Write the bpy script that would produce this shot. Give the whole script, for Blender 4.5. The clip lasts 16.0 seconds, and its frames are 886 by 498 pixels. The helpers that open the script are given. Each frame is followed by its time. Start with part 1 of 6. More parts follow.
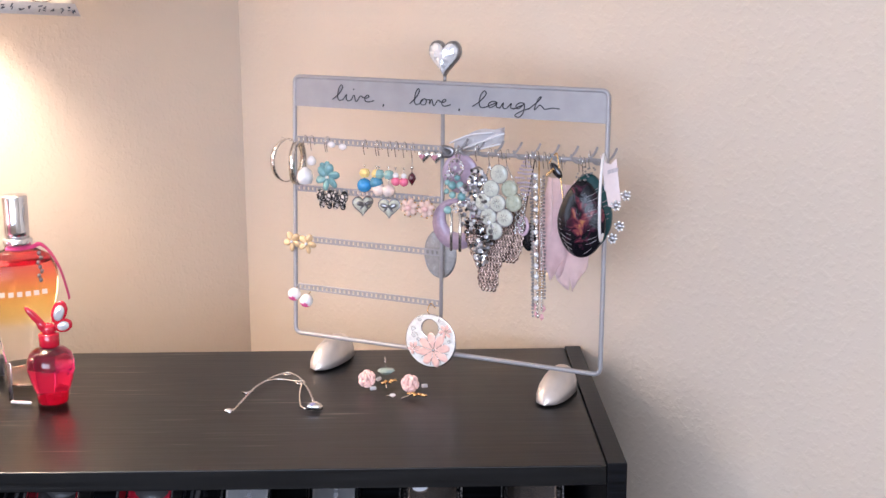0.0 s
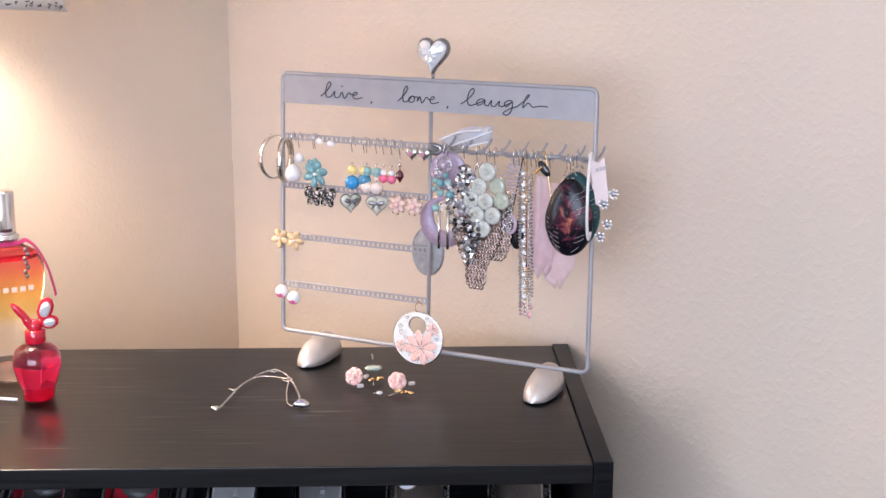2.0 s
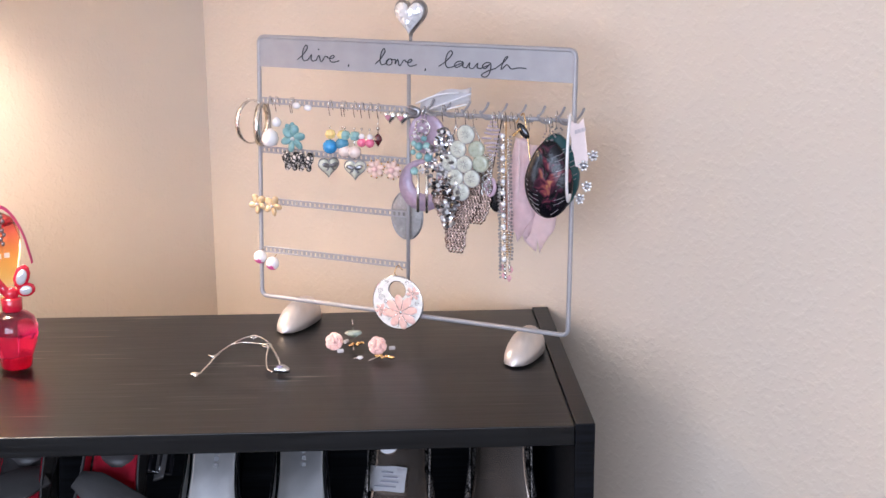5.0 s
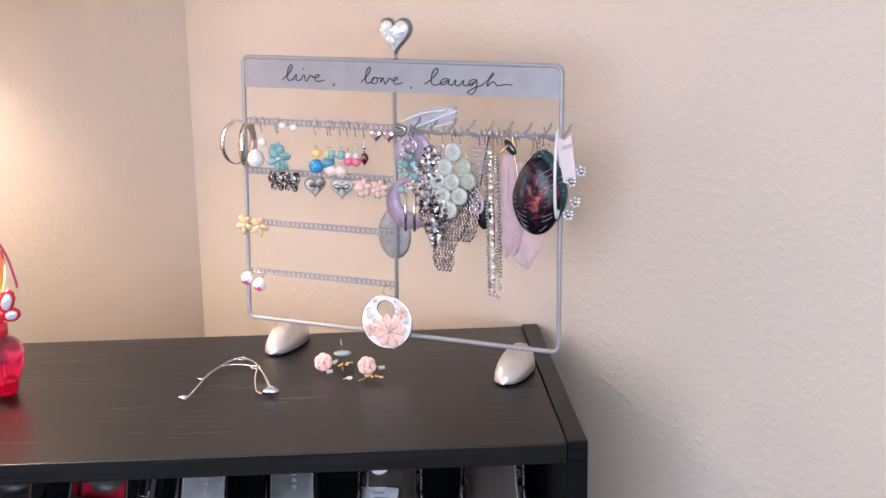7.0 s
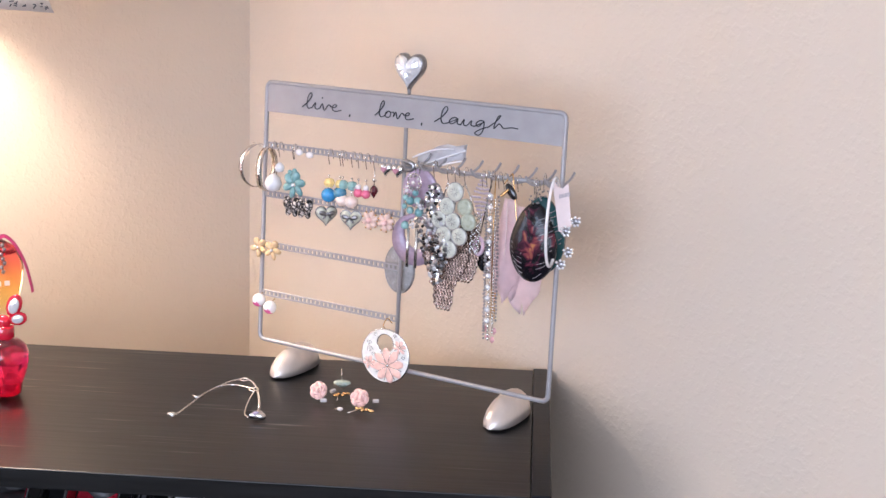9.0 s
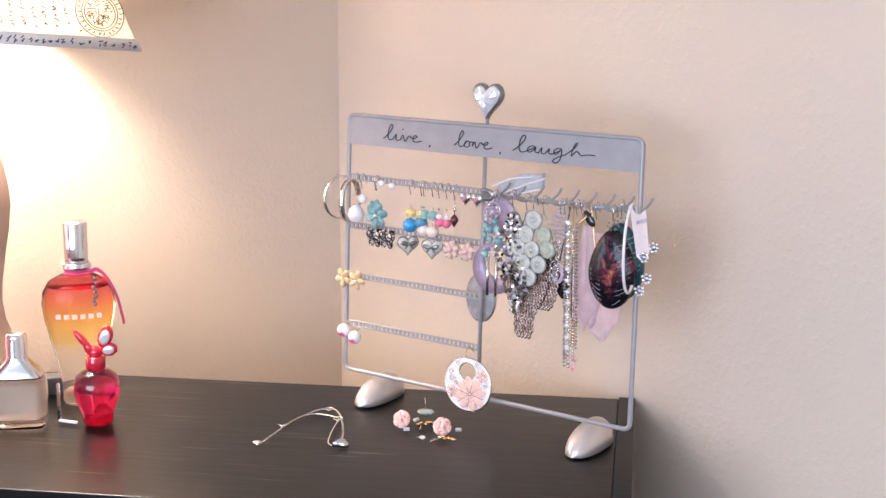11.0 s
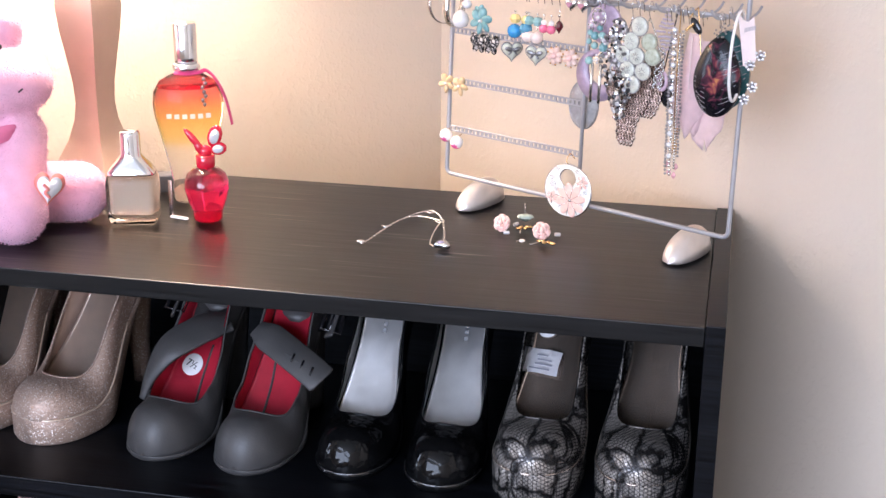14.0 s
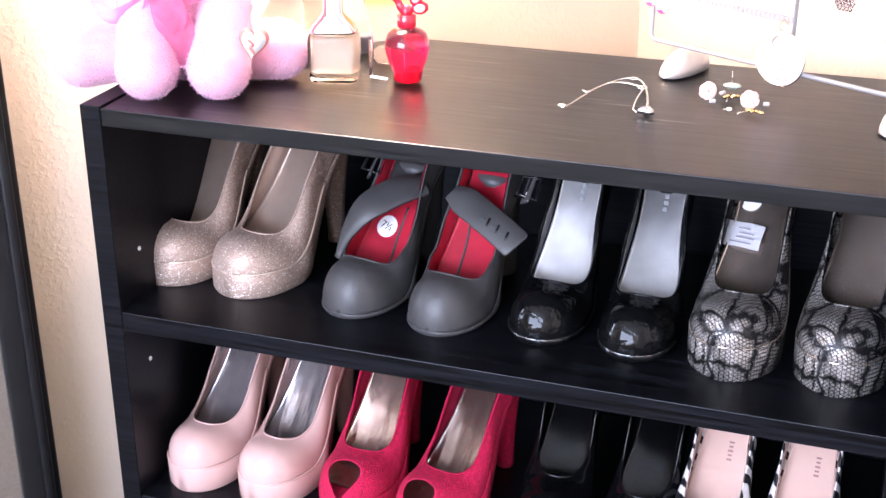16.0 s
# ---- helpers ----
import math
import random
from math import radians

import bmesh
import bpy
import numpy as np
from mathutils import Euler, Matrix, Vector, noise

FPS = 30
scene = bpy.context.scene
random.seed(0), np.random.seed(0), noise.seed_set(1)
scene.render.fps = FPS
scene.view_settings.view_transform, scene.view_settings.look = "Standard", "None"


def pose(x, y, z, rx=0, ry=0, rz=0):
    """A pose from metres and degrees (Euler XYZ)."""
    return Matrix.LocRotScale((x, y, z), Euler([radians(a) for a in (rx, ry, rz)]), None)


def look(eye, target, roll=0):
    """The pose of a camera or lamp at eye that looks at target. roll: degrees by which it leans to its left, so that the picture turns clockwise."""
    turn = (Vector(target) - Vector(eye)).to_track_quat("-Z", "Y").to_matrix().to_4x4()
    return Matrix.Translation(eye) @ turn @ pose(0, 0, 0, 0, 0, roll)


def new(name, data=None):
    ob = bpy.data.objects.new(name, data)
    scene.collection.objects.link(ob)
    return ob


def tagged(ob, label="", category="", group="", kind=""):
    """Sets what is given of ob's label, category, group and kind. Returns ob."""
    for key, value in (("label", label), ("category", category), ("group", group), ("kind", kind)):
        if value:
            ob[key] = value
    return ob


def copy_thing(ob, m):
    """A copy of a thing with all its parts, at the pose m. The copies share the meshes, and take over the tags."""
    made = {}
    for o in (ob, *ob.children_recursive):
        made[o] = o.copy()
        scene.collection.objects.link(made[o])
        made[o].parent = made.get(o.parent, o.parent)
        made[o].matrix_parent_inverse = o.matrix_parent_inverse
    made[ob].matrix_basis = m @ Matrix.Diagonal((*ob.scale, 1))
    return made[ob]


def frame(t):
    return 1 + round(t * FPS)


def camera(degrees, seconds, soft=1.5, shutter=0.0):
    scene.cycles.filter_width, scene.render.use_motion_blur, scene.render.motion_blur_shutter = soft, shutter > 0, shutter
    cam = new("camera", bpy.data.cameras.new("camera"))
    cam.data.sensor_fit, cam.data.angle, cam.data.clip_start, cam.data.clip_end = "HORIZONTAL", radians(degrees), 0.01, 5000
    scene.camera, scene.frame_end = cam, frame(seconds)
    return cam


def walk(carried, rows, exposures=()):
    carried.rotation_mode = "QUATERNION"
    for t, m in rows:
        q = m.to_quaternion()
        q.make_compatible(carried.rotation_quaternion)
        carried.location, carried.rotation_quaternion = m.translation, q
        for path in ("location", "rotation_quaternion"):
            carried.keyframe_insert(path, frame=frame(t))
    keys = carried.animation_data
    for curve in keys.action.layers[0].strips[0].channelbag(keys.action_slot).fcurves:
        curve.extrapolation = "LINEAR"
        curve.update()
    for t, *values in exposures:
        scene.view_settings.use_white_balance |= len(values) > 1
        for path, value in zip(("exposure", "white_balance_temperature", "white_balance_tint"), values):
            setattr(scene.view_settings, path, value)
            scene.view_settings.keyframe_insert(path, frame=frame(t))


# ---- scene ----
cam = camera(35.3, 16.0)
PATH = [
    (0, (0.583, -1.04, 1.364), (0.622, 0.909, 0.919), -0.3),
    (0.5, (0.583, -1.042, 1.366), (0.626, 0.907, 0.921), -0.3),
    (1, (0.584, -1.043, 1.364), (0.633, 0.906, 0.918), -0.2),
    (1.5, (0.586, -1.041, 1.364), (0.638, 0.908, 0.917), -0.0),
    (2, (0.586, -1.038, 1.366), (0.638, 0.909, 0.914), -0.0),
    (2.5, (0.583, -1.039, 1.364), (0.651, 0.907, 0.908), 0.1),
    (3, (0.585, -1.039, 1.364), (0.68, 0.903, 0.895), -0.1),
    (3.5, (0.583, -1.044, 1.363), (0.689, 0.902, 0.911), 0.3),
    (4, (0.583, -1.04, 1.364), (0.705, 0.905, 0.916), -0.2),
    (4.5, (0.584, -1.036, 1.362), (0.667, 0.9, 0.865), -0.2),
    (7, (0.581, -1.027, 1.359), (0.688, 0.913, 0.888), -1.0),
    (7.5, (0.587, -1.024, 1.361), (0.689, 0.919, 0.901), -0.7),
    (8, (0.611, -1.021, 1.367), (0.738, 0.921, 0.909), 0.4),
    (8.2, (0.623, -1.022, 1.376), (0.717, 0.921, 0.913), 0.6),
    (8.5, (0.666, -1.016, 1.38), (0.669, 0.927, 0.905), 1.2),
    (8.8, (0.71, -1.013, 1.378), (0.604, 0.929, 0.913), 1.1),
    (9, (0.721, -1.014, 1.379), (0.602, 0.931, 0.927), 1.9),
    (9.5, (0.751, -1.016, 1.383), (0.592, 0.929, 0.946), 0.9),
    (10, (0.749, -1.017, 1.371), (0.49, 0.925, 0.968), 0.7),
    (12.5, (0.751, -1.026, 1.38), (0.464, 0.904, 0.945), 0.1),
    (13, (0.757, -1.034, 1.37), (0.456, 0.876, 0.859), 0.3),
    (13.2, (0.756, -1.033, 1.372), (0.491, 0.866, 0.805), 0.9),
    (13.5, (0.758, -1.034, 1.369), (0.476, 0.85, 0.759), 0.7),
    (13.8, (0.751, -1.039, 1.366), (0.421, 0.828, 0.729), 1.3),
    (14, (0.742, -1.041, 1.365), (0.35, 0.808, 0.712), 0.5),
    (14.2, (0.738, -1.043, 1.37), (0.3, 0.791, 0.703), -0.3),
    (14.5, (0.73, -1.042, 1.359), (0.219, 0.768, 0.68), -0.3),
    (14.7, (0.724, -1.045, 1.368), (0.17, 0.746, 0.672), -0.5),
    (15, (0.722, -1.037, 1.354), (0.124, 0.738, 0.653), -0.6),
    (15.5, (0.721, -1.04, 1.351), (0.121, 0.712, 0.596), 0.0),
    (16, (0.717, -1.04, 1.337), (0.104, 0.687, 0.537), -0.3),
]
walk(cam, [(t, look(eye, target, roll)) for t, eye, target, roll in PATH], exposures=((0.0, 0.61, 6120, 22), (12.5, 0.63, 6120, 22), (13.5, 0.70, 6120, 22), (14.5, 1.22, 6100, 23), (15.0, 1.44, 6120, 25), (16.0, 1.92, 6100, 26)))

# ---- world and light ----
world = bpy.data.worlds.new("world")
scene.world = world
world.use_nodes = True
wn = world.node_tree
sky = wn.nodes.new("ShaderNodeTexSky")
sky.sky_type, sky.sun_disc = "NISHITA", False
sky.sun_elevation, sky.sun_rotation = radians(38), radians(200)
wn.links.new(sky.outputs[0], wn.nodes["Background"].inputs[0])
wn.nodes["Background"].inputs[1].default_value = 0.08

CORNER = Vector((0.367, 0.707, 0))      # the room's corner behind the shelf
ROOM = Matrix.Translation(CORNER) @ pose(0, 0, 0, 0, 0, -45)
# in room axes x runs along the right-hand wall, -y along the left-hand one
RL, RD, RH = 4.3, 3.3, 2.45


def lamp(name, kind, m, energy, colour, **more):
    data = bpy.data.lights.new(name, kind)
    data.energy, data.color = energy, colour
    if kind == "AREA":
        data.shape, data.size, data.size_y = "RECTANGLE", more["size"], more["size_y"]
    else:
        data.shadow_soft_size = more["radius"]
    ob = new(name, data)
    ob.matrix_world = m
    return ob


# daylight in the opening of the window
lamp("window_daylight", "AREA", ROOM @ pose(2.60, -RD - 0.02, 1.55, 90, 0, 0), 80, (0.69, 0.845, 1.0), size=3.1, size_y=1.5)
# bulb under the lamp shade
lamp("bulb_light", "POINT", pose(0.104, 0.249, 1.408), 12.8, (1.0, 0.87, 0.66), radius=0.045)


# ---- small tools ----
def mat(name, colour, rough=0.5, metal=0.0, var=0.08, scale=40.0, bump=0.0, bump_scale=200.0, coat=0.0, trans=0.0, ior=1.45, sheen=0.0, sss=0.0):
    """A surface with large soft variation, fine grain and relief."""
    m = bpy.data.materials.new(name)
    m.use_nodes = True
    nt = m.node_tree
    b = nt.nodes["Principled BSDF"]
    b.inputs["Roughness"].default_value = rough
    b.inputs["Metallic"].default_value = metal
    b.inputs["Coat Weight"].default_value = coat
    b.inputs["Coat Roughness"].default_value = 0.08
    b.inputs["Transmission Weight"].default_value = trans
    b.inputs["IOR"].default_value = ior
    b.inputs["Sheen Weight"].default_value = sheen
    b.inputs["Base Color"].default_value = (*colour, 1)
    if sss:
        b.inputs["Subsurface Weight"].default_value = sss
        b.inputs["Subsurface Radius"].default_value = (0.01, 0.006, 0.005)
    co = nt.nodes.new("ShaderNodeTexCoord").outputs["Object"]
    if var:
        n1 = nt.nodes.new("ShaderNodeTexNoise")
        n1.inputs["Scale"].default_value, n1.inputs["Detail"].default_value = scale, 5
        nt.links.new(co, n1.inputs["Vector"])
        ramp = nt.nodes.new("ShaderNodeMapRange")
        ramp.inputs["From Min"].default_value, ramp.inputs["From Max"].default_value = 0.3, 0.7
        ramp.inputs["To Min"].default_value, ramp.inputs["To Max"].default_value = 1 - var, 1 + var
        nt.links.new(n1.outputs["Fac"], ramp.inputs["Value"])
        mix = nt.nodes.new("ShaderNodeVectorMath")
        mix.operation = "SCALE"
        mix.inputs[0].default_value = colour
        nt.links.new(ramp.outputs[0], mix.inputs["Scale"])
        nt.links.new(mix.outputs[0], b.inputs["Base Color"])
        rr = nt.nodes.new("ShaderNodeMapRange")
        rr.inputs["To Min"].default_value, rr.inputs["To Max"].default_value = max(rough - 0.08, 0.02), min(rough + 0.08, 1)
        nt.links.new(n1.outputs["Fac"], rr.inputs["Value"])
        nt.links.new(rr.outputs[0], b.inputs["Roughness"])
    if bump:
        n2 = nt.nodes.new("ShaderNodeTexNoise")
        n2.inputs["Scale"].default_value, n2.inputs["Detail"].default_value = bump_scale, 3
        nt.links.new(co, n2.inputs["Vector"])
        bp = nt.nodes.new("ShaderNodeBump")
        bp.inputs["Strength"].default_value, bp.inputs["Distance"].default_value = bump, 0.002
        nt.links.new(n2.outputs["Fac"], bp.inputs["Height"])
        nt.links.new(bp.outputs[0], b.inputs["Normal"])
    return m


def nodes_of(m):
    return m.node_tree, m.node_tree.nodes["Principled BSDF"]


def part(name, bm, material, parent=None, label="", smooth=True):
    """One bmesh as one mesh object, under a thing or a part."""
    bmesh.ops.recalc_face_normals(bm, faces=bm.faces)
    me = bpy.data.meshes.new(name)
    bm.to_mesh(me)
    bm.free()
    for p in me.polygons:
        p.use_smooth = smooth
    for mt in (material if isinstance(material, (list, tuple)) else [material]):
        me.materials.append(mt)
    ob = new(name, me)
    if parent is not None:
        ob.parent = parent
    if label:
        ob["label"] = label
    return ob


def thing(name, m, label, category, group="", kind=""):
    ob = new(name)
    ob.empty_display_size = 0.02
    ob.matrix_world = m
    return tagged(ob, label, category, group, kind)


def bm_box(bm, c, s, bevel=0.0, m=None, segs=2):
    """A box with centre c, sizes s and rounded edges."""
    r = bmesh.ops.create_cube(bm, size=1.0)
    vs = r["verts"]
    bmesh.ops.scale(bm, vec=s, verts=vs)
    if bevel:
        es = list({e for v in vs for e in v.link_edges})
        out = bmesh.ops.bevel(bm, geom=es, offset=bevel, segments=segs, affect="EDGES", profile=0.5)
        vs = list({v for f in out["faces"] for v in f.verts} | {v for v in vs if v.is_valid})
    bmesh.ops.translate(bm, vec=c, verts=vs)
    if m is not None:
        bmesh.ops.transform(bm, matrix=m, verts=vs)
    return vs


def box(c, s, bevel=0.0):
    bm = bmesh.new()
    bm_box(bm, c, s, bevel)
    return bm


def skin(bm, rings, closed=True, caps=True, mi=0):
    """Quads between rings of points of equal count."""
    vr = [[bm.verts.new(p) for p in r] for r in rings]
    n = len(vr[0])
    for a, b in zip(vr, vr[1:]):
        for i in range(n if closed else n - 1):
            j = (i + 1) % n
            f = bm.faces.new((a[i], a[j], b[j], b[i]))
            f.material_index = mi
    if caps and closed:
        for r in (vr[0], vr[-1]):
            f = bm.faces.new(r)
            f.material_index = mi
    return vr


def bm_lathe(bm, profile, n=28, sx=1.0, sy=1.0, at=(0, 0, 0), caps=True):
    """A turned form from (radius, height) pairs, upright at a place."""
    rings = []
    for r, z in profile:
        r = max(r, 1e-5)
        rings.append([(at[0] + r * sx * math.cos(2 * math.pi * i / n), at[1] + r * sy * math.sin(2 * math.pi * i / n), at[2] + z) for i in range(n)])
    skin(bm, rings, True, caps)
    return bm


def lathe(profile, n=28, sx=1.0, sy=1.0, at=(0, 0, 0)):
    return bm_lathe(bmesh.new(), profile, n, sx, sy, at)


def spline(pts, per=6, closed=False):
    """A smooth line through points."""
    P = [Vector(p) for p in pts]
    out = []
    n = len(P)
    for i in range(n if closed else n - 1):
        if closed:
            a, b, c, d = P[i - 1], P[i], P[(i + 1) % n], P[(i + 2) % n]
        else:
            a, b, c, d = P[max(i - 1, 0)], P[i], P[i + 1], P[min(i + 2, n - 1)]
        for k in range(per):
            t = k / per
            out.append(0.5 * (2 * b + (c - a) * t + (2 * a - 5 * b + 4 * c - d) * t * t + (3 * b - 3 * c + d - a) * t ** 3))
    if not closed:
        out.append(P[-1])
    return out


def bm_tube(bm, pts, r, n=8, closed=False, flat=1.0, taper=None):
    """A rod along points; flat squeezes it, taper gives a radius factor."""
    P = [Vector(p) for p in pts]
    rings = []
    up = None
    for i, p in enumerate(P):
        if closed:
            d = P[(i + 1) % len(P)] - P[i - 1]
        else:
            d = P[min(i + 1, len(P) - 1)] - P[max(i - 1, 0)]
        d = d.normalized() if d.length > 1e-9 else Vector((0, 0, 1))
        if up is None:
            up = d.orthogonal().normalized()
        up = (up - d * up.dot(d))
        up = up.normalized() if up.length > 1e-6 else d.orthogonal().normalized()
        side = d.cross(up)
        f = r * (taper(i / max(len(P) - 1, 1)) if taper else 1)
        rings.append([p + up * (f * math.cos(2 * math.pi * k / n)) + side * (f * flat * math.sin(2 * math.pi * k / n)) for k in range(n)])
    if closed:
        rings.append(rings[0])
    skin(bm, rings, True, not closed)
    if closed:
        bmesh.ops.remove_doubles(bm, verts=bm.verts, dist=1e-6)
    return bm


def tube(pts, r, n=8, closed=False, flat=1.0, taper=None):
    return bm_tube(bmesh.new(), pts, r, n, closed, flat, taper)


def ring_pts(c, rx, rz, n=32, ry=0.0, a0=0.0, a1=2 * math.pi):
    """A circle in the x-z plane."""
    full = abs(a1 - a0 - 2 * math.pi) < 1e-6
    return [(c[0] + rx * math.cos(a0 + (a1 - a0) * i / (n if full else n - 1)), c[1] + ry * math.sin(a0 + (a1 - a0) * i / (n if full else n - 1)), c[2] + rz * math.sin(a0 + (a1 - a0) * i / (n if full else n - 1))) for i in range(n)]


def bm_ball(bm, c, r, sx=1.0, sy=1.0, sz=1.0, sub=2, m=None):
    out = bmesh.ops.create_icosphere(bm, subdivisions=sub, radius=r)
    vs = out["verts"]
    bmesh.ops.scale(bm, vec=(sx, sy, sz), verts=vs)
    bmesh.ops.translate(bm, vec=c, verts=vs)
    if m is not None:
        bmesh.ops.transform(bm, matrix=m, verts=vs)
    return vs


def ball(c, r, sx=1.0, sy=1.0, sz=1.0, sub=2):
    bm = bmesh.new()
    bm_ball(bm, c, r, sx, sy, sz, sub)
    return bm


def slab(outline, y0, y1, bm=None, bulge=0.0):
    """A flat form with an outline in the x-z plane, from y0 to y1, its front edge rounded in."""
    bm = bm or bmesh.new()
    cx = sum(p[0] for p in outline) / len(outline)
    cz = sum(p[1] for p in outline) / len(outline)
    def r(k, y):
        return [(cx + (p[0] - cx) * k, y, cz + (p[1] - cz) * k) for p in outline]
    d = (y1 - y0)
    rings = [r(1, y1), r(1, y0 + 0.3 * d), r(0.93, y0)]
    if bulge:
        rings += [r(0.7, y0 - bulge * 0.7), r(0.35, y0 - bulge)]
    skin(bm, rings)
    return bm


def heart_line(w, h, n=36):
    """The outline of a heart, with its tip at 0."""
    pts = []
    for i in range(n):
        t = 2 * math.pi * i / n
        x = 16 * math.sin(t) ** 3 / 16 * w / 2
        z = (13 * math.cos(t) - 5 * math.cos(2 * t) - 2 * math.cos(3 * t) - math.cos(4 * t) + 17) / 29 * h
        pts.append((x, z))
    return pts


def smooth(t):
    t = min(max(t, 0.0), 1.0)
    return t * t * (3 - 2 * t)


def text_mesh(name, text, size, m, material, parent, depth=0.0002):
    """Letters of the built-in font as one mesh."""
    cu = bpy.data.curves.new(name, "FONT")
    cu.body, cu.size, cu.extrude, cu.align_x, cu.align_y = text, size, depth, "CENTER", "CENTER"
    tmp = bpy.data.objects.new(name, cu)
    scene.collection.objects.link(tmp)
    me = bpy.data.meshes.new_from_object(tmp.evaluated_get(bpy.context.evaluated_depsgraph_get()))
    bpy.data.objects.remove(tmp)
    me.materials.clear()
    me.materials.append(material)
    ob = new(name, me)
    ob.parent = parent
    ob.matrix_local = m
    return ob


# ---- materials ----
def wood_mat(name, wear_lit):
    """Black-brown woodgrain laminate with fine pores along the boards and rubbed scratches."""
    m = mat(name, (0.016, 0.0145, 0.0145), 0.36, var=0)
    nt, b = nodes_of(m)
    # top board's sheen raised as if lit, the other boards' cut as if shaded
    b.inputs["Specular IOR Level"].default_value = 0.45 if wear_lit > 0.5 else 0.22
    geo = nt.nodes.new("ShaderNodeNewGeometry").outputs["Position"]
    mp = nt.nodes.new("ShaderNodeMapping")
    mp.inputs["Scale"].default_value = (5, 160, 160)
    nt.links.new(geo, mp.inputs[0])
    n1 = nt.nodes.new("ShaderNodeTexNoise")
    n1.inputs["Scale"].default_value, n1.inputs["Detail"].default_value, n1.inputs["Distortion"].default_value = 1.6, 8, 0.6
    nt.links.new(mp.outputs[0], n1.inputs["Vector"])
    r = nt.nodes.new("ShaderNodeValToRGB")
    r.color_ramp.elements[0].position, r.color_ramp.elements[0].color = 0.35, (0.0008, 0.0008, 0.0011, 1)
    r.color_ramp.elements[1].position, r.color_ramp.elements[1].color = 0.76, (0.0045, 0.0044, 0.0049, 1) if wear_lit > 0.5 else (0.0085, 0.0095, 0.0135, 1)
    nt.links.new(n1.outputs["Fac"], r.inputs[0])
    # worn pale scratches, sparse
    mp2 = nt.nodes.new("ShaderNodeMapping")
    mp2.inputs["Scale"].default_value, mp2.inputs["Rotation"].default_value = (9, 260, 60), (0, 0, 0.12)
    nt.links.new(geo, mp2.inputs[0])
    n2 = nt.nodes.new("ShaderNodeTexNoise")
    n2.inputs["Scale"].default_value, n2.inputs["Detail"].default_value = 1.0, 2
    nt.links.new(mp2.outputs[0], n2.inputs["Vector"])
    n3 = nt.nodes.new("ShaderNodeTexNoise")
    n3.inputs["Scale"].default_value = 7
    nt.links.new(geo, n3.inputs["Vector"])
    mul = nt.nodes.new("ShaderNodeMath")
    mul.operation = "MULTIPLY"
    a = nt.nodes.new("ShaderNodeMapRange")
    a.inputs["From Min"].default_value, a.inputs["From Max"].default_value = 0.64, 0.74
    c = nt.nodes.new("ShaderNodeMapRange")
    c.inputs["From Min"].default_value, c.inputs["From Max"].default_value = 0.45, 0.62
    c.inputs["To Max"].default_value = wear_lit
    nt.links.new(n2.outputs["Fac"], a.inputs["Value"])
    nt.links.new(n3.outputs["Fac"], c.inputs["Value"])
    nt.links.new(a.outputs[0], mul.inputs[0])
    nt.links.new(c.outputs[0], mul.inputs[1])
    mix = nt.nodes.new("ShaderNodeMix")
    mix.data_type = "RGBA"
    mix.inputs["B"].default_value = (0.17, 0.155, 0.145, 1)
    nt.links.new(mul.outputs[0], mix.inputs["Factor"])
    nt.links.new(r.outputs[0], mix.inputs["A"])
    nt.links.new(mix.outputs["Result"], b.inputs["Base Color"])
    rr = nt.nodes.new("ShaderNodeMapRange")
    rr.inputs["To Min"].default_value, rr.inputs["To Max"].default_value = 0.24, 0.44
    nt.links.new(n1.outputs["Fac"], rr.inputs["Value"])
    nt.links.new(rr.outputs[0], b.inputs["Roughness"])
    bp = nt.nodes.new("ShaderNodeBump")
    bp.inputs["Strength"].default_value, bp.inputs["Distance"].default_value = 0.27, 0.0004
    nt.links.new(n1.outputs["Fac"], bp.inputs["Height"])
    nt.links.new(bp.outputs[0], b.inputs["Normal"])
    return m


def wall_mat():
    """Warm beige paint on orange-peel plaster."""
    m = mat("wall_paint", (0.665, 0.558, 0.456), 0.62, var=0.03, scale=2.2)
    nt, b = nodes_of(m)
    geo = nt.nodes.new("ShaderNodeNewGeometry").outputs["Position"]
    n = nt.nodes.new("ShaderNodeTexNoise")
    n.inputs["Scale"].default_value, n.inputs["Detail"].default_value, n.inputs["Roughness"].default_value = 150, 2, 0.5
    nt.links.new(geo, n.inputs["Vector"])
    r = nt.nodes.new("ShaderNodeMapRange")
    r.interpolation_type = "SMOOTHSTEP"
    r.inputs["From Min"].default_value, r.inputs["From Max"].default_value = 0.45, 0.68
    nt.links.new(n.outputs["Fac"], r.inputs["Value"])
    bp = nt.nodes.new("ShaderNodeBump")
    bp.inputs["Strength"].default_value, bp.inputs["Distance"].default_value = 0.26, 0.0010
    nt.links.new(r.outputs[0], bp.inputs["Height"])
    nt.links.new(bp.outputs[0], b.inputs["Normal"])
    return m


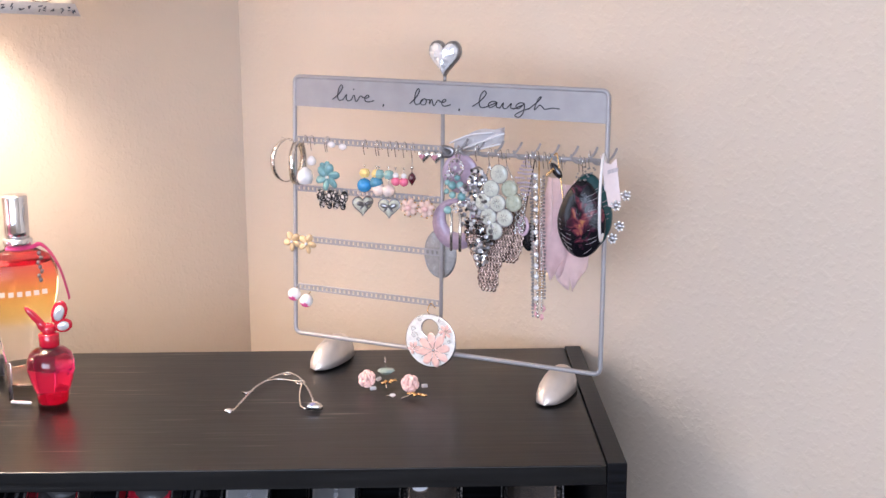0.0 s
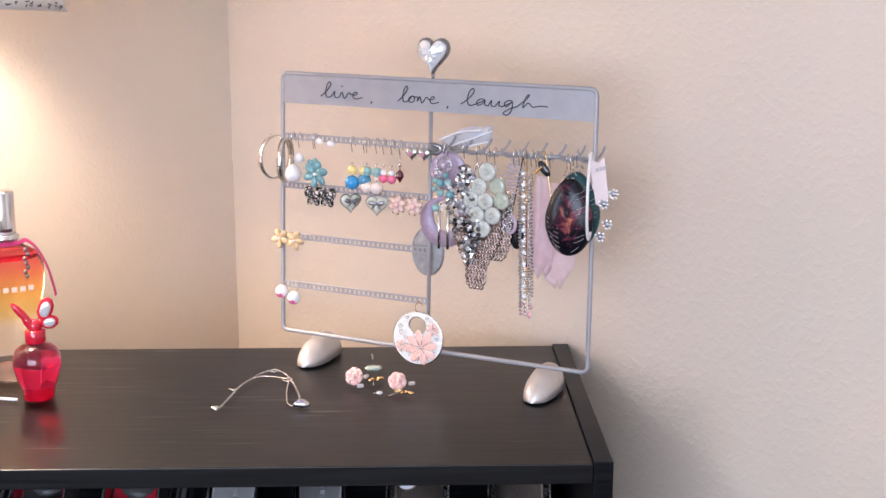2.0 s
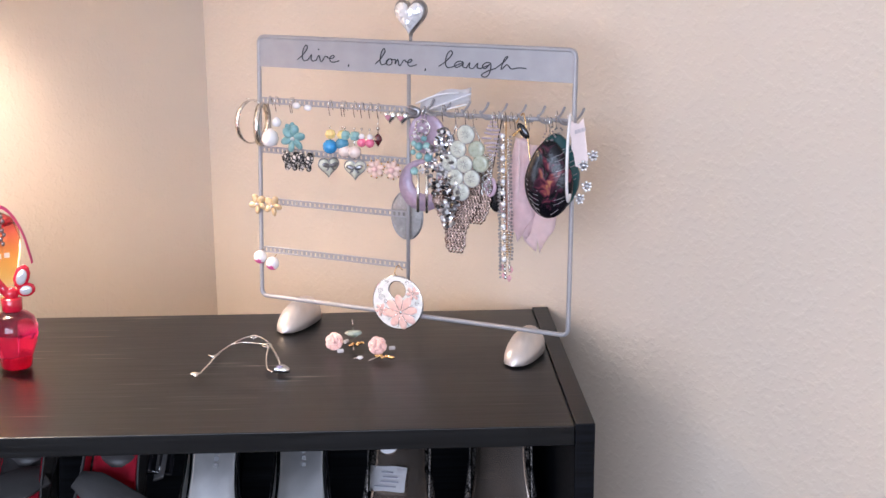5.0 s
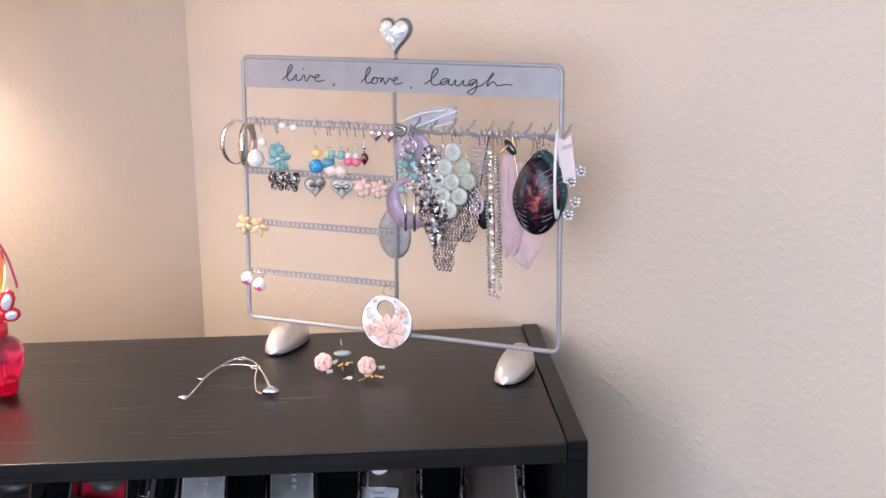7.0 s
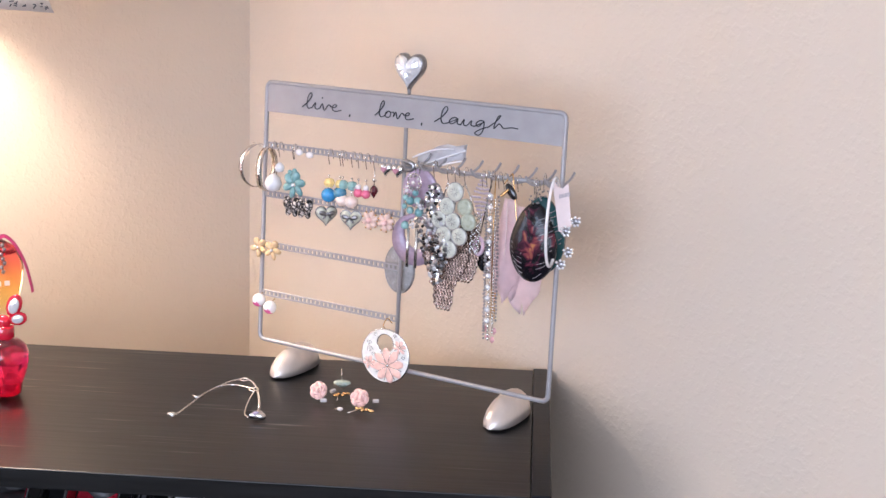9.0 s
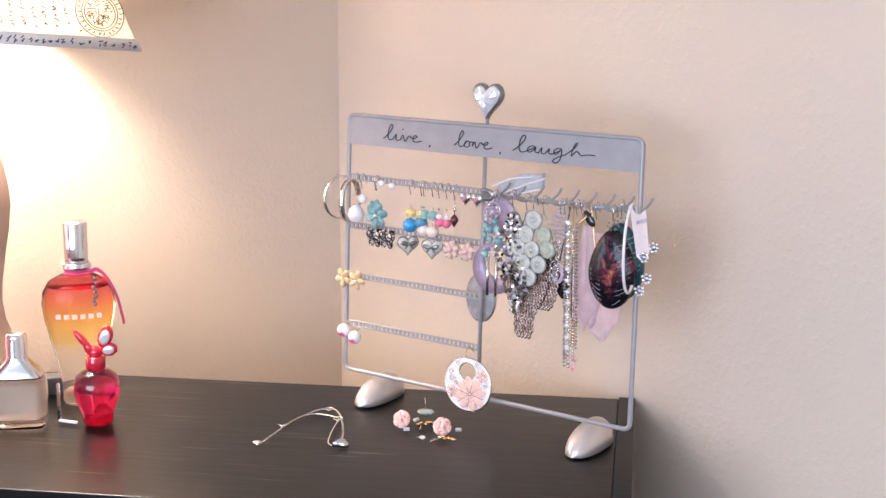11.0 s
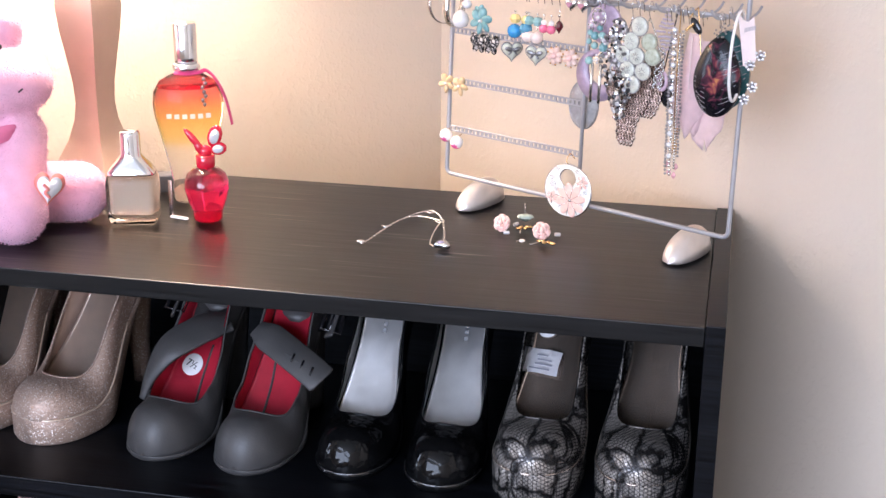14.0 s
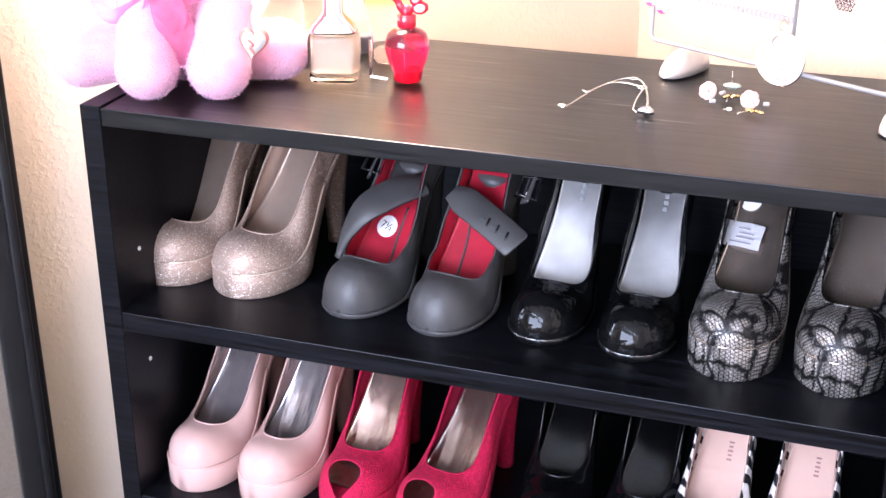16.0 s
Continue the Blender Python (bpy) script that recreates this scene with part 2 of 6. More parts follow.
def glitter_mat(name, colour, scale, spread):
    """Tiny flakes that each lean their own way, a few coloured pale as glints."""
    m = mat(name, colour, 0.42, 0.35, var=0)
    nt, b = nodes_of(m)
    co = nt.nodes.new("ShaderNodeTexCoord").outputs["Object"]
    v = nt.nodes.new("ShaderNodeTexVoronoi")
    v.inputs["Scale"].default_value = scale
    nt.links.new(co, v.inputs["Vector"])
    sub = nt.nodes.new("ShaderNodeVectorMath")
    sub.operation = "SUBTRACT"
    sub.inputs[1].default_value = (0.5, 0.5, 0.5)
    nt.links.new(v.outputs["Color"], sub.inputs[0])
    sc = nt.nodes.new("ShaderNodeVectorMath")
    sc.operation = "SCALE"
    pick = nt.nodes.new("ShaderNodeSeparateColor")
    nt.links.new(v.outputs["Color"], pick.inputs[0])
    few = nt.nodes.new("ShaderNodeMapRange")
    few.inputs["From Min"].default_value, few.inputs["From Max"].default_value = 0.72, 0.98
    few.inputs["To Min"].default_value, few.inputs["To Max"].default_value = 0.42 * spread, 0.75 * spread
    nt.links.new(pick.outputs["Blue"], few.inputs["Value"])
    nt.links.new(few.outputs[0], sc.inputs["Scale"])
    # sparkle painted into the base colour of the rarest flakes
    painted_glint = nt.nodes.new("ShaderNodeMix")
    painted_glint.data_type = "RGBA"
    painted_glint.inputs["A"].default_value, painted_glint.inputs["B"].default_value = (*colour, 1), (0.90, 0.84, 0.80, 1)
    rare = nt.nodes.new("ShaderNodeMapRange")
    rare.inputs["From Min"].default_value, rare.inputs["From Max"].default_value = 0.91, 0.97
    nt.links.new(pick.outputs["Blue"], rare.inputs["Value"])
    nt.links.new(rare.outputs[0], painted_glint.inputs["Factor"])
    nt.links.new(painted_glint.outputs["Result"], b.inputs["Base Color"])
    nt.links.new(sub.outputs[0], sc.inputs[0])
    add = nt.nodes.new("ShaderNodeVectorMath")
    add.operation = "ADD"
    nt.links.new(nt.nodes.new("ShaderNodeNewGeometry").outputs["Normal"], add.inputs[0])
    nt.links.new(sc.outputs[0], add.inputs[1])
    nm = nt.nodes.new("ShaderNodeVectorMath")
    nm.operation = "NORMALIZE"
    nt.links.new(add.outputs[0], nm.inputs[0])
    nt.links.new(nm.outputs[0], b.inputs["Normal"])
    return m


def scale_mat(name, light, dark, cells, blotch, rough, metal=0.0, lo=0.47, hi=0.53, relief=0.5):
    """Reptile scales with dark seams and large dark blotches."""
    m = mat(name, light, rough, metal, var=0)
    nt, b = nodes_of(m)
    co = nt.nodes.new("ShaderNodeTexCoord").outputs["Object"]
    v = nt.nodes.new("ShaderNodeTexVoronoi")
    v.feature = "DISTANCE_TO_EDGE"
    v.inputs["Scale"].default_value = cells
    nt.links.new(co, v.inputs["Vector"])
    e = nt.nodes.new("ShaderNodeMapRange")
    e.inputs["From Min"].default_value, e.inputs["From Max"].default_value = 0.04, 0.20
    nt.links.new(v.outputs["Distance"], e.inputs["Value"])
    n = nt.nodes.new("ShaderNodeTexNoise")
    n.inputs["Scale"].default_value, n.inputs["Detail"].default_value = blotch, 3
    nt.links.new(co, n.inputs["Vector"])
    r = nt.nodes.new("ShaderNodeMapRange")
    r.inputs["From Min"].default_value, r.inputs["From Max"].default_value = lo, hi
    nt.links.new(n.outputs["Fac"], r.inputs["Value"])
    mul = nt.nodes.new("ShaderNodeMath")
    mul.operation = "MULTIPLY"
    nt.links.new(e.outputs[0], mul.inputs[0])
    nt.links.new(r.outputs[0], mul.inputs[1])
    mix = nt.nodes.new("ShaderNodeMix")
    mix.data_type = "RGBA"
    mix.inputs["A"].default_value, mix.inputs["B"].default_value = (*dark, 1), (*light, 1)
    nt.links.new(mul.outputs[0], mix.inputs["Factor"])
    nt.links.new(mix.outputs["Result"], b.inputs["Base Color"])
    bp = nt.nodes.new("ShaderNodeBump")
    bp.inputs["Strength"].default_value, bp.inputs["Distance"].default_value = relief, 0.0010
    nt.links.new(e.outputs[0], bp.inputs["Height"])
    nt.links.new(bp.outputs[0], b.inputs["Normal"])
    return m


def foil_mat(name, colour, rough, metal, ripple=0.3):
    """Metallic foil leather with long soft ripples that run from heel to toe."""
    m = mat(name, colour, rough, metal, var=0.08, scale=40)
    nt, b = nodes_of(m)
    mp = nt.nodes.new("ShaderNodeMapping")
    mp.inputs["Scale"].default_value = (75, 14, 14)
    nt.links.new(nt.nodes.new("ShaderNodeTexCoord").outputs["Object"], mp.inputs[0])
    nz = nt.nodes.new("ShaderNodeTexNoise")
    nz.inputs["Scale"].default_value, nz.inputs["Detail"].default_value = 1.0, 2
    nt.links.new(mp.outputs[0], nz.inputs["Vector"])
    bp = nt.nodes.new("ShaderNodeBump")
    bp.inputs["Strength"].default_value, bp.inputs["Distance"].default_value = ripple, 0.004
    nt.links.new(nz.outputs["Fac"], bp.inputs["Height"])
    nt.links.new(bp.outputs[0], b.inputs["Normal"])
    return m


def snake_mat():
    """Regular pale metallic scales in a diagonal net, crossed by dark wandering bands."""
    m = mat("snake_print", (0.5, 0.46, 0.42), 0.24, 0.65, var=0)
    nt, b = nodes_of(m)
    co = nt.nodes.new("ShaderNodeTexCoord").outputs["Object"]
    mp = nt.nodes.new("ShaderNodeMapping")
    mp.inputs["Rotation"].default_value = (0.5, 0.6, 0.785)
    nt.links.new(co, mp.inputs[0])
    v = nt.nodes.new("ShaderNodeTexVoronoi")
    v.feature = "DISTANCE_TO_EDGE"
    v.inputs["Scale"].default_value, v.inputs["Randomness"].default_value = 360, 0.2
    nt.links.new(mp.outputs[0], v.inputs["Vector"])
    e = nt.nodes.new("ShaderNodeMapRange")
    e.inputs["From Min"].default_value, e.inputs["From Max"].default_value = 0.03, 0.15
    nt.links.new(v.outputs["Distance"], e.inputs["Value"])
    nz = nt.nodes.new("ShaderNodeTexNoise")
    nz.inputs["Scale"].default_value, nz.inputs["Detail"].default_value = 55, 3
    nt.links.new(co, nz.inputs["Vector"])
    bend = nt.nodes.new("ShaderNodeVectorMath")
    bend.operation = "MULTIPLY_ADD"
    bend.inputs[1].default_value = (0.018, 0.018, 0.018)
    nt.links.new(nz.outputs["Color"], bend.inputs[0])
    nt.links.new(co, bend.inputs[2])
    big = nt.nodes.new("ShaderNodeTexVoronoi")
    big.feature = "DISTANCE_TO_EDGE"
    big.inputs["Scale"].default_value, big.inputs["Randomness"].default_value = 33, 0.9
    nt.links.new(bend.outputs[0], big.inputs["Vector"])
    r = nt.nodes.new("ShaderNodeMapRange")
    r.inputs["From Min"].default_value, r.inputs["From Max"].default_value = 0.025, 0.13
    nt.links.new(big.outputs["Distance"], r.inputs["Value"])
    mul = nt.nodes.new("ShaderNodeMath")
    mul.operation = "MULTIPLY"
    nt.links.new(e.outputs[0], mul.inputs[0])
    nt.links.new(r.outputs[0], mul.inputs[1])
    mix = nt.nodes.new("ShaderNodeMix")
    mix.data_type = "RGBA"
    mix.inputs["A"].default_value, mix.inputs["B"].default_value = (0.026, 0.024, 0.024, 1), (0.48, 0.435, 0.40, 1)
    nt.links.new(mul.outputs[0], mix.inputs["Factor"])
    nt.links.new(mix.outputs["Result"], b.inputs["Base Color"])
    bp = nt.nodes.new("ShaderNodeBump")
    bp.inputs["Strength"].default_value, bp.inputs["Distance"].default_value = 0.35, 0.0006
    nt.links.new(e.outputs[0], bp.inputs["Height"])
    nt.links.new(bp.outputs[0], b.inputs["Normal"])
    return m


def zebra_mat():
    m = mat("zebra_print", (0.75, 0.68, 0.66), 0.45, var=0)
    nt, b = nodes_of(m)
    co = nt.nodes.new("ShaderNodeTexCoord").outputs["Object"]
    w = nt.nodes.new("ShaderNodeTexWave")
    w.bands_direction = "DIAGONAL"
    w.inputs["Scale"].default_value, w.inputs["Distortion"].default_value, w.inputs["Detail Scale"].default_value = 26, 5, 1.4
    nt.links.new(co, w.inputs["Vector"])
    r = nt.nodes.new("ShaderNodeValToRGB")
    r.color_ramp.elements[0].position, r.color_ramp.elements[0].color = 0.44, (0.012, 0.012, 0.014, 1)
    r.color_ramp.elements[1].position, r.color_ramp.elements[1].color = 0.50, (0.75, 0.68, 0.66, 1)
    nt.links.new(w.outputs["Fac"], r.inputs[0])
    nt.links.new(r.outputs[0], b.inputs["Base Color"])
    return m


def liquid_mat():
    """Tinted glass that runs from clear through yellow and orange to red."""
    m = mat("sunset_glass", (1, 1, 1), 0.03, var=0, trans=1.0, ior=1.24)
    nt, b = nodes_of(m)
    sep = nt.nodes.new("ShaderNodeSeparateXYZ")
    nt.links.new(nt.nodes.new("ShaderNodeTexCoord").outputs["Object"], sep.inputs[0])
    mr = nt.nodes.new("ShaderNodeMapRange")
    mr.inputs["From Min"].default_value, mr.inputs["From Max"].default_value = 0.022, 0.118
    nt.links.new(sep.outputs["Z"], mr.inputs["Value"])
    r = nt.nodes.new("ShaderNodeValToRGB")
    el = r.color_ramp.elements
    el[0].position, el[0].color = 0.0, (0.99, 0.96, 0.93, 1)
    el[1].position, el[1].color = 1.0, (0.94, 0.20, 0.22, 1)
    for pos, c in ((0.34, (0.99, 0.94, 0.84)), (0.46, (0.985, 0.76, 0.32)), (0.62, (0.98, 0.64, 0.20)), (0.78, (0.96, 0.42, 0.16)), (0.92, (0.94, 0.24, 0.19))):
        e = el.new(pos)
        e.color = (*c, 1)
    nt.links.new(mr.outputs[0], r.inputs[0])
    nt.links.new(r.outputs[0], b.inputs["Base Color"])
    return m


def shade_mat():
    """Cream linen that lets light through."""
    m = mat("shade_linen", (0.74, 0.70, 0.62), 0.85, var=0.05, scale=300, bump=0.3, bump_scale=900)
    nt, b = nodes_of(m)
    tr = nt.nodes.new("ShaderNodeBsdfTranslucent")
    tr.inputs[0].default_value = (0.76, 0.70, 0.60, 1)
    mix = nt.nodes.new("ShaderNodeMixShader")
    mix.inputs[0].default_value = 0.42
    out = nt.nodes["Material Output"]
    nt.links.new(b.outputs[0], mix.inputs[1])
    nt.links.new(tr.outputs[0], mix.inputs[2])
    nt.links.new(mix.outputs[0], out.inputs[0])
    return m


def sheer_mat(name, colour, clear):
    """Thin gauze, partly see-through."""
    m = mat(name, colour, 0.6, var=0.1, scale=150, sheen=0.3)
    nt, b = nodes_of(m)
    tr = nt.nodes.new("ShaderNodeBsdfTranslucent")
    tr.inputs[0].default_value = (*colour, 1)
    tp = nt.nodes.new("ShaderNodeBsdfTransparent")
    m1, m2 = nt.nodes.new("ShaderNodeMixShader"), nt.nodes.new("ShaderNodeMixShader")
    m1.inputs[0].default_value, m2.inputs[0].default_value = 0.45, clear
    nt.links.new(b.outputs[0], m1.inputs[1])
    nt.links.new(tr.outputs[0], m1.inputs[2])
    nt.links.new(m1.outputs[0], m2.inputs[1])
    nt.links.new(tp.outputs[0], m2.inputs[2])
    nt.links.new(m2.outputs[0], nt.nodes["Material Output"].inputs[0])
    return m


# one laminate twice: shaded copy for the carcass, scratched and lit for the top
SHADEDWOOD, WORNLITWOOD, WALL = wood_mat("shaded_black_laminate", 0.06), wood_mat("worn_lit_black_laminate", 1.0), wall_mat()
CEIL = mat("ceiling_paint", (0.78, 0.75, 0.70), 0.8, var=0.03, scale=3, bump=0.4, bump_scale=60)
CARPET = mat("carpet", (0.13, 0.105, 0.085), 0.95, var=0.2, scale=120, bump=0.8, bump_scale=500)
WHITE = mat("white_paint", (0.78, 0.76, 0.73), 0.4, var=0.03, scale=10)
PEWTER = mat("pewter_paint", (0.36, 0.345, 0.355), 0.46, 0.35, var=0.06, scale=60, bump=0.05, bump_scale=700)
CHAMPAGNE = mat("champagne_lacquer", (0.66, 0.58, 0.53), 0.36, 0.45, var=0.07, scale=70, bump=0.04, bump_scale=500)
SILVER = mat("silver", (0.72, 0.71, 0.70), 0.22, 1.0, var=0.08, scale=300)
DARKSILVER = mat("aged_silver", (0.30, 0.29, 0.30), 0.32, 1.0, var=0.25, scale=350)
CHROME = mat("chrome", (0.80, 0.80, 0.82), 0.08, 1.0, var=0.03, scale=90)
GOLD = mat("gold", (0.80, 0.52, 0.24), 0.25, 1.0, var=0.1, scale=250)
GEM = mat("silvered_gem", (0.95, 0.95, 0.97), 0.06, 0.5, var=0.05, scale=200)
INK = mat("black_ink", (0.015, 0.015, 0.02), 0.5, var=0)
PEARL = mat("pearl", (0.82, 0.78, 0.77), 0.22, var=0.04, scale=200, coat=0.5)
CARD = mat("pink_card", (0.80, 0.66, 0.64), 0.6, var=0.03, scale=200)
PAPER = mat("white_paper", (0.82, 0.80, 0.82), 0.6, var=0.03, scale=150)


def bead(name, colour, rough=0.25, coat=0.4, trans=0.0, **k):
    return mat(name, colour, rough, var=0.12, scale=260, coat=coat, trans=trans, **k)


BLUE = bead("blue_bead", (0.04, 0.30, 0.62))
TEALB = bead("teal_bead", (0.08, 0.27, 0.40))
AQUA = bead("aqua_bead", (0.27, 0.46, 0.44))
YELLOW = bead("yellow_bead", (0.84, 0.64, 0.26))
CREAM = bead("cream_bead", (0.85, 0.68, 0.60))
PINK = bead("pink_bead", (0.82, 0.17, 0.28))
GARNET = bead("garnet_bead", (0.10, 0.012, 0.02), 0.1, 0.8)
LILAC = bead("lilac_shell", (0.38, 0.285, 0.375), 0.35)
SAGE = bead("sage_shell", (0.54, 0.54, 0.46), 0.28)
SAGEDARK = bead("green_shell", (0.42, 0.44, 0.34), 0.28)
PETALTEAL = bead("teal_petal", (0.16, 0.33, 0.34), 0.3)
CORALPINK = bead("coral_enamel", (0.84, 0.52, 0.44), 0.3)
ROSE = bead("rose_resin", (0.86, 0.55, 0.49), 0.45, 0.1)
ENAMEL = bead("white_enamel", (0.80, 0.76, 0.72), 0.25)
AMBERF = bead("honey_petal", (0.58, 0.40, 0.22), 0.3)
GREYSHELL = bead("grey_shell", (0.33, 0.31, 0.30), 0.25)
PINKF = sheer_mat("pink_feather", (0.95, 0.79, 0.80), 0.05)
BLACKRES = bead("black_resin", (0.012, 0.011, 0.013), 0.15)

# ---- the room ----
def room_piece(name, c, s, material, label, category="wall", bevel=0.0):
    ob = part(name, box((0, 0, 0), s, bevel), material, None, smooth=False)
    ob.matrix_world = ROOM @ pose(*c)
    return tagged(ob, label, category, kind="structure")


T = 0.12
room_piece("wall_right", (RL / 2, T / 2, RH / 2), (RL + 2 * T, T, RH), WALL, "beige orange-peel plaster wall behind the jewellery rack")
room_piece("wall_left", (-T / 2, -RD / 2, RH / 2), (T, RD, RH), WALL, "beige orange-peel plaster wall behind the table lamp")
room_piece("wall_far", (RL + T / 2, -RD / 2, RH / 2), (T, RD, RH), WALL, "beige plaster wall closing the room")
# the wall with the window: four pieces round the opening
WYC, WZ0, WZ1, WX0, WX1 = -RD - T / 2, 0.80, 2.30, 1.05, 4.15
room_piece("wall_window_below", (RL / 2, WYC, WZ0 / 2), (RL + 2 * T, T, WZ0), WALL, "beige plaster wall under the window")
room_piece("wall_window_above", (RL / 2, WYC, (WZ1 + RH) / 2), (RL + 2 * T, T, RH - WZ1), WALL, "beige plaster wall over the window")
room_piece("wall_window_side", ((WX0 - T) / 2, WYC, (WZ0 + WZ1) / 2), (WX0 + T, T, WZ1 - WZ0), WALL, "beige plaster wall beside the window")
room_piece("wall_window_far_side", ((WX1 + RL + T) / 2, WYC, (WZ0 + WZ1) / 2), (RL + T - WX1, T, WZ1 - WZ0), WALL, "beige plaster wall beside the window")
room_piece("floor", (RL / 2, -RD / 2, -0.05), (RL + 2 * T, RD + 2 * T, 0.1), CARPET, "beige carpet floor", "floor")
room_piece("ceiling", (RL / 2, -RD / 2, RH + 0.05), (RL + 2 * T, RD + 2 * T, 0.1), CEIL, "white textured ceiling", "ceiling")
win = tagged(new("window_1"), "tall white-framed window with daylight outside", "window", kind="structure")
win.matrix_world = ROOM @ pose((WX0 + WX1) / 2, -RD - 0.05, (WZ0 + WZ1) / 2)
WH = (WZ1 - WZ0) / 2 - 0.015
for c, s in (((0, 0, WH), (3.1, 0.05, 0.03)), ((0, 0, -WH), (3.1, 0.05, 0.03)), ((1.535, 0, 0), (0.03, 0.05, 2 * WH - 0.03)), ((-1.535, 0, 0), (0.03, 0.05, 2 * WH - 0.03)), ((0, 0, 0), (0.03, 0.05, 2 * WH - 0.03))):
    part("window_frame", box(c, s, 0.003), WHITE, win, smooth=False)

# ---- dark-framed leaning mirror beside the shelf ----
BLACKWOOD = mat("black_stained_wood", (0.005, 0.005, 0.006), 0.40, var=0.3, scale=30, bump=0.15, bump_scale=120)
MIRROR = mat("mirror_glass", (0.86, 0.87, 0.87), 0.02, 1.0, var=0)
mir = thing("leaning_mirror", ROOM @ pose(0.070, -0.802, 0, 0, -2.4, 0), "tall black wooden framed mirror leaning on the wall", "mirror")
for c, s in (((0.012, -0.021, 0.72), (0.024, 0.042, 1.44)), ((0.012, -0.479, 0.72), (0.024, 0.042, 1.44)), ((0.012, -0.25, 0.021), (0.023, 0.416, 0.042)), ((0.012, -0.25, 1.419), (0.023, 0.416, 0.042))):
    bm = box(c, s, 0.004)
    if s[1] < 0.1:
        bm_box(bm, (0.026, c[1] + (0.008 if c[1] > -0.2 else -0.008), c[2]), (0.008, 0.012, s[2] - 0.02), 0.003)
    part("frame", bm, BLACKWOOD, mir)
part("glass", box((0.009, -0.25, 0.72), (0.008, 0.42, 1.36)), MIRROR, mir, "silvered mirror glass", False)

# ---- the shoe shelf ----
H, W, D = 0.95, 0.75, 0.323
shelf = thing("shoe_shelf", pose(0, 0, 0), "black-brown woodgrain laminate shelf unit full of shoes", "shelf")
part("side_panel", box((0.0055, D / 2, H / 2), (0.021, D, H), 0.0008), SHADEDWOOD, shelf, smooth=False)
part("side_panel", box((W - 0.008, D / 2, H / 2), (0.016, D, H), 0.0008), SHADEDWOOD, shelf, smooth=False)
part("top_board", box((W / 2, D / 2 + 0.0005, H - 0.0105), (W - 0.0324, D - 0.001, 0.017), 0.0008), WORNLITWOOD, shelf, "scratched laminate top board", smooth=False)
LEVELS = (0.741, 0.531, 0.321, 0.111)
for z in LEVELS:
    part("shelf_board", box((W / 2, D / 2 - 0.003, z - 0.010), (W - 0.0324, D - 0.008, 0.020), 0.0008), SHADEDWOOD, shelf, smooth=False)
part("back_panel", box((W / 2, D - 0.003, H / 2 - 0.011), (W - 0.0324, 0.004, H - 0.024)), SHADEDWOOD, shelf, smooth=False)
part("plinth", box((W / 2, 0.03, 0.045), (W - 0.0324, 0.016, 0.088), 0.0008), SHADEDWOOD, shelf, smooth=False)
for side in (0.0162,):
    for z in (0.792, 0.670):
        bm = lathe([(0.0, 0.0), (0.0024, 0.0), (0.0024, 0.0008), (0.0015, 0.0016), (0, 0.0018)], 12)
        bmesh.ops.transform(bm, matrix=pose(side, 0.042, z, 0, 90 if side < 0.1 else -90, 0), verts=bm.verts)
        part("peg", bm, WHITE, shelf, "small white shelf peg")

# ---- table lamp ----
SATIN = mat("satin_taupe_metal", (0.50, 0.36, 0.29), 0.42, 0.3, var=0.05, scale=25, bump=0.06, bump_scale=300)
LINEN, INKBROWN = shade_mat(), mat("print_ink", (0.20, 0.14, 0.105), 0.8, var=0.3, scale=300)
INKGREY = mat("hem_ink", (0.10, 0.10, 0.115), 0.8, var=0.2, scale=300)
lampt = thing("table_lamp", pose(0.104, 0.248, H, 0, 0, -14), "taupe metal wavy table lamp with a printed linen shade", "lamp")
PROFILE = [(0.076, 0.0), (0.076, 0.004), (0.067, 0.013), (0.050, 0.031), (0.0355, 0.051), (0.0265, 0.072), (0.0235, 0.090), (0.0250, 0.110), (0.0305, 0.138), (0.0365, 0.165), (0.0395, 0.187), (0.0380, 0.207), (0.0335, 0.227), (0.0290, 0.247), (0.0265, 0.264), (0.0275, 0.285), (0.0305, 0.300), (0.0310, 0.306), (0.012, 0.308)]
rings = []
for r, z in PROFILE:
    r = r * 0.83
    ring = []
    for cx, cy in ((1, 1), (-1, 1), (-1, -1), (1, -1)):
        a0 = math.atan2(cy, cx)
        for k in (-1, 0, 1):
            a = a0 + k * 0.03
            q = r * (1.0 if k == 0 else 0.985)
            ring.append((q * math.cos(a), q * math.sin(a), z))
        am = a0 + math.pi / 4
        ring.append((r * 0.66 * math.cos(am), r * 0.66 * math.sin(am), z))
    rings.append(ring)
bm = bmesh.new()
smoothed = []
for i in range(len(rings) - 1):
    for k in range(4):
        t = k / 4
        smoothed.append([Vector(a).lerp(Vector(b), t) for a, b in zip(rings[i], rings[i + 1])])
smoothed.append([Vector(a) for a in rings[-1]])
skin(bm, smoothed)
column = part("body", bm, SATIN, lampt, "wavy square taupe metal column")
column.data.set_sharp_from_angle(angle=radians(28))
part("stem", lathe([(0.006, 0.305), (0.006, 0.395), (0.013, 0.397), (0.013, 0.433), (0.0, 0.434)], 16), GOLD, lampt, "brass socket")
BULB = bpy.data.materials.new("bulb_glow")
BULB.use_nodes = True
nt, b = nodes_of(BULB)
b.inputs["Emission Color"].default_value, b.inputs["Emission Strength"].default_value = (1.0, 0.75, 0.45, 1), 6.0
bulb = part("bulb", lathe([(0.0, 0.434), (0.012, 0.436), (0.020, 0.450), (0.0265, 0.468), (0.024, 0.486), (0.012, 0.496), (0.0, 0.498)], 20), BULB, lampt, "glowing bulb")
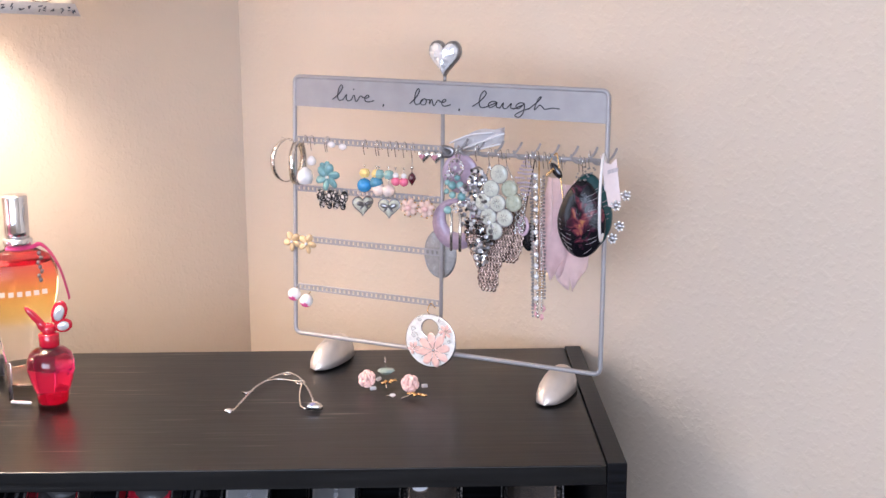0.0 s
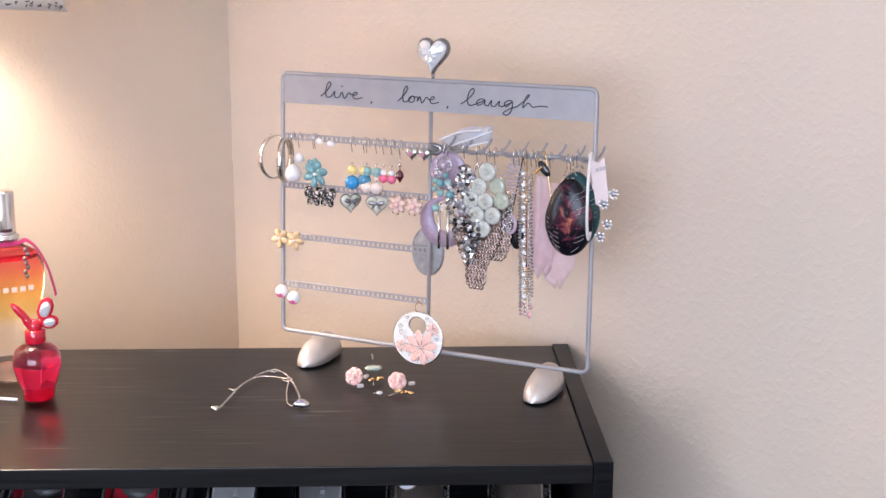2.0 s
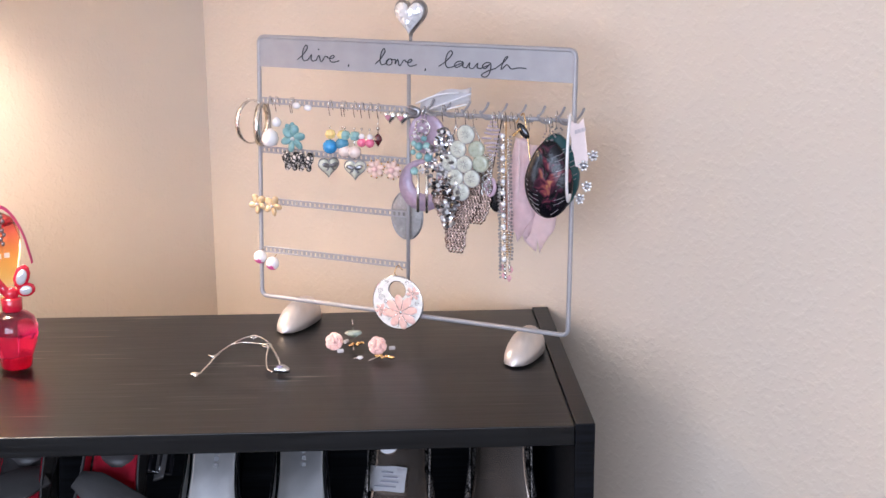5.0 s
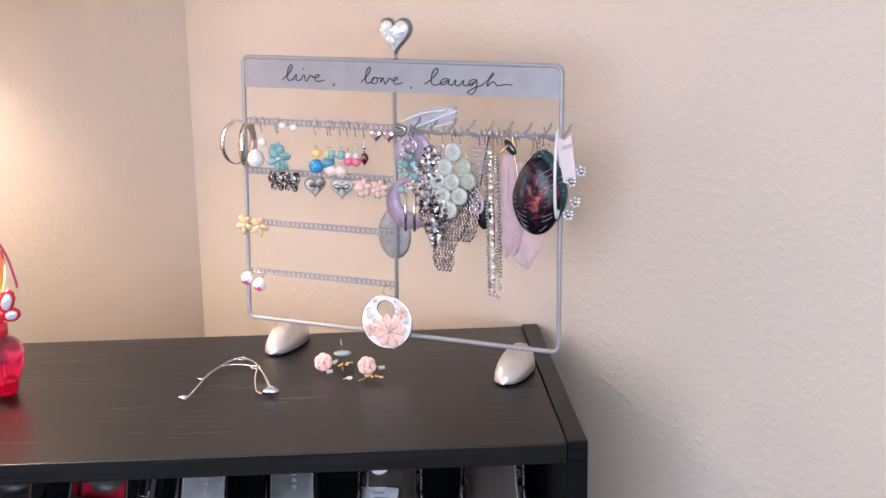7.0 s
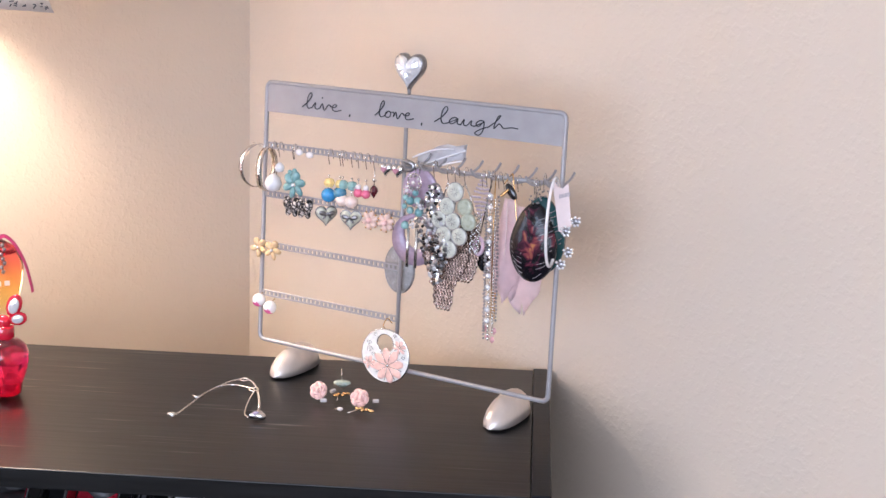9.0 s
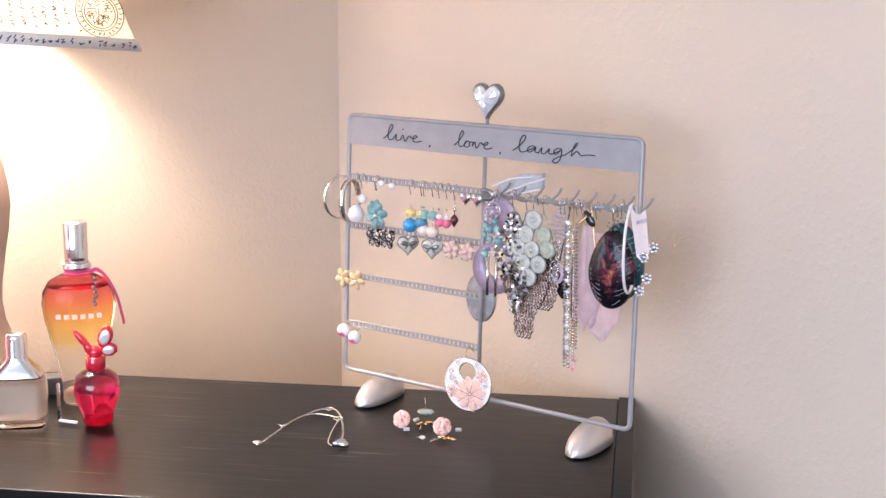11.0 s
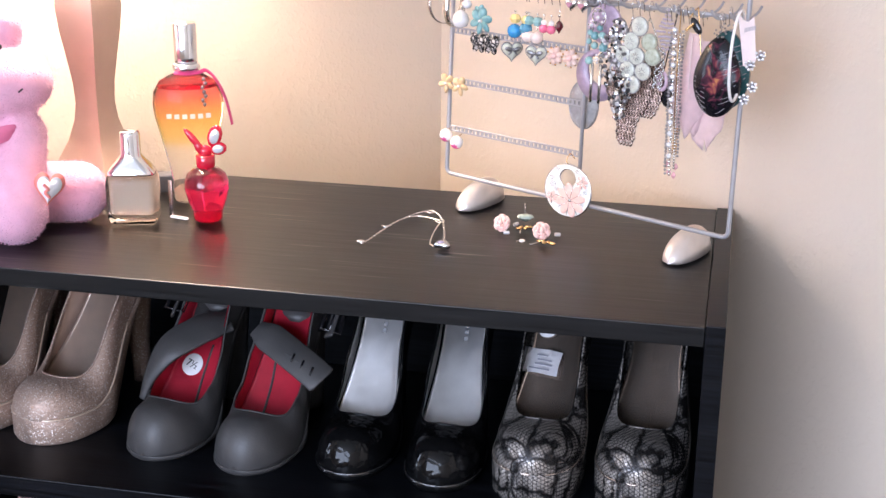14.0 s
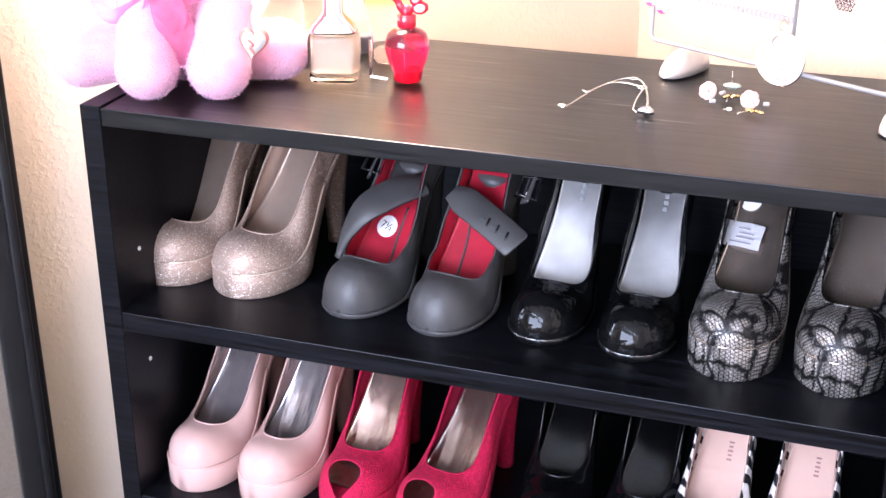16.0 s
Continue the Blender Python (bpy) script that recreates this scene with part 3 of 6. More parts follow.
bulb.visible_shadow = False
# square tapered shade, parallel to the wall and a little askew
shade_m = lampt.matrix_world.inverted() @ pose(0.103, 0.246, 1.305) @ Matrix.Rotation(radians(5.0), 4, Vector((-0.45, 0.89, 0))) @ pose(0, 0, 0, 0, 0, 45)
HB, HT, SH = 0.1245, 0.048, 0.205


def shade_face(k, z, d=0.0):
    h = HB + (HT - HB) * z / SH - d
    return [(-h, -h, z), (h, -h, z), (h, h, z), (-h, h, z)]


bm = bmesh.new()
skin(bm, [shade_face(0, 0), shade_face(0, SH)], True, False)
skin(bm, [shade_face(0, 0, 0.0022), shade_face(0, SH, 0.0022)], True, False)
skin(bm, [shade_face(0, SH), shade_face(0, SH, 0.0022)], True, False)
skin(bm, [shade_face(0, 0), shade_face(0, 0, 0.0022)], True, False)
shade = part("shade", bm, LINEN, lampt, "cream linen shade printed with old script", False)
shade.matrix_local = shade_m
bm = bmesh.new()
skin(bm, [shade_face(0, -0.001, -0.0016), shade_face(0, 0.010, -0.0016), shade_face(0, 0.010, 0.0034), shade_face(0, -0.001, 0.0034), shade_face(0, -0.001, -0.0016)], True, False)
bmesh.ops.remove_doubles(bm, verts=bm.verts, dist=1e-6)
part("trim", bm, mat("hem_linen", (0.84, 0.79, 0.77), 0.7, var=0.05, scale=300, bump=0.2, bump_scale=900), shade, "white rolled hem")
# print: small slanting script and a round seal on the two visible faces
lean = math.degrees(math.atan2(HB - HT, SH))
SEAL = (HB - 0.036, 0.034)


def ink(bm, m, w, h):
    """One flat printed stroke."""
    bm.faces.new([bm.verts.new(m @ Vector((x * w / 2, 0, z * h / 2))) for x, z in ((-1, -1), (1, -1), (1, 1), (-1, 1))])


for face in (0, -90):
    fm = pose(0, 0, 0, 0, 0, face) @ Matrix.Translation((0, -HB, 0)) @ pose(0, 0, 0, -lean, 0, 0)
    bm = bmesh.new()
    random.seed(5 + face)
    for row in range(24):
        x = -0.118 + row * 0.0104
        z = 0.016 + random.uniform(0, 0.004)
        while z < 0.195:
            half = HB - (HB - HT) * z / SH - 0.010
            ht = random.uniform(0.0016, 0.0042)
            px = x - 0.10 * z
            near_seal = face == 0 and math.hypot(px - SEAL[0], z - SEAL[1]) < 0.027
            if abs(px) < half and not near_seal and random.random() < 0.86:
                for k in range(2):
                    ink(bm, fm @ pose(px + random.uniform(-0.0012, 0.0012), -0.0006, z + random.uniform(-0.001, 0.001), 0, random.uniform(-60, 60), 0), random.uniform(0.0012, 0.0034), random.uniform(0.0008, 0.0014))
            z += ht + random.uniform(0.0006, 0.0020)
    part("script_print", bm, INKBROWN, shade, "faded brown script", False)
    bm = bmesh.new()
    x = -HB + 0.004
    while x < HB - 0.004:
        wd = random.uniform(0.003, 0.006)
        for k in range(3):
            ink(bm, pose(0, 0, 0, 0, 0, face) @ Matrix.Translation((x + random.uniform(-0.001, 0.001), -HB - 0.0021, 0.0048 + random.uniform(-0.002, 0.002))) @ pose(0, 0, 0, 0, random.uniform(-70, 20), 0), random.uniform(0.0022, 0.0046), 0.0011)
        x += wd + random.choice((0.0015, 0.0015, 0.005))
    part("hem_print", bm, INKGREY, shade, "dark printed marks", False)
fm = pose(0, 0, 0, 0, 0, 0) @ Matrix.Translation((0, -HB, 0)) @ pose(0, 0, 0, -lean, 0, 0)
bm = bmesh.new()
for r in (0.0235, 0.0175, 0.0150):
    bm_tube(bm, ring_pts((SEAL[0], -0.0004, SEAL[1]), r, r, 48), 0.0005, 4, True)
for i in range(26):
    a = i * 2 * math.pi / 26
    for k in range(2):
        ink(bm, pose(SEAL[0] + 0.0205 * math.cos(a) + random.uniform(-0.001, 0.001), -0.0007, SEAL[1] + 0.0205 * math.sin(a), 0, -math.degrees(a) + random.uniform(-40, 40), 0), 0.0030, 0.0009)
for i in range(70):
    a, r = random.uniform(0, 6.28), 0.0125 * math.sqrt(random.random())
    ink(bm, pose(SEAL[0] + r * math.cos(a), -0.0007, SEAL[1] + r * math.sin(a), 0, random.uniform(0, 180), 0), random.uniform(0.0015, 0.005), 0.0009)
bmesh.ops.transform(bm, matrix=fm, verts=bm.verts)
part("seal_print", bm, INKBROWN, shade, "round brown seal", False)

# ---- perfume bottles ----
GLASS = mat("clear_glass", (1, 1, 1), 0.02, var=0, trans=1.0, ior=1.14)
BLUSH = mat("blush_perfume", (1.0, 0.84, 0.69), 0.05, var=0, trans=0.64, ior=1.09)
REDGLASS = mat("red_glass", (0.82, 0.03, 0.12), 0.04, var=0, trans=0.95, ior=1.45, coat=0.4)
REDCAP = mat("red_resin", (0.62, 0.012, 0.035), 0.15, var=0.06, scale=120, coat=0.8)
SUNSET = liquid_mat()
RIBBON = mat("magenta_ribbon", (0.62, 0.03, 0.16), 0.55, var=0.1, scale=200, sheen=0.3)
BAR = mat("pale_print", (0.88, 0.72, 0.58), 0.5, var=0)

pa = thing("perfume_bottle", pose(0.2148, 0.225, H, 0, 0, 22) @ Matrix.Diagonal((1, 1, 0.974, 1)), "tall red and yellow glass perfume bottle with silver cap", "perfume bottle", "perfume bottles")
body = [(0.0, 0.0), (0.0185, 0.0), (0.0195, 0.003), (0.0190, 0.012), (0.0192, 0.022), (0.0225, 0.042), (0.0285, 0.068), (0.0335, 0.090), (0.0348, 0.103), (0.0335, 0.115), (0.0275, 0.126), (0.0170, 0.132), (0.0120, 0.134), (0.0115, 0.139), (0.0, 0.139)]
part("glass_body", lathe(body, 36, 1.0, 0.62), SUNSET, pa, "glass shading from red to clear yellow")
part("liquid_line", lathe([(0.0, 0.1195), (0.0280, 0.1195), (0.0285, 0.1203), (0.0, 0.1206)], 32, 1.0, 0.60), REDGLASS, pa, "dark red liquid surface")
part("base", lathe([(0.0, 0.0012), (0.016, 0.0012), (0.017, 0.012), (0.012, 0.017), (0.0, 0.018)], 24, 1.0, 0.6), BLUSH, pa, "thick peach glass base")
part("collar", lathe([(0.0, 0.137), (0.0130, 0.137), (0.0138, 0.139), (0.0138, 0.1425), (0.0122, 0.144), (0.0, 0.144)], 28), CHROME, pa, "silver collar")
part("cap", lathe([(0.0, 0.144), (0.0112, 0.144), (0.0114, 0.150), (0.0116, 0.183), (0.0108, 0.1845), (0.0, 0.1845)], 32), CHROME, pa, "silver cylindrical cap")
part("ribbon", tube(spline([(-0.012, -0.008, 0.1355), (0.0, -0.0125, 0.1352), (0.012, -0.010, 0.136), (0.019, -0.009, 0.1375), (0.028, -0.008, 0.128), (0.036, -0.008, 0.110), (0.041, -0.009, 0.088), (0.042, -0.009, 0.081)], 6), 0.0024, 6, flat=0.25), RIBBON, pa, "magenta ribbon tied round the neck")
bm = bmesh.new()
for i in range(7):
    bm_ball(bm, (0.016 + 0.0016 * math.sin(i * 2.1), -0.0195 - 0.0009 * min(i, 3), 0.131 - 0.0042 * i), 0.0021, 1, 0.7, 1.2, 1)
part("charm", bm, DARKSILVER, pa, "silver chain charm")
bm = bmesh.new()
for i in range(6):
    bm_box(bm, (-0.0190 + 0.0076 * i, -0.0216 + 0.00030 * abs(i - 2.5) ** 2.6, 0.0935), (0.0048, 0.0004, 0.0048), 0.0001)
part("lettering", bm, BAR, pa, "pale lettering bars", False)

pc = thing("perfume_bottle", pose(0.253, 0.168, H, 0, 0, 8), "small red apple-shaped perfume bottle with butterfly cap", "perfume bottle", "perfume bottles")
part("glass_body", lathe([(0.0, 0.0), (0.0125, 0.0), (0.0138, 0.0015), (0.0148, 0.010), (0.0185, 0.020), (0.0212, 0.031), (0.0210, 0.039), (0.0185, 0.046), (0.0130, 0.0505), (0.0080, 0.0520), (0.0080, 0.053), (0.0, 0.053)], 36), REDGLASS, pc, "shiny red glass body")
part("base", lathe([(0.0, 0.0006), (0.0120, 0.0006), (0.0132, 0.003), (0.0140, 0.010), (0.0, 0.011)], 28), mat("pink_glass_base", (0.95, 0.16, 0.25), 0.06, var=0, trans=0.7), pc, "paler red base")
part("neck", lathe([(0.0, 0.0528), (0.0086, 0.0528), (0.0092, 0.054), (0.0092, 0.0635), (0.0084, 0.0645), (0.0, 0.0645)], 24), REDCAP, pc, "red neck ring")
bfly = part("butterfly_cap", ball((0, 0, 0.068), 0.007, 1, 0.8, 0.9, 2), REDCAP, pc, "red butterfly stopper")
for (cx, cz, rx, rz, tilt) in ((0.0105, 0.0835, 0.0072, 0.0115, 18), (0.0135, 0.0715, 0.0085, 0.0065, -12), (-0.0105, 0.080, 0.0036, 0.0135, -40), (-0.0050, 0.0715, 0.0042, 0.0085, -30)):
    bm = bmesh.new()
    bm_ball(bm, (0, 0, 0), 1, rx, 0.0028, rz, 2, pose(cx, -0.002, cz, 0, tilt, 0))
    wing = part("wing", bm, REDCAP, bfly, "glossy red wing")
    bm = bmesh.new()
    bm_ball(bm, (0, 0, 0), 1, rx * 0.66, 0.0012, rz * 0.66, 2, pose(cx, -0.0044, cz, 0, tilt, 0))
    if cx > 0:
        part("wing_inlay", bm, GEM, bfly, "silver wing inlay")
    else:
        bm.free()

pb = thing("perfume_bottle", pose(0.186, 0.148, H, 0, 0, 14) @ Matrix.Diagonal((0.86, 0.86, 0.98, 1)), "squat clear glass perfume bottle with chrome cap", "perfume bottle", "perfume bottles")


def round_rect(hx, hy, z, r, n=5):
    pts = []
    for cx, cy, a0 in ((1, 1, 0), (-1, 1, 90), (-1, -1, 180), (1, -1, 270)):
        for k in range(n):
            a = radians(a0 + 90 * k / (n - 1))
            pts.append((cx * (hx - r) + r * math.cos(a), cy * (hy - r) + r * math.sin(a), z))
    return pts


bm = bmesh.new()
skin(bm, [round_rect(hx, hy, z, r) for hx, hy, z, r in ((0.0235, 0.0155, 0.0, 0.006), (0.0265, 0.0180, 0.002, 0.007), (0.0280, 0.0190, 0.008, 0.008), (0.0282, 0.0190, 0.038, 0.008), (0.0276, 0.0185, 0.044, 0.009), (0.0256, 0.0172, 0.0495, 0.010), (0.0222, 0.0152, 0.0540, 0.010), (0.0180, 0.0130, 0.0570, 0.009), (0.0110, 0.0100, 0.0590, 0.008))])
glass = part("glass_body", bm, GLASS, pb, "thick clear glass body")
bm = bmesh.new()
skin(bm, [round_rect(hx, hy, z, r) for hx, hy, z, r in ((0.0215, 0.0135, 0.009, 0.005), (0.0240, 0.0150, 0.011, 0.006), (0.0240, 0.0150, 0.043, 0.006))])
part("liquid", bm, BLUSH, pb, "blush pink liquid")
bm = bmesh.new()
skin(bm, [round_rect(hx, hy, z, r) for hx, hy, z, r in ((0.0262, 0.0176, 0.0490, 0.010), (0.0258, 0.0174, 0.0510, 0.010), (0.0215, 0.0150, 0.0570, 0.010), (0.0160, 0.0124, 0.0620, 0.010), (0.0124, 0.0112, 0.0660, 0.010), (0.0112, 0.0108, 0.0685, 0.010), (0.0112, 0.0108, 0.0870, 0.010), (0.0106, 0.0102, 0.0900, 0.0095), (0.0070, 0.0066, 0.0915, 0.006))])
part("cap", bm, CHROME, pb, "chrome cap with sloping shoulders")

clip = thing("metal_bracket", pose(0.216, 0.166, H, 0, 0, -12), "small bent strip of brushed silver metal", "bracket")
part("upright", box((0.0, 0.0, 0.019), (0.0042, 0.0012, 0.036), 0.0005), SILVER, clip)
part("foot_strip", box((0.0105, -0.002, 0.0014), (0.020, 0.0035, 0.0024), 0.001), PAPER, clip, "pale flat end")
bx = part("small_box", box((0, 0, 0.009), (0.030, 0.018, 0.018), 0.0015), mat("dark_grey_plastic", (0.10, 0.10, 0.11), 0.4, var=0.1, scale=80), None)
bx.matrix_world = pose(0.170, 0.247, H, 0, 0, 25)
tagged(bx, "small dark grey plastic box behind the bottles", "box")

# ---- earring rack ----
LEAN = 1.85      # the wire frame leans back a little on its feet
RACK = pose(0.6052, 0.2135, H, -LEAN, 0, -27.5)
rack = thing("earring_rack", RACK, "pewter wire earring rack with a lettered banner and a crystal heart", "jewellery rack")
HW = 0.1592
frame_line = []
corners = ((HW - 0.007, 0.274, 0, 90), (-HW + 0.007, 0.274, 90, 180), (-HW + 0.005, 0.034, 180, 270), (HW - 0.007, 0.034, 270, 360))
for cx, cz, a0, a1 in corners:
    for k in range(6):
        a = radians(a0 + (a1 - a0) * k / 5)
        frame_line.append((cx + 0.006 * math.cos(a), 0, cz + 0.006 * math.sin(a)))
part("outer_frame", tube(frame_line, 0.0022, 10, True), PEWTER, rack)
banner_line = []
for cx, cz, a0, a1 in ((HW - 0.007, 0.2735, 0, 90), (-HW + 0.007, 0.2735, 90, 180)):
    for k in range(6):
        a = radians(a0 + (a1 - a0) * k / 5)
        banner_line.append((cx + 0.0062 * math.cos(a), cz + 0.0062 * math.sin(a)))
banner_line += [(-HW + 0.0008, 0.252), (HW - 0.0008, 0.252)]
bm = bmesh.new()
skin(bm, [[(x, y, z) for x, z in banner_line] for y in (0.0008, -0.0012)])
banner = part("banner", bm, PEWTER, rack, "flat pewter banner plate", False)

# handwriting on the banner
GL = {}
GL["l"] = [(0, 0.1), (0.5, 0.9), (0.85, 1.9), (0.72, 2.35), (0.5, 1.8), (0.45, 0.6), (0.65, 0.0), (1.0, 0.15)]
GL["i"] = [(0, 0.15), (0.3, 0.95), (0.3, 0.3), (0.5, 0.0), (0.8, 0.2)]
GL["v"] = [(0, 0.2), (0.2, 0.9), (0.4, 0.1), (0.55, 0.05), (0.8, 0.8), (1.05, 0.7)]
GL["e"] = [(0, 0.6), (0.4, 0.55), (0.6, 0.85), (0.4, 1.0), (0.2, 0.6), (0.3, 0.1), (0.6, 0.0), (1.1, 0.25)]
GL["o"] = [(0, 0.15), (0.35, 0.9), (0.1, 0.55), (0.2, 0.05), (0.6, 0.1), (0.65, 0.7), (0.4, 0.95), (0.7, 0.8), (1.0, 0.8)]
GL["a"] = [(0, 0.15), (0.65, 0.8), (0.35, 0.95), (0.1, 0.5), (0.25, 0.05), (0.6, 0.45), (0.7, 0.85), (0.7, 0.2), (0.95, 0.1)]
GL["u"] = [(0, 0.1), (0.2, 0.85), (0.2, 0.2), (0.45, 0.05), (0.75, 0.8), (0.75, 0.2), (1.0, 0.1)]
GL["g"] = [(0, 0.1), (0.65, 0.8), (0.35, 0.95), (0.1, 0.5), (0.3, 0.1), (0.65, 0.8), (0.65, -0.4), (0.4, -1.05), (0.1, -0.8), (0.5, -0.2), (1.0, 0.2)]
GL["h"] = [(0, 0.2), (0.55, 1.2), (0.75, 1.9), (0.55, 1.6), (0.4, 0.1), (0.7, 0.75), (0.9, 0.6), (1.1, 0.25), (1.6, 0.45), (2.1, 0.40)]


def write(word, x0, x1, z0, size):
    pts, pen = [], 0.0
    for ch in word:
        pts += [(pen + px, pz) for px, pz in GL[ch]]
        pen += GL[ch][-1][0] if ch != "h" else 2.1
    kx = (x1 - x0) / pen
    line = [(x0 + px * kx + pz * size * 0.12, -0.0017, z0 + pz * size) for px, pz in pts]
    return tube(spline(line, 5), 0.00048, 5)


part("writing", write("live", -0.1155, -0.071, 0.2595, 0.0062), INK, banner, "handwritten word live in black")
part("writing", write("love", -0.0335, 0.008, 0.2595, 0.0062), INK, banner, "handwritten word love in black")
part("writing", write("laugh", 0.030, 0.1135, 0.2600, 0.0064), INK, banner, "handwritten word laugh in black")
part("ink_dot", ball((-0.0925, -0.0016, 0.2705), 0.0008, sub=1), INK, banner)
for x in (-0.0615, 0.0165):
    part("comma", tube([(x + 0.0007, -0.0016, 0.2580), (x, -0.0016, 0.2560)], 0.0006, 5), INK, banner)

# crystal heart on top
hz = 0.2868
heart = part("heart_setting", slab([(x, z + hz - 0.001) for x, z in heart_line(0.0312, 0.0335)], -0.0036, 0.003), DARKSILVER, rack, "silver heart setting")
heart.matrix_local = pose(0.0014, 0, -0.0008)
out = heart_line(0.0282, 0.0292, 24)
random.seed(3)
bm = bmesh.new()
cz = hz + 0.0185
rings = []
for k, y in ((1.0, -0.0038), (0.86, -0.0060), (0.52, -0.0088), (0.20, -0.0092)):
    rings.append([(x * k, y + (random.uniform(-0.0008, 0.0008) if 0.3 < k < 0.95 else 0), cz + (z + hz + 0.0012 - cz) * k) for x, z in out])
skin(bm, rings)
part("heart_jewel", bm, GEM, heart, "faceted clear heart crystal", False)
part("peg", tube([(0.0014, 0, 0.279), (0.0014, 0, 0.289)], 0.0016, 8), DARKSILVER, rack)
part("centre_post", tube([(-0.0005, 0.0004, 0.252), (-0.0005, 0.0004, 0.030)], 0.0019, 8), PEWTER, rack)


def ladder(x0, x1, z, pitch=0.0049):
    """A flat strip pierced with a row of holes."""
    bm = bmesh.new()
    L = x1 - x0
    n = int(L / pitch)
    for dz in (-0.0024, 0.0024):
        bm_box(bm, ((x0 + x1) / 2, -0.0004, z + dz), (L, 0.0014, 0.0016), 0.0003, segs=1)
    for i in range(n + 1):
        bm_box(bm, (x0 + L * i / n, -0.0004, z), (0.0025, 0.0012, 0.0036))
    return bm


for z in (0.2200, 0.1728, 0.1232, 0.0750):
    part("pierced_bar", ladder(-0.1565, -0.0018, z), PEWTER, rack, "pierced pewter strip", False)
part("hook_rail", tube([(0.001, 0, 0.2178), (0.156, 0, 0.2195)], 0.0019, 8), PEWTER, rack)
for i in range(9):
    x = 0.0085 + 0.0180 * i
    part("hook", tube(spline([(x - 0.005, -0.0120, 0.2245), (x - 0.003, -0.008, 0.2185), (x, -0.001, 0.2165), (x + 0.004, 0.006, 0.2185), (x + 0.0075, 0.012, 0.2235), (x + 0.009, 0.016, 0.2290)], 4), 0.00115, 7), PEWTER, rack)
part("rail_clip", tube(spline([(0.001, -0.004, 0.2225), (0.006, -0.005, 0.2225), (0.012, -0.004, 0.2200), (0.010, -0.004, 0.2155), (0.002, -0.004, 0.2150)], 5), 0.0022, 8), DARKSILVER, rack, "dark wire clip")
for x in (-0.1260, 0.1125):
    bm = bmesh.new()
    rings = []
    N = 15
    for i in range(N):
        t = i / (N - 1)
        y = -0.036 + 0.072 * t
        w = 0.0142 * max(1 - abs(2 * t - 1) ** 2.6, 0.0) ** 0.5 + 0.0004
        h = 0.0265 * max(1 - abs(2 * t - 1) ** 2.3, 0.0) ** 0.62 * (0.72 + 0.34 * t) + 0.0006
        rings.append([(w * math.cos(a), y, h * math.sin(a) ** 0.8 if a not in (0.0,) else 0.0) for a in [math.pi * k / 12 for k in range(12)]] + [(-w, y, 0.0), (-w * 0.4, y, 0.0), (w * 0.4, y, 0.0)])
    rings = [[(px, py, max(pz.real if isinstance(pz, complex) else pz, 0.0)) for px, py, pz in r] for r in rings]
    skin(bm, rings)
    foot = part("foot", bm, CHAMPAGNE, rack, "rounded champagne lacquered foot")
    foot.matrix_local = pose(0, 0, 0, LEAN) @ pose(x, 0.013, 0.0, 0, 0, 3)


# ---- the earrings; each hangs a little in front of the rack ----
def hung(name, x, z, label, y=-0.004, turn=0.0, cat="earring", group=""):
    return thing(name, RACK @ pose(x - 0.50 * y, y, z - 0.24 * y, 0, 0, turn), label, cat, group)


def hook_wire(parent, top, material=SILVER, r=0.00045):
    part("ear_wire", tube(spline([(0.0, 0.006, top - 0.006), (0.0, 0.004, top + 0.0015), (0.0, 0.0, top + 0.0035), (0.0, -0.0025, top), (0, -0.0015, top - 0.006), (0, 0, top - 0.011)], 4), r, 5), material, parent)


def bead_row(parent, name, r, material, places):
    """Beads that share one mesh."""
    first = part(name, ball((0, 0, 0), r, sub=1), material, parent)
    first.matrix_local = pose(*places[0])
    for p in places[1:]:
        ob = new(name, first.data)
        ob.parent = parent
        ob.matrix_local = pose(*p)


def petals(parent, n, r, size, material, y=0.0, name="petal", flat=0.35, cz=0.0, a0=0.3):
    for i in range(n):
        a = a0 + 2 * math.pi * i / n
        bm = bmesh.new()
        bm_ball(bm, (0, 0, 0), 1, size, size * flat, size * 0.72, 2, pose(r * math.cos(a), y, cz + r * math.sin(a), 0, -math.degrees(a), 0) @ pose(0, 0, 0, 25, 0, 0))
        part(name, bm, material, parent)


# hoops on the end of the top bar
for x, z, turn in ((-0.1668, 0.1985, 78), (-0.1555, 0.1965, 106)):
    e = hung("hoop_earring", x, z, "wide patterned silver and gold hoop earring", turn=turn, group="hoop earrings")
    bm = bmesh.new()
    rings = []
    for k in range(41):
        a = 2 * math.pi * k / 40
        rings.append([((0.0205 + d) * math.cos(a), w, (0.0205 + d) * math.sin(a)) for d, w in ((0.0, -0.0030), (0.0010, 0.0), (0.0, 0.0030), (-0.0004, 0.0))])
    skin(bm, rings, True, False)
    bmesh.ops.remove_doubles(bm, verts=bm.verts, dist=1e-6)
    part("band", bm, mat("hoop_metal", (0.74, 0.70, 0.66), 0.22, 1.0, var=0.35, scale=280, bump=0.5, bump_scale=260), e)
    part("post", tube([(0, 0, 0.0205), (0.0, 0.008, 0.0215)], 0.0004, 5), SILVER, e)
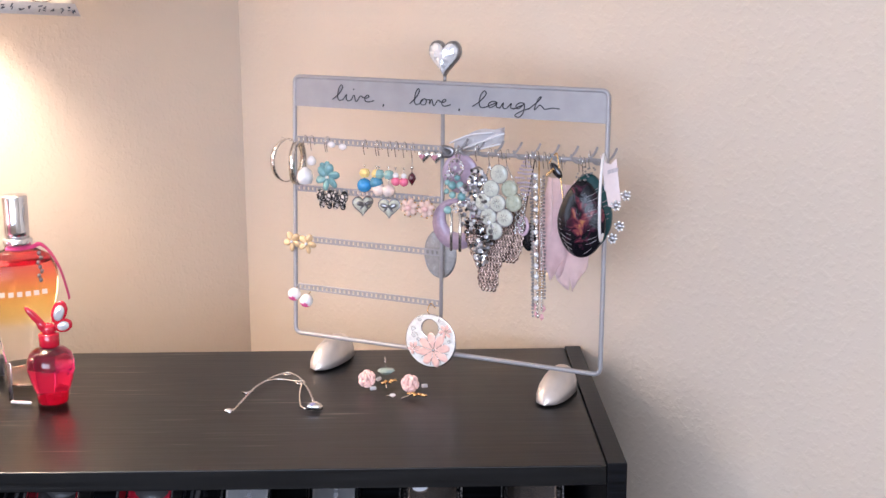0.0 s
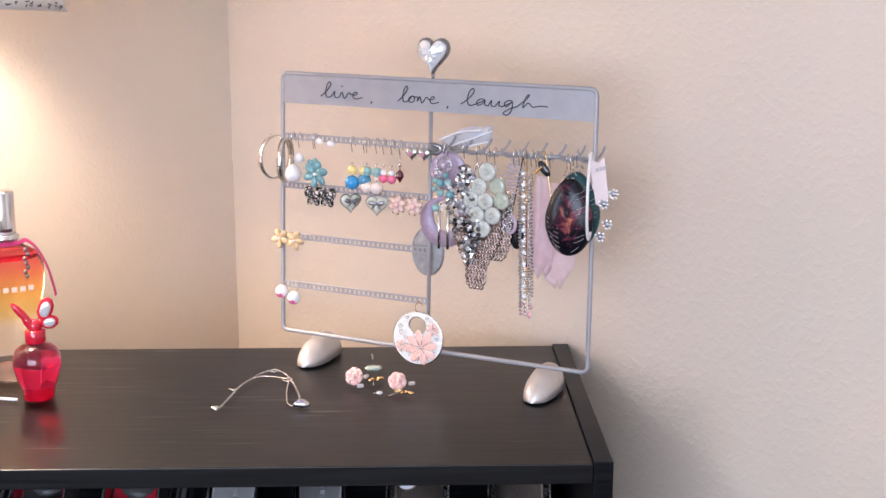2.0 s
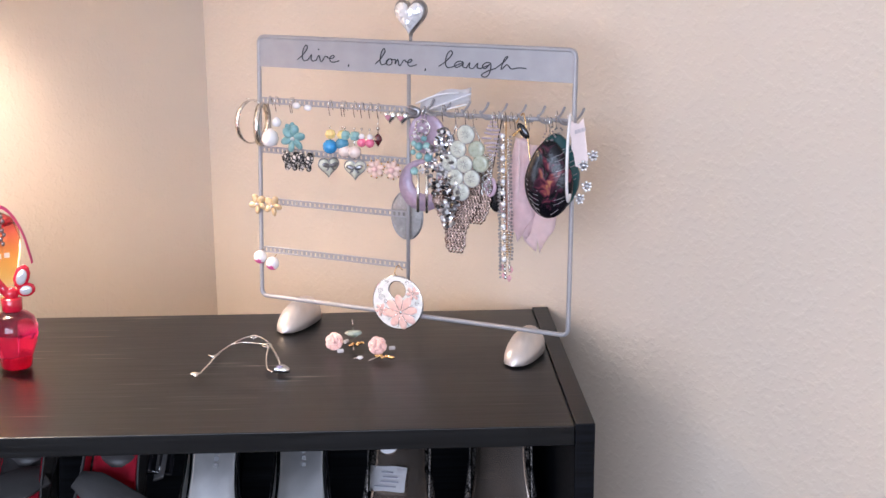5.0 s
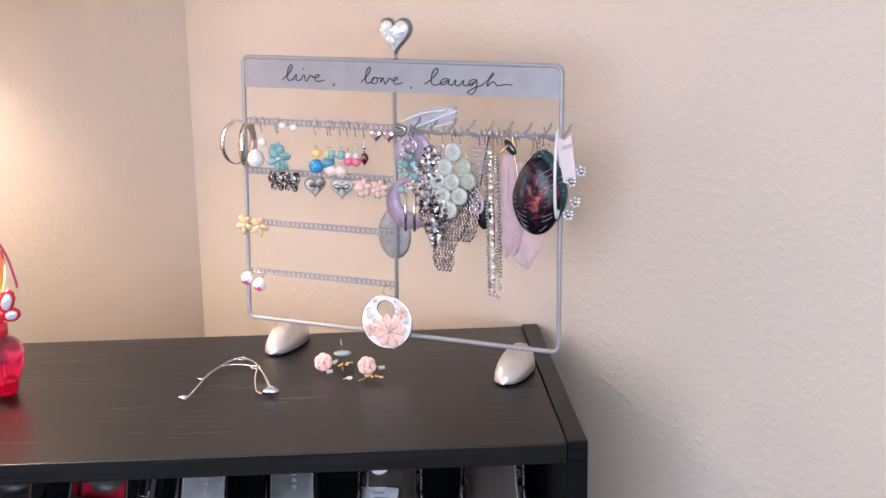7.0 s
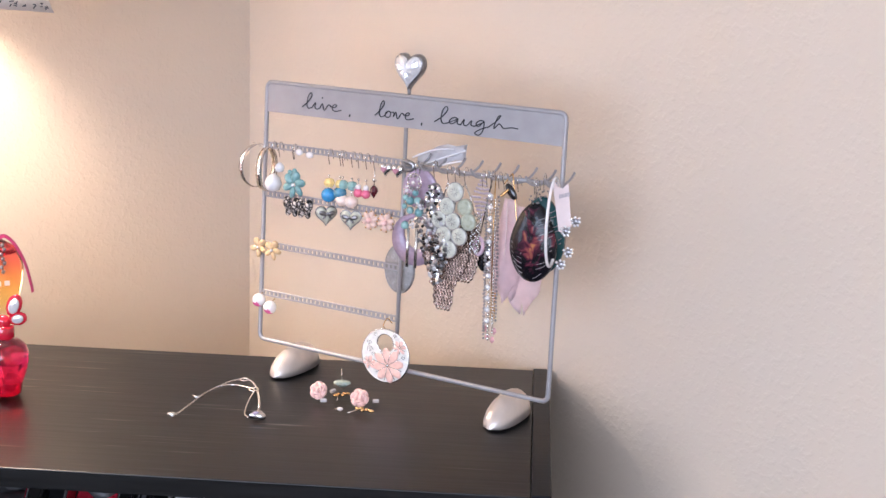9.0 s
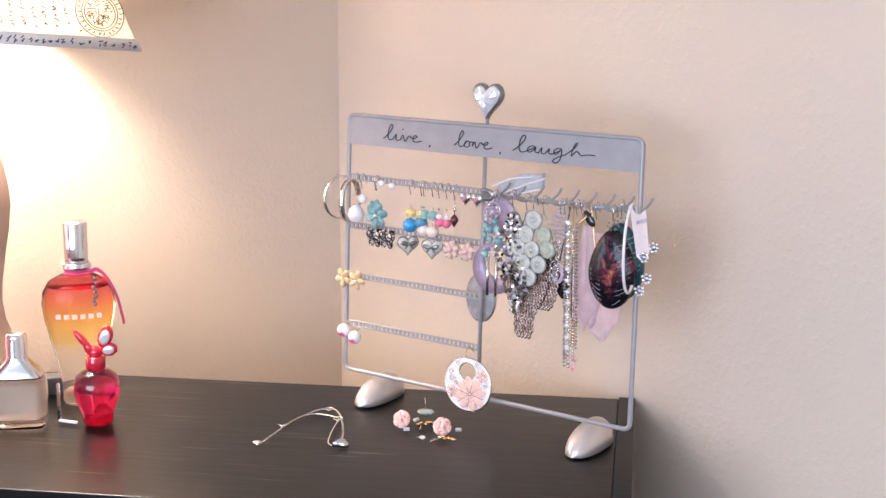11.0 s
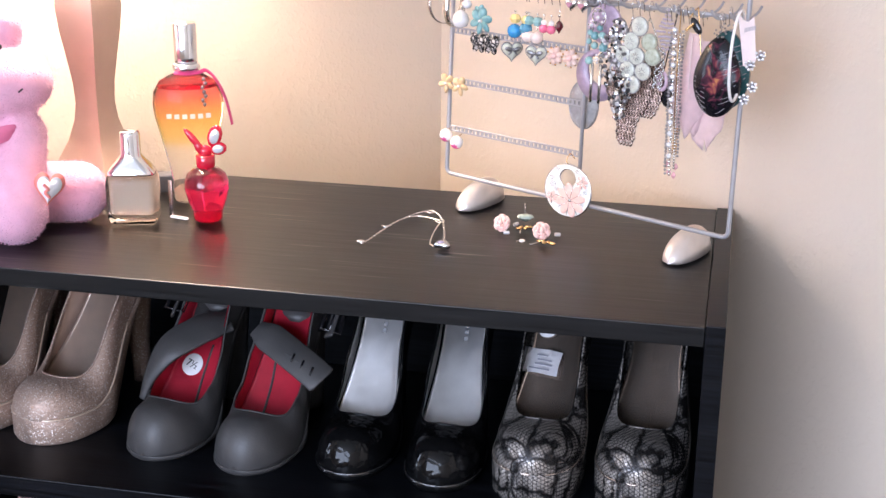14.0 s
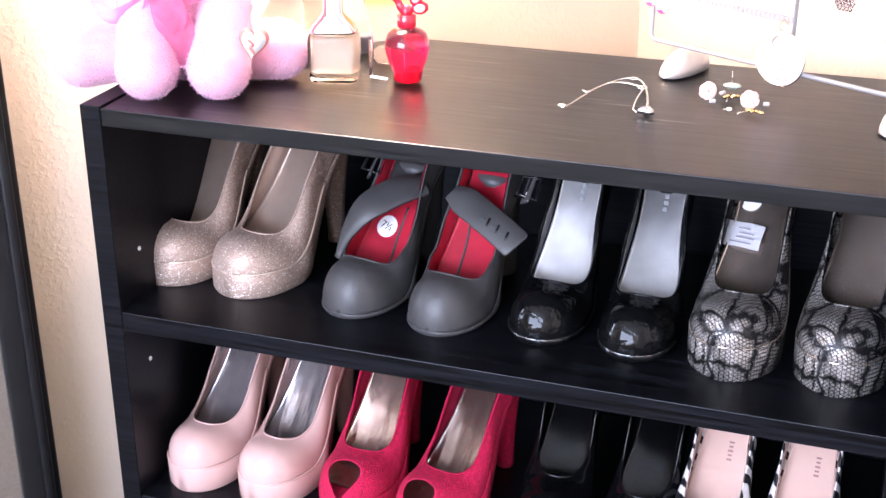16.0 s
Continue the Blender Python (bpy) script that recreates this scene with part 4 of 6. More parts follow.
# white bead drops
for x, z, r in ((-0.1470, 0.1836, 0.0085), (-0.1396, 0.1992, 0.0046)):
    e = hung("drop_earring", x, z, "white bead drop earring on silver wire", y=-0.006, group="white bead drops")
    part("bead", lathe([(0, -r), (r * 0.75, -r * 0.75), (r, -r * 0.1), (r * 0.8, r * 0.6), (r * 0.25, r * 1.05), (0, r * 1.1)], 18), PEARL, e, "glossy white bead")
    hook_wire(e, 0.2200 - z)
# teal flowers
for x, z, s in ((-0.1218, 0.1848, 1.0), (-0.1240, 0.1925, 0.62)):
    e = hung("flower_earring", x, z, "teal enamel flower drop earring with crystal centre", y=-0.007 if s == 1 else -0.003, group="teal flowers")
    petals(e, 6, 0.0075 * s, 0.0062 * s, PETALTEAL)
    part("centre", ball((0, -0.002, 0), 0.0019 * s, sub=1), GEM, e, "crystal centre")
    hook_wire(e, 0.2200 - z)
for x, z in ((-0.1178, 0.2165), (-0.1056, 0.2152)):
    e = hung("pearl_stud", x, z, "small white pearl stud earring on the pierced bar", y=-0.003, group="pearl studs")
    part("pearl", ball((0, 0, 0), 0.0036, 1.2, 0.8, 0.9), PEARL, e)
    part("post", tube([(0, 0, 0), (0, 0.008, 0)], 0.0004, 5), SILVER, e)
# coloured bead drops along the top bar
for x, cap, low, zl, rl, lab in ((-0.0818, YELLOW, BLUE, 0.1802, 0.0072, "yellow and blue bead drop earring"), (-0.0690, YELLOW, TEALB, 0.1838, 0.0064, "yellow and teal bead drop earring"),
                                 (-0.0662, AQUA, CREAM, 0.1772, 0.0064, "aqua and cream bead drop earring"), (-0.0560, AQUA, CREAM, 0.1770, 0.0064, "aqua and cream bead drop earring"),
                                 (-0.0485, PEARL, PINK, 0.1862, 0.0045, "white and pink bead drop earring"), (-0.0400, PEARL, PINK, 0.1862, 0.0045, "white and pink bead drop earring")):
    e = hung("bead_earring", x, zl, lab + " on silver wire", y=-0.005 if rl > 0.006 else -0.006, group="bead drops")
    part("lower_bead", ball((0, 0, 0), rl, 1, 1, 0.96), low, e)
    zc = 0.1918 - zl
    bm = bmesh.new()
    if rl > 0.005:
        bm_lathe(bm, [(0, -0.0046), (0.0036, -0.0036), (0.0054, 0.0), (0.0036, 0.0036), (0, 0.0046)], 8, at=(0, 0.0005, zc))
    else:
        bm_ball(bm, (0, 0, zc), 0.0029, sub=2)
    part("upper_bead", bm, cap, e, smooth=rl <= 0.005)
    part("pin", tube([(0, 0, -rl), (0, 0, zc + 0.008)], 0.0004, 5), SILVER, e)
    bm = bmesh.new()
    bm_ball(bm, (0, 0, zc + 0.0070), 0.0013, sub=1)
    part("spacer", bm, SILVER, e)
    hook_wire(e, 0.2200 - zl)
e = hung("garnet_earring", -0.0315, 0.1900, "dark garnet faceted drop earring on silver wire")
part("stone", lathe([(0, -0.0066), (0.0042, 0.0), (0.0034, 0.003), (0.0012, 0.0055), (0, 0.006)], 8), GARNET, e, smooth=False)
part("link", ball((0, 0, 0.0105), 0.0021, sub=1), SILVER, e)
part("pin", tube([(0, 0, 0.005), (0, 0, 0.022)], 0.0005, 5), SILVER, e)
hook_wire(e, 0.0300)
for x in (-0.0195, -0.0068):
    e = hung("heart_stud", x + 0.001, 0.2058, "silver heart stud earring with a pink stone", y=-0.004, group="heart studs")
    part("setting", slab(heart_line(0.0125, 0.0115), -0.003, 0.0, bulge=0.001), SILVER, e)
    part("stone", slab([(px * 0.45, pz * 0.45 + 0.0034) for px, pz in heart_line(0.0125, 0.0115, 18)], -0.0062, -0.003), bead("rose_crystal", (0.52, 0.24, 0.30), 0.08, 0.8), e, smooth=False)
# second bar
for x in (-0.1245, -0.1095):
    e = hung("bow_stud", x, 0.1650, "black and white leopard bow stud earring", y=-0.005, group="bow studs")
    lm = scale_mat("leopard_print", (0.70, 0.60, 0.54), (0.012, 0.011, 0.012), 210, 200, 0.25, 0.0, 0.42, 0.52)
    for sx in (-1, 1):
        bm = bmesh.new()
        bm_ball(bm, (0, 0, 0), 1, 0.0052, 0.0036, 0.0074, 2, pose(sx * 0.0042, 0, 0.0010, 0, sx * 24, 0))
        bm_ball(bm, (0, 0, 0), 1, 0.0034, 0.0022, 0.0050, 2, pose(sx * 0.0036, 0.0004, -0.0060, 0, sx * -14, 0))
        part("loop", bm, lm, e)
    part("knot", ball((0, -0.002, 0.0010), 0.0022), BLACKRES, e)
for x, turn in ((-0.0842, 50), (-0.0550, 18)):
    e = hung("heart_earring", x, 0.1515, "cream enamel heart earring with a silver bow", y=-0.006, turn=turn, group="cream hearts")
    part("heart", slab(heart_line(0.0195, 0.0172), -0.003, 0.0, bulge=0.0022), bead("cream_enamel", (0.58, 0.58, 0.48), 0.25), e)
    part("rim", tube([(px, -0.0015, pz) for px, pz in heart_line(0.0200, 0.0177)], 0.0008, 6, True), DARKSILVER, e)
    bm = bmesh.new()
    for sx in (-1, 1):
        bm_ball(bm, (0, 0, 0), 1, 0.0040, 0.0012, 0.0023, 2, pose(sx * 0.0042, -0.0062, 0.0120, 0, sx * -16, 0))
        bm_ball(bm, (0, 0, 0), 1, 0.0030, 0.0010, 0.0012, 1, pose(sx * 0.0026, -0.0060, 0.0085, 0, sx * 48, 0))
    bm_ball(bm, (0, -0.0068, 0.0118), 0.0016, sub=1)
    part("bow", bm, DARKSILVER, e, "dark silver bow")
for x in (-0.0337, -0.0165):
    e = hung("flower_stud", x, 0.1630, "pink flower stud earring with gold filigree", y=-0.006, group="pink flower studs")
    petals(e, 6, 0.0052, 0.0043, bead("dusty_pink_petal", (0.74, 0.52, 0.44), 0.35), 0, "petal", 0.7)
    part("centre", ball((0, -0.003, 0), 0.0030), bead("blush_bead", (0.80, 0.50, 0.46), 0.3), e)
    bm = bmesh.new()
    for i in range(9):
        a = i * 2 * math.pi / 9
        bm_ball(bm, (0.0083 * math.cos(a), -0.0012, 0.0083 * math.sin(a)), 0.0010, sub=1)
    part("filigree", bm, GOLD, e, "gold dots round the petals")
# amber flowers and pearls at the left post
for x, z in ((-0.1620, 0.1190), (-0.1455, 0.1183)):
    e = hung("amber_flower_stud", x, z, "honey amber flower stud earring with crystal centre", y=-0.006, group="amber flowers")
    petals(e, 5, 0.0056, 0.0049, AMBERF, 0, "petal", 0.4, a0=0.3 + x * 20)
    part("centre", ball((0, -0.0022, 0), 0.0016, sub=1), GEM, e)
for x, z in ((-0.1605, 0.0665), (-0.1467, 0.0615)):
    e = hung("ball_stud", x, z, "white and pink glass ball stud earring", y=-0.007, group="ball studs")
    bm = bmesh.new()
    bm_ball(bm, (0, 0, 0), 0.0066, sub=3)
    for f in bm.faces:
        c = f.calc_center_median()
        f.material_index = 1 if c.z < -0.0012 and c.x < 0.0038 and c.z > -0.0058 else 0
    part("ball", bm, [PEARL, bead("hot_pink_enamel", (0.80, 0.12, 0.33))], e)
    part("post", tube([(0, 0, 0.004), (0, 0.008, 0.0075)], 0.0004, 5), GOLD, e)
# round flowered disc at the foot of the post
e = hung("disc_earring", -0.0108, 0.0385, "round white enamel earring with pink flowers and a hole", y=-0.007, turn=3)
bm = bmesh.new()
R0 = 0.0248
n = 48
outer = [(R0 * math.cos(2 * math.pi * i / n), R0 * math.sin(2 * math.pi * i / n)) for i in range(n)]
inner = [(-0.0005 + 0.0092 * math.cos(2 * math.pi * i / n), 0.0118 + 0.0092 * math.sin(2 * math.pi * i / n)) for i in range(n)]
skin(bm, [[(x, y, z) for x, z in line] for line, y in ((outer, -0.0010), (inner, -0.0010), (inner, 0.0014), (outer, 0.0014), (outer, -0.0010))], True, False)
bmesh.ops.remove_doubles(bm, verts=bm.verts, dist=1e-6)
disc = part("disc", bm, ENAMEL, e, smooth=False)
part("rim", tube(ring_pts((0, 0, 0), R0, R0, 48), 0.0011, 6, True), SILVER, disc)
part("rim", tube(ring_pts((-0.0005, 0, 0.0118), 0.0092, 0.0092, 32), 0.0009, 6, True), SILVER, disc)


def flat_flower(cx, cz, r, k, material, a0=0.2):
    for i in range(k):
        a = a0 + 2 * math.pi * i / k
        bm = bmesh.new()
        bm_ball(bm, (0, 0, 0), 1, r * 0.50, 0.0007, r * 0.26, 2, pose(cx + r * 0.52 * math.cos(a), -0.0012, cz + r * 0.52 * math.sin(a), 0, -math.degrees(a), 0))
        part("petal", bm, material, disc, "coral pink enamel petal")
        part("vein", tube([(cx + r * 0.14 * math.cos(a + 0.39), -0.0021, cz + r * 0.14 * math.sin(a + 0.39)), (cx + r * 0.9 * math.cos(a + 0.39), -0.0016, cz + r * 0.9 * math.sin(a + 0.39))], 0.0003, 4), SILVER, disc)
    part("flower_centre", ball((cx, -0.0016, cz), r * 0.12, sub=1), SILVER, disc)


flat_flower(0.0035, -0.0085, 0.0168, 8, CORALPINK)
flat_flower(0.0155, 0.0105, 0.0070, 6, CORALPINK)
flat_flower(-0.0165, -0.0085, 0.0068, 6, CORALPINK)
bm = bmesh.new()
for cx, cz, r in ((-0.0165, 0.0040, 0.0036), (-0.0175, 0.0100, 0.0028), (-0.0120, 0.0000, 0.0024), (-0.0110, 0.0190, 0.0020), (0.0095, 0.0200, 0.0020), (0.0195, 0.0010, 0.0022)):
    sp = [(cx + r * (1 - k / 14) * math.cos(k * 0.75), -0.0015, cz + r * (1 - k / 14) * math.sin(k * 0.75)) for k in range(12)]
    bm_tube(bm, sp, 0.00032, 4)
part("scroll", bm, SILVER, disc, "silver scroll lines")
part("ear_wire", tube(spline([(0, 0.001, 0.0235), (-0.003, -0.001, 0.0285), (-0.002, 0.004, 0.0345), (0.002, 0.006, 0.030)], 5), 0.0005, 5), GOLD, e)

# ---- the dense cluster on the hooks ----
e = hung("card_backing", 0.033, 0.2240, "crumpled white plastic earring card behind the rail", y=0.014, cat="card")
bm = bmesh.new()
for k in range(2):
    rings = []
    for i in range(9):
        u = i / 8
        x = -0.022 + 0.050 * u
        rings.append([(x, 0.003 * math.sin(5 * u + k) + 0.002 * v + k * 0.002, -0.006 + 0.013 * u + v * (0.013 + 0.003 * math.sin(3 * u)) + 0.0012 * math.sin(9 * u + 3 * v + k)) for v in (0, 0.33, 0.66, 1.0)])
    skin(bm, rings, False)
bmesh.ops.solidify(bm, geom=bm.faces, thickness=0.0004)
part("card", bm, PAPER, e)
bm = bmesh.new()
for k, (x0, z0, x1, z1) in enumerate(((-0.020, -0.004, 0.030, 0.016), (-0.012, -0.008, 0.026, 0.006), (-0.024, 0.004, 0.018, 0.016))):
    bm_tube(bm, spline([(x0, -0.002 - 0.001 * k, z0), ((x0 + x1) / 2, -0.004, (z0 + z1) / 2 + 0.0015 * k), (x1, -0.002, z1)], 5), 0.0009, 5)
part("crease", bm, PAPER, e, "folded white plastic edge")
# lilac round shell pendants
e = hung("shell_earring", 0.0180, 0.1985, "lilac round shell disc earring", y=-0.004, group="lilac shells")
part("disc", slab([(0.0180 * math.cos(a), 0.0180 * math.sin(a)) for a in [2 * math.pi * i / 36 for i in range(36)]], -0.0012, 0.0012, bulge=0.0008), LILAC, e)
hook_wire(e, 0.020)
e = hung("shell_earring", 0.0140, 0.1515, "lilac open shell ring earring", y=-0.003, group="lilac shells")
bm = bmesh.new()
n = 40
outer = [(0.0240 * math.cos(2 * math.pi * i / n), 0.0238 * math.sin(2 * math.pi * i / n)) for i in range(n)]
inner = [(0.0028 + 0.0138 * math.cos(2 * math.pi * i / n), 0.0060 + 0.0142 * math.sin(2 * math.pi * i / n)) for i in range(n)]
skin(bm, [[(x, y, z) for x, z in line] for line, y in ((outer, 0.0), (inner, -0.0016), (inner, 0.0012), (outer, 0.0012), (outer, 0.0))], True, False)
bmesh.ops.remove_doubles(bm, verts=bm.verts, dist=1e-6)
part("ring", bm, LILAC, e)
hook_wire(e, 0.066)
e = hung("grey_shell_earring", -0.0015, 0.1225, "dark grey oval shell earring behind the post", y=0.008)
part("oval", slab([(0.0160 * math.cos(a), 0.0225 * math.sin(a)) for a in [2 * math.pi * i / 36 for i in range(36)]], -0.0012, 0.0012, bulge=0.0015), GREYSHELL, e)
part("rim", tube(ring_pts((0, 0, 0), 0.0160, 0.0225, 36), 0.0009, 6, True), DARKSILVER, e)
part("chain", tube(spline([(0, 0, 0.0225), (0.004, -0.002, 0.05), (0.010, -0.006, 0.093)], 6), 0.0006, 5), SILVER, e)
# teal bead cluster with hanging bars
e = hung("cluster_earring", 0.0148, 0.1830, "turquoise and crystal bead cluster earring with bars", y=-0.014)
random.seed(11)
for i, (x, z, r) in enumerate(((-0.0040, 0.0035, 0.0040), (0.0040, 0.0045, 0.0036), (-0.0085, 0.0060, 0.0028), (0.0055, -0.0060, 0.0042), (-0.0035, -0.0050, 0.0034), (-0.0080, -0.0190, 0.0038), (0.0010, 0.0110, 0.0030), (-0.0095, -0.0020, 0.0026))):
    part("bead", ball((x, -0.002 - 0.0005 * (i % 3), z), r), AQUA if i % 3 else PETALTEAL, e)
for cx, cz, n, rr in ((0.0, 0.0205, 9, 0.0058), (0.0015, -0.0165, 7, 0.0036), (0.0075, 0.0010, 5, 0.0030), (-0.0065, 0.0130, 6, 0.0036)):
    for k in range(n):
        a = 2 * math.pi * k / n
        part("crystal", ball((cx + rr * math.cos(a), -0.004 + random.uniform(-0.001, 0.001), cz + rr * math.sin(a)), random.uniform(0.0011, 0.0016), sub=1), random.choice([GEM, SILVER, DARKSILVER]), e, smooth=False)
    part("crystal", ball((cx, -0.0052, cz), 0.0020, sub=1), GEM, e, smooth=False)
part("filigree", tube(ring_pts((0.0, -0.003, 0.0205), 0.0072, 0.0078, 24), 0.0006, 5, True), SILVER, e)
for dx in (-0.0040, 0.0048):
    part("bar", tube([(dx, -0.003, -0.021), (dx + 0.0004, -0.004, -0.056)], 0.0014, 7), SILVER, e, "thin silver bar")
hook_wire(e, 0.036)
# silver sequined drop
e = hung("sequin_earring", 0.0335, 0.1560, "silver sequin and crystal chandelier earring", y=-0.015)
random.seed(12)
for i in range(260):
    t = random.random()
    z = 0.046 - 0.086 * t
    wd = 0.0058 + 0.0135 * math.sin(math.pi * min(t * 1.12, 1.0)) ** 1.2
    x = random.uniform(-wd, wd) - 0.006 * (1 - t) + 0.0065
    bm = bmesh.new()
    s = random.uniform(0.0013, 0.0025)
    bm_lathe(bm, [(0, -0.0004), (s, -0.0004), (s * 0.9, 0.0004), (0, 0.0008)], 8)
    bmesh.ops.transform(bm, matrix=pose(x, random.uniform(-0.004, 0.002), z, 90 + random.uniform(-40, 40), random.uniform(-40, 40), 0), verts=bm.verts)
    part("sequin", bm, random.choice([DARKSILVER, DARKSILVER, DARKSILVER, BLACKRES, SILVER, GEM]), e, smooth=False)
for i in range(4):
    c = (0.004 * math.sin(2.1 * i), 0.002, 0.040 - 0.012 * i)
    part("loop", tube(ring_pts(c, 0.0065, 0.0080, 22, 0.0015), 0.0009, 5, True), DARKSILVER, e, "tangled dark silver loop")
hook_wire(e, 0.0650)
# sage shell discs
e = hung("disc_cascade_earring", 0.0558, 0.1738, "sage green shell disc cascade earring", y=-0.016)
for x, z in ((0.0004, 0.0262), (-0.0072, 0.0125), (0.0096, 0.0132), (-0.0148, 0.0), (-0.0008, -0.0002), (0.0138, 0.0008), (-0.0094, -0.0130), (0.0064, -0.0126), (-0.0034, -0.0252)):
    r = 0.0082 if z > 0.02 else 0.0077
    cut = part("shell_disc", slab([(x + r * math.cos(a), z + r * math.sin(a)) for a in [2 * math.pi * i / 22 for i in range(22)]], -0.0016 - 0.0006 * (z > 0) + (0.002 if x > 0.009 else 0), 0.0006 + (0.002 if x > 0.009 else 0), bulge=0.0006), SAGEDARK if x > 0.009 else SAGE, e)
    if x > 0.009:
        continue
    bm = bmesh.new()
    for k in range(8):
        a = k * math.pi / 4
        bm_tube(bm, [(x + 0.0012 * math.cos(a), -0.0030, z + 0.0012 * math.sin(a)), (x + 0.0038 * math.cos(a), -0.0028, z + 0.0038 * math.sin(a))], 0.00025, 4)
    part("carving", bm, GREYSHELL, cut)
    part("rim", tube(ring_pts((x, -0.0012, z), r, r, 24), 0.0006, 5, True), GREYSHELL, cut)
hook_wire(e, 0.0440)
# mesh chain bib
CHAIN = mat("copper_silver_chain", (0.44, 0.33, 0.285), 0.22, 1.0, var=0.4, scale=320)
for dx, dz, y in ((0.0468, 0.1340, -0.004), (0.0640, 0.1480, -0.002)):
    e = hung("chain_mail_earring", dx, dz, "silver and copper chain mail bib earring", y=y, group="chain mail bibs")
    bm = bmesh.new()
    rows = 22 if dx < 0.05 else 17
    for r in range(rows):
        z = 0.022 - 0.0029 * r
        half = 0.0215 * (1 - 0.66 * smooth((r - 4) / 13))
        half = half if r < 17 else 0.0078 * math.sqrt(max(1 - ((r - 18) / 4) ** 2, 0.1))
        if dx > 0.05:
            half = 0.0150 * math.sqrt(max(1 - (max(r - 7, 0) / 10.5) ** 2, 0.04))
        k = max(int(half / 0.0014), 2)
        for i in range(k + 1):
            x = -half + 2 * half * i / k + (0.0009 if r % 2 else 0)
            skin(bm, [[(x + (0.0019 + q) * math.cos(a), p, z + (0.0024 + q) * math.sin(a)) for q, p in ((0.0010, 0.0), (0.0, 0.0011), (-0.0009, 0.0), (0.0, -0.0011))] for a in [2 * math.pi * c / 8 for c in range(9)]], True, False)
    part("chain_mail", bm, CHAIN, e, "dense linked rings")
    hook_wire(e, 0.2200 - dz)
    part("strand", tube(spline([(0, 0, 0.2090 - dz), (-0.008, 0, 0.045), (-0.015, 0, 0.020)], 6), 0.0006, 5), SILVER, e)
    part("strand", tube(spline([(0, 0, 0.2090 - dz), (0.008, 0, 0.045), (0.015, 0, 0.020)], 6), 0.0006, 5), SILVER, e)
# lilac filigree and black ring
e = hung("filigree_earring", 0.0822, 0.1985, "pale lilac filigree drop earring", y=-0.008)
bm = bmesh.new()
for k in range(5):
    q = 1 - k / 5
    n = max(int(20 * q), 4)
    for i in range(n):
        a = 2 * math.pi * i / n
        d = abs(math.cos(a)) + abs(math.sin(a))
        bm_ball(bm, (0.0098 * q * math.cos(a) / d, 0.0004 * (k % 2), 0.0190 * q * math.sin(a) / d), 0.0012, sub=1)
part("filigree", bm, bead("lilac_bead", (0.46, 0.40, 0.47), 0.3), e)
bm = bmesh.new()
for i in range(66):
    t = i / 65
    bm_ball(bm, (-0.004 - 0.002 * t + 0.0042 * math.sin(i * 1.9), 0.0005, -0.014 - 0.036 * t), 0.0013, sub=1)
part("bead_fringe", bm, SILVER, e, "fringe of silver beads")
hook_wire(e, 0.020)
e = hung("ring_drop_earring", 0.0815, 0.1560, "black and pink resin ring drop earring", y=-0.002)
part("ring", tube(ring_pts((0, -0.001, 0.0), 0.0042, 0.0074, 26), 0.0017, 8, True), bead("lilac_pink_resin", (0.66, 0.46, 0.55), 0.3), e)
part("drop", slab([(0.005 + 0.008 * math.cos(a), -0.010 + 0.013 * math.sin(a)) for a in [2 * math.pi * i / 30 for i in range(30)]], 0.001, 0.003), BLACKRES, e)
part("cord", tube(spline([(0, 0, 0.0074), (0.004, 0, 0.03), (0.010, 0, 0.063)], 5), 0.0006, 5), BLACKRES, e)
# rhinestone strands
for x, z0, n, s, m1, y, lab in ((0.0915, 0.2010, 36, 0.0018, SILVER, -0.015, "rhinestone cup-chain strand earring"), (0.0985, 0.2010, 34, 0.0013, DARKSILVER, -0.011, "fine silver ball-chain strand earring"), (0.0868, 0.1900, 36, 0.0013, DARKSILVER, -0.012, "fine silver ball-chain strand earring")):
    e = hung("strand_earring", x, z0, lab, y=y, group="rhinestone strands")
    pitch = 0.0033 if s < 0.0015 else 0.0036
    if s > 0.0015:
        bead_row(e, "large_stone", 0.0027, GEM, [(0.00012 * 2.4 * i, -0.0016, -0.0100 * i) for i in range(12)])
    bead_row(e, "stone" if s > 0.0015 else "bead", s, m1, [(0.00012 * i + 0.0004 * math.sin(i * 1.3), 0.0003 * math.sin(i), -pitch * i) for i in range(n)])
    if s > 0.0015:
        for sx in (-1, 1):
            bead_row(e, "bead", 0.0013, DARKSILVER if sx < 0 else SILVER, [(sx * 0.0042 + 0.00008 * i, 0.001, -0.003 - 0.0026 * i) for i in range(46)])
    hook_wire(e, 0.2190 - z0)
e = hung("crystal_tassel_earring", 0.0965, 0.1120, "gold chain tassel earring with pink crystals", y=-0.009)
bm = bmesh.new()
for k in range(4):
    for i in range(11):
        bm_ball(bm, (0.0012 * k + 0.0006, 0, 0.004 - 0.0022 * i), 0.0009, sub=1)
part("tassel", bm, GOLD, e, "short gold ball chains")
for x, z in ((-0.0035, -0.0290), (0.0035, -0.0380), (-0.0015, -0.0360), (0.0050, -0.0300)):
    part("crystal", lathe([(0, -0.0034), (0.0026, 0.0), (0.0012, 0.0030), (0, 0.0034)], 6, at=(x, 0, z)), bead("pink_crystal", (0.75, 0.42, 0.46), 0.06, 0.9), e, smooth=False)
part("cord", tube([(0, 0, 0.006), (-0.002, 0.001, 0.06), (-0.003, 0.002, 0.106)], 0.0006, 5), GOLD, e)


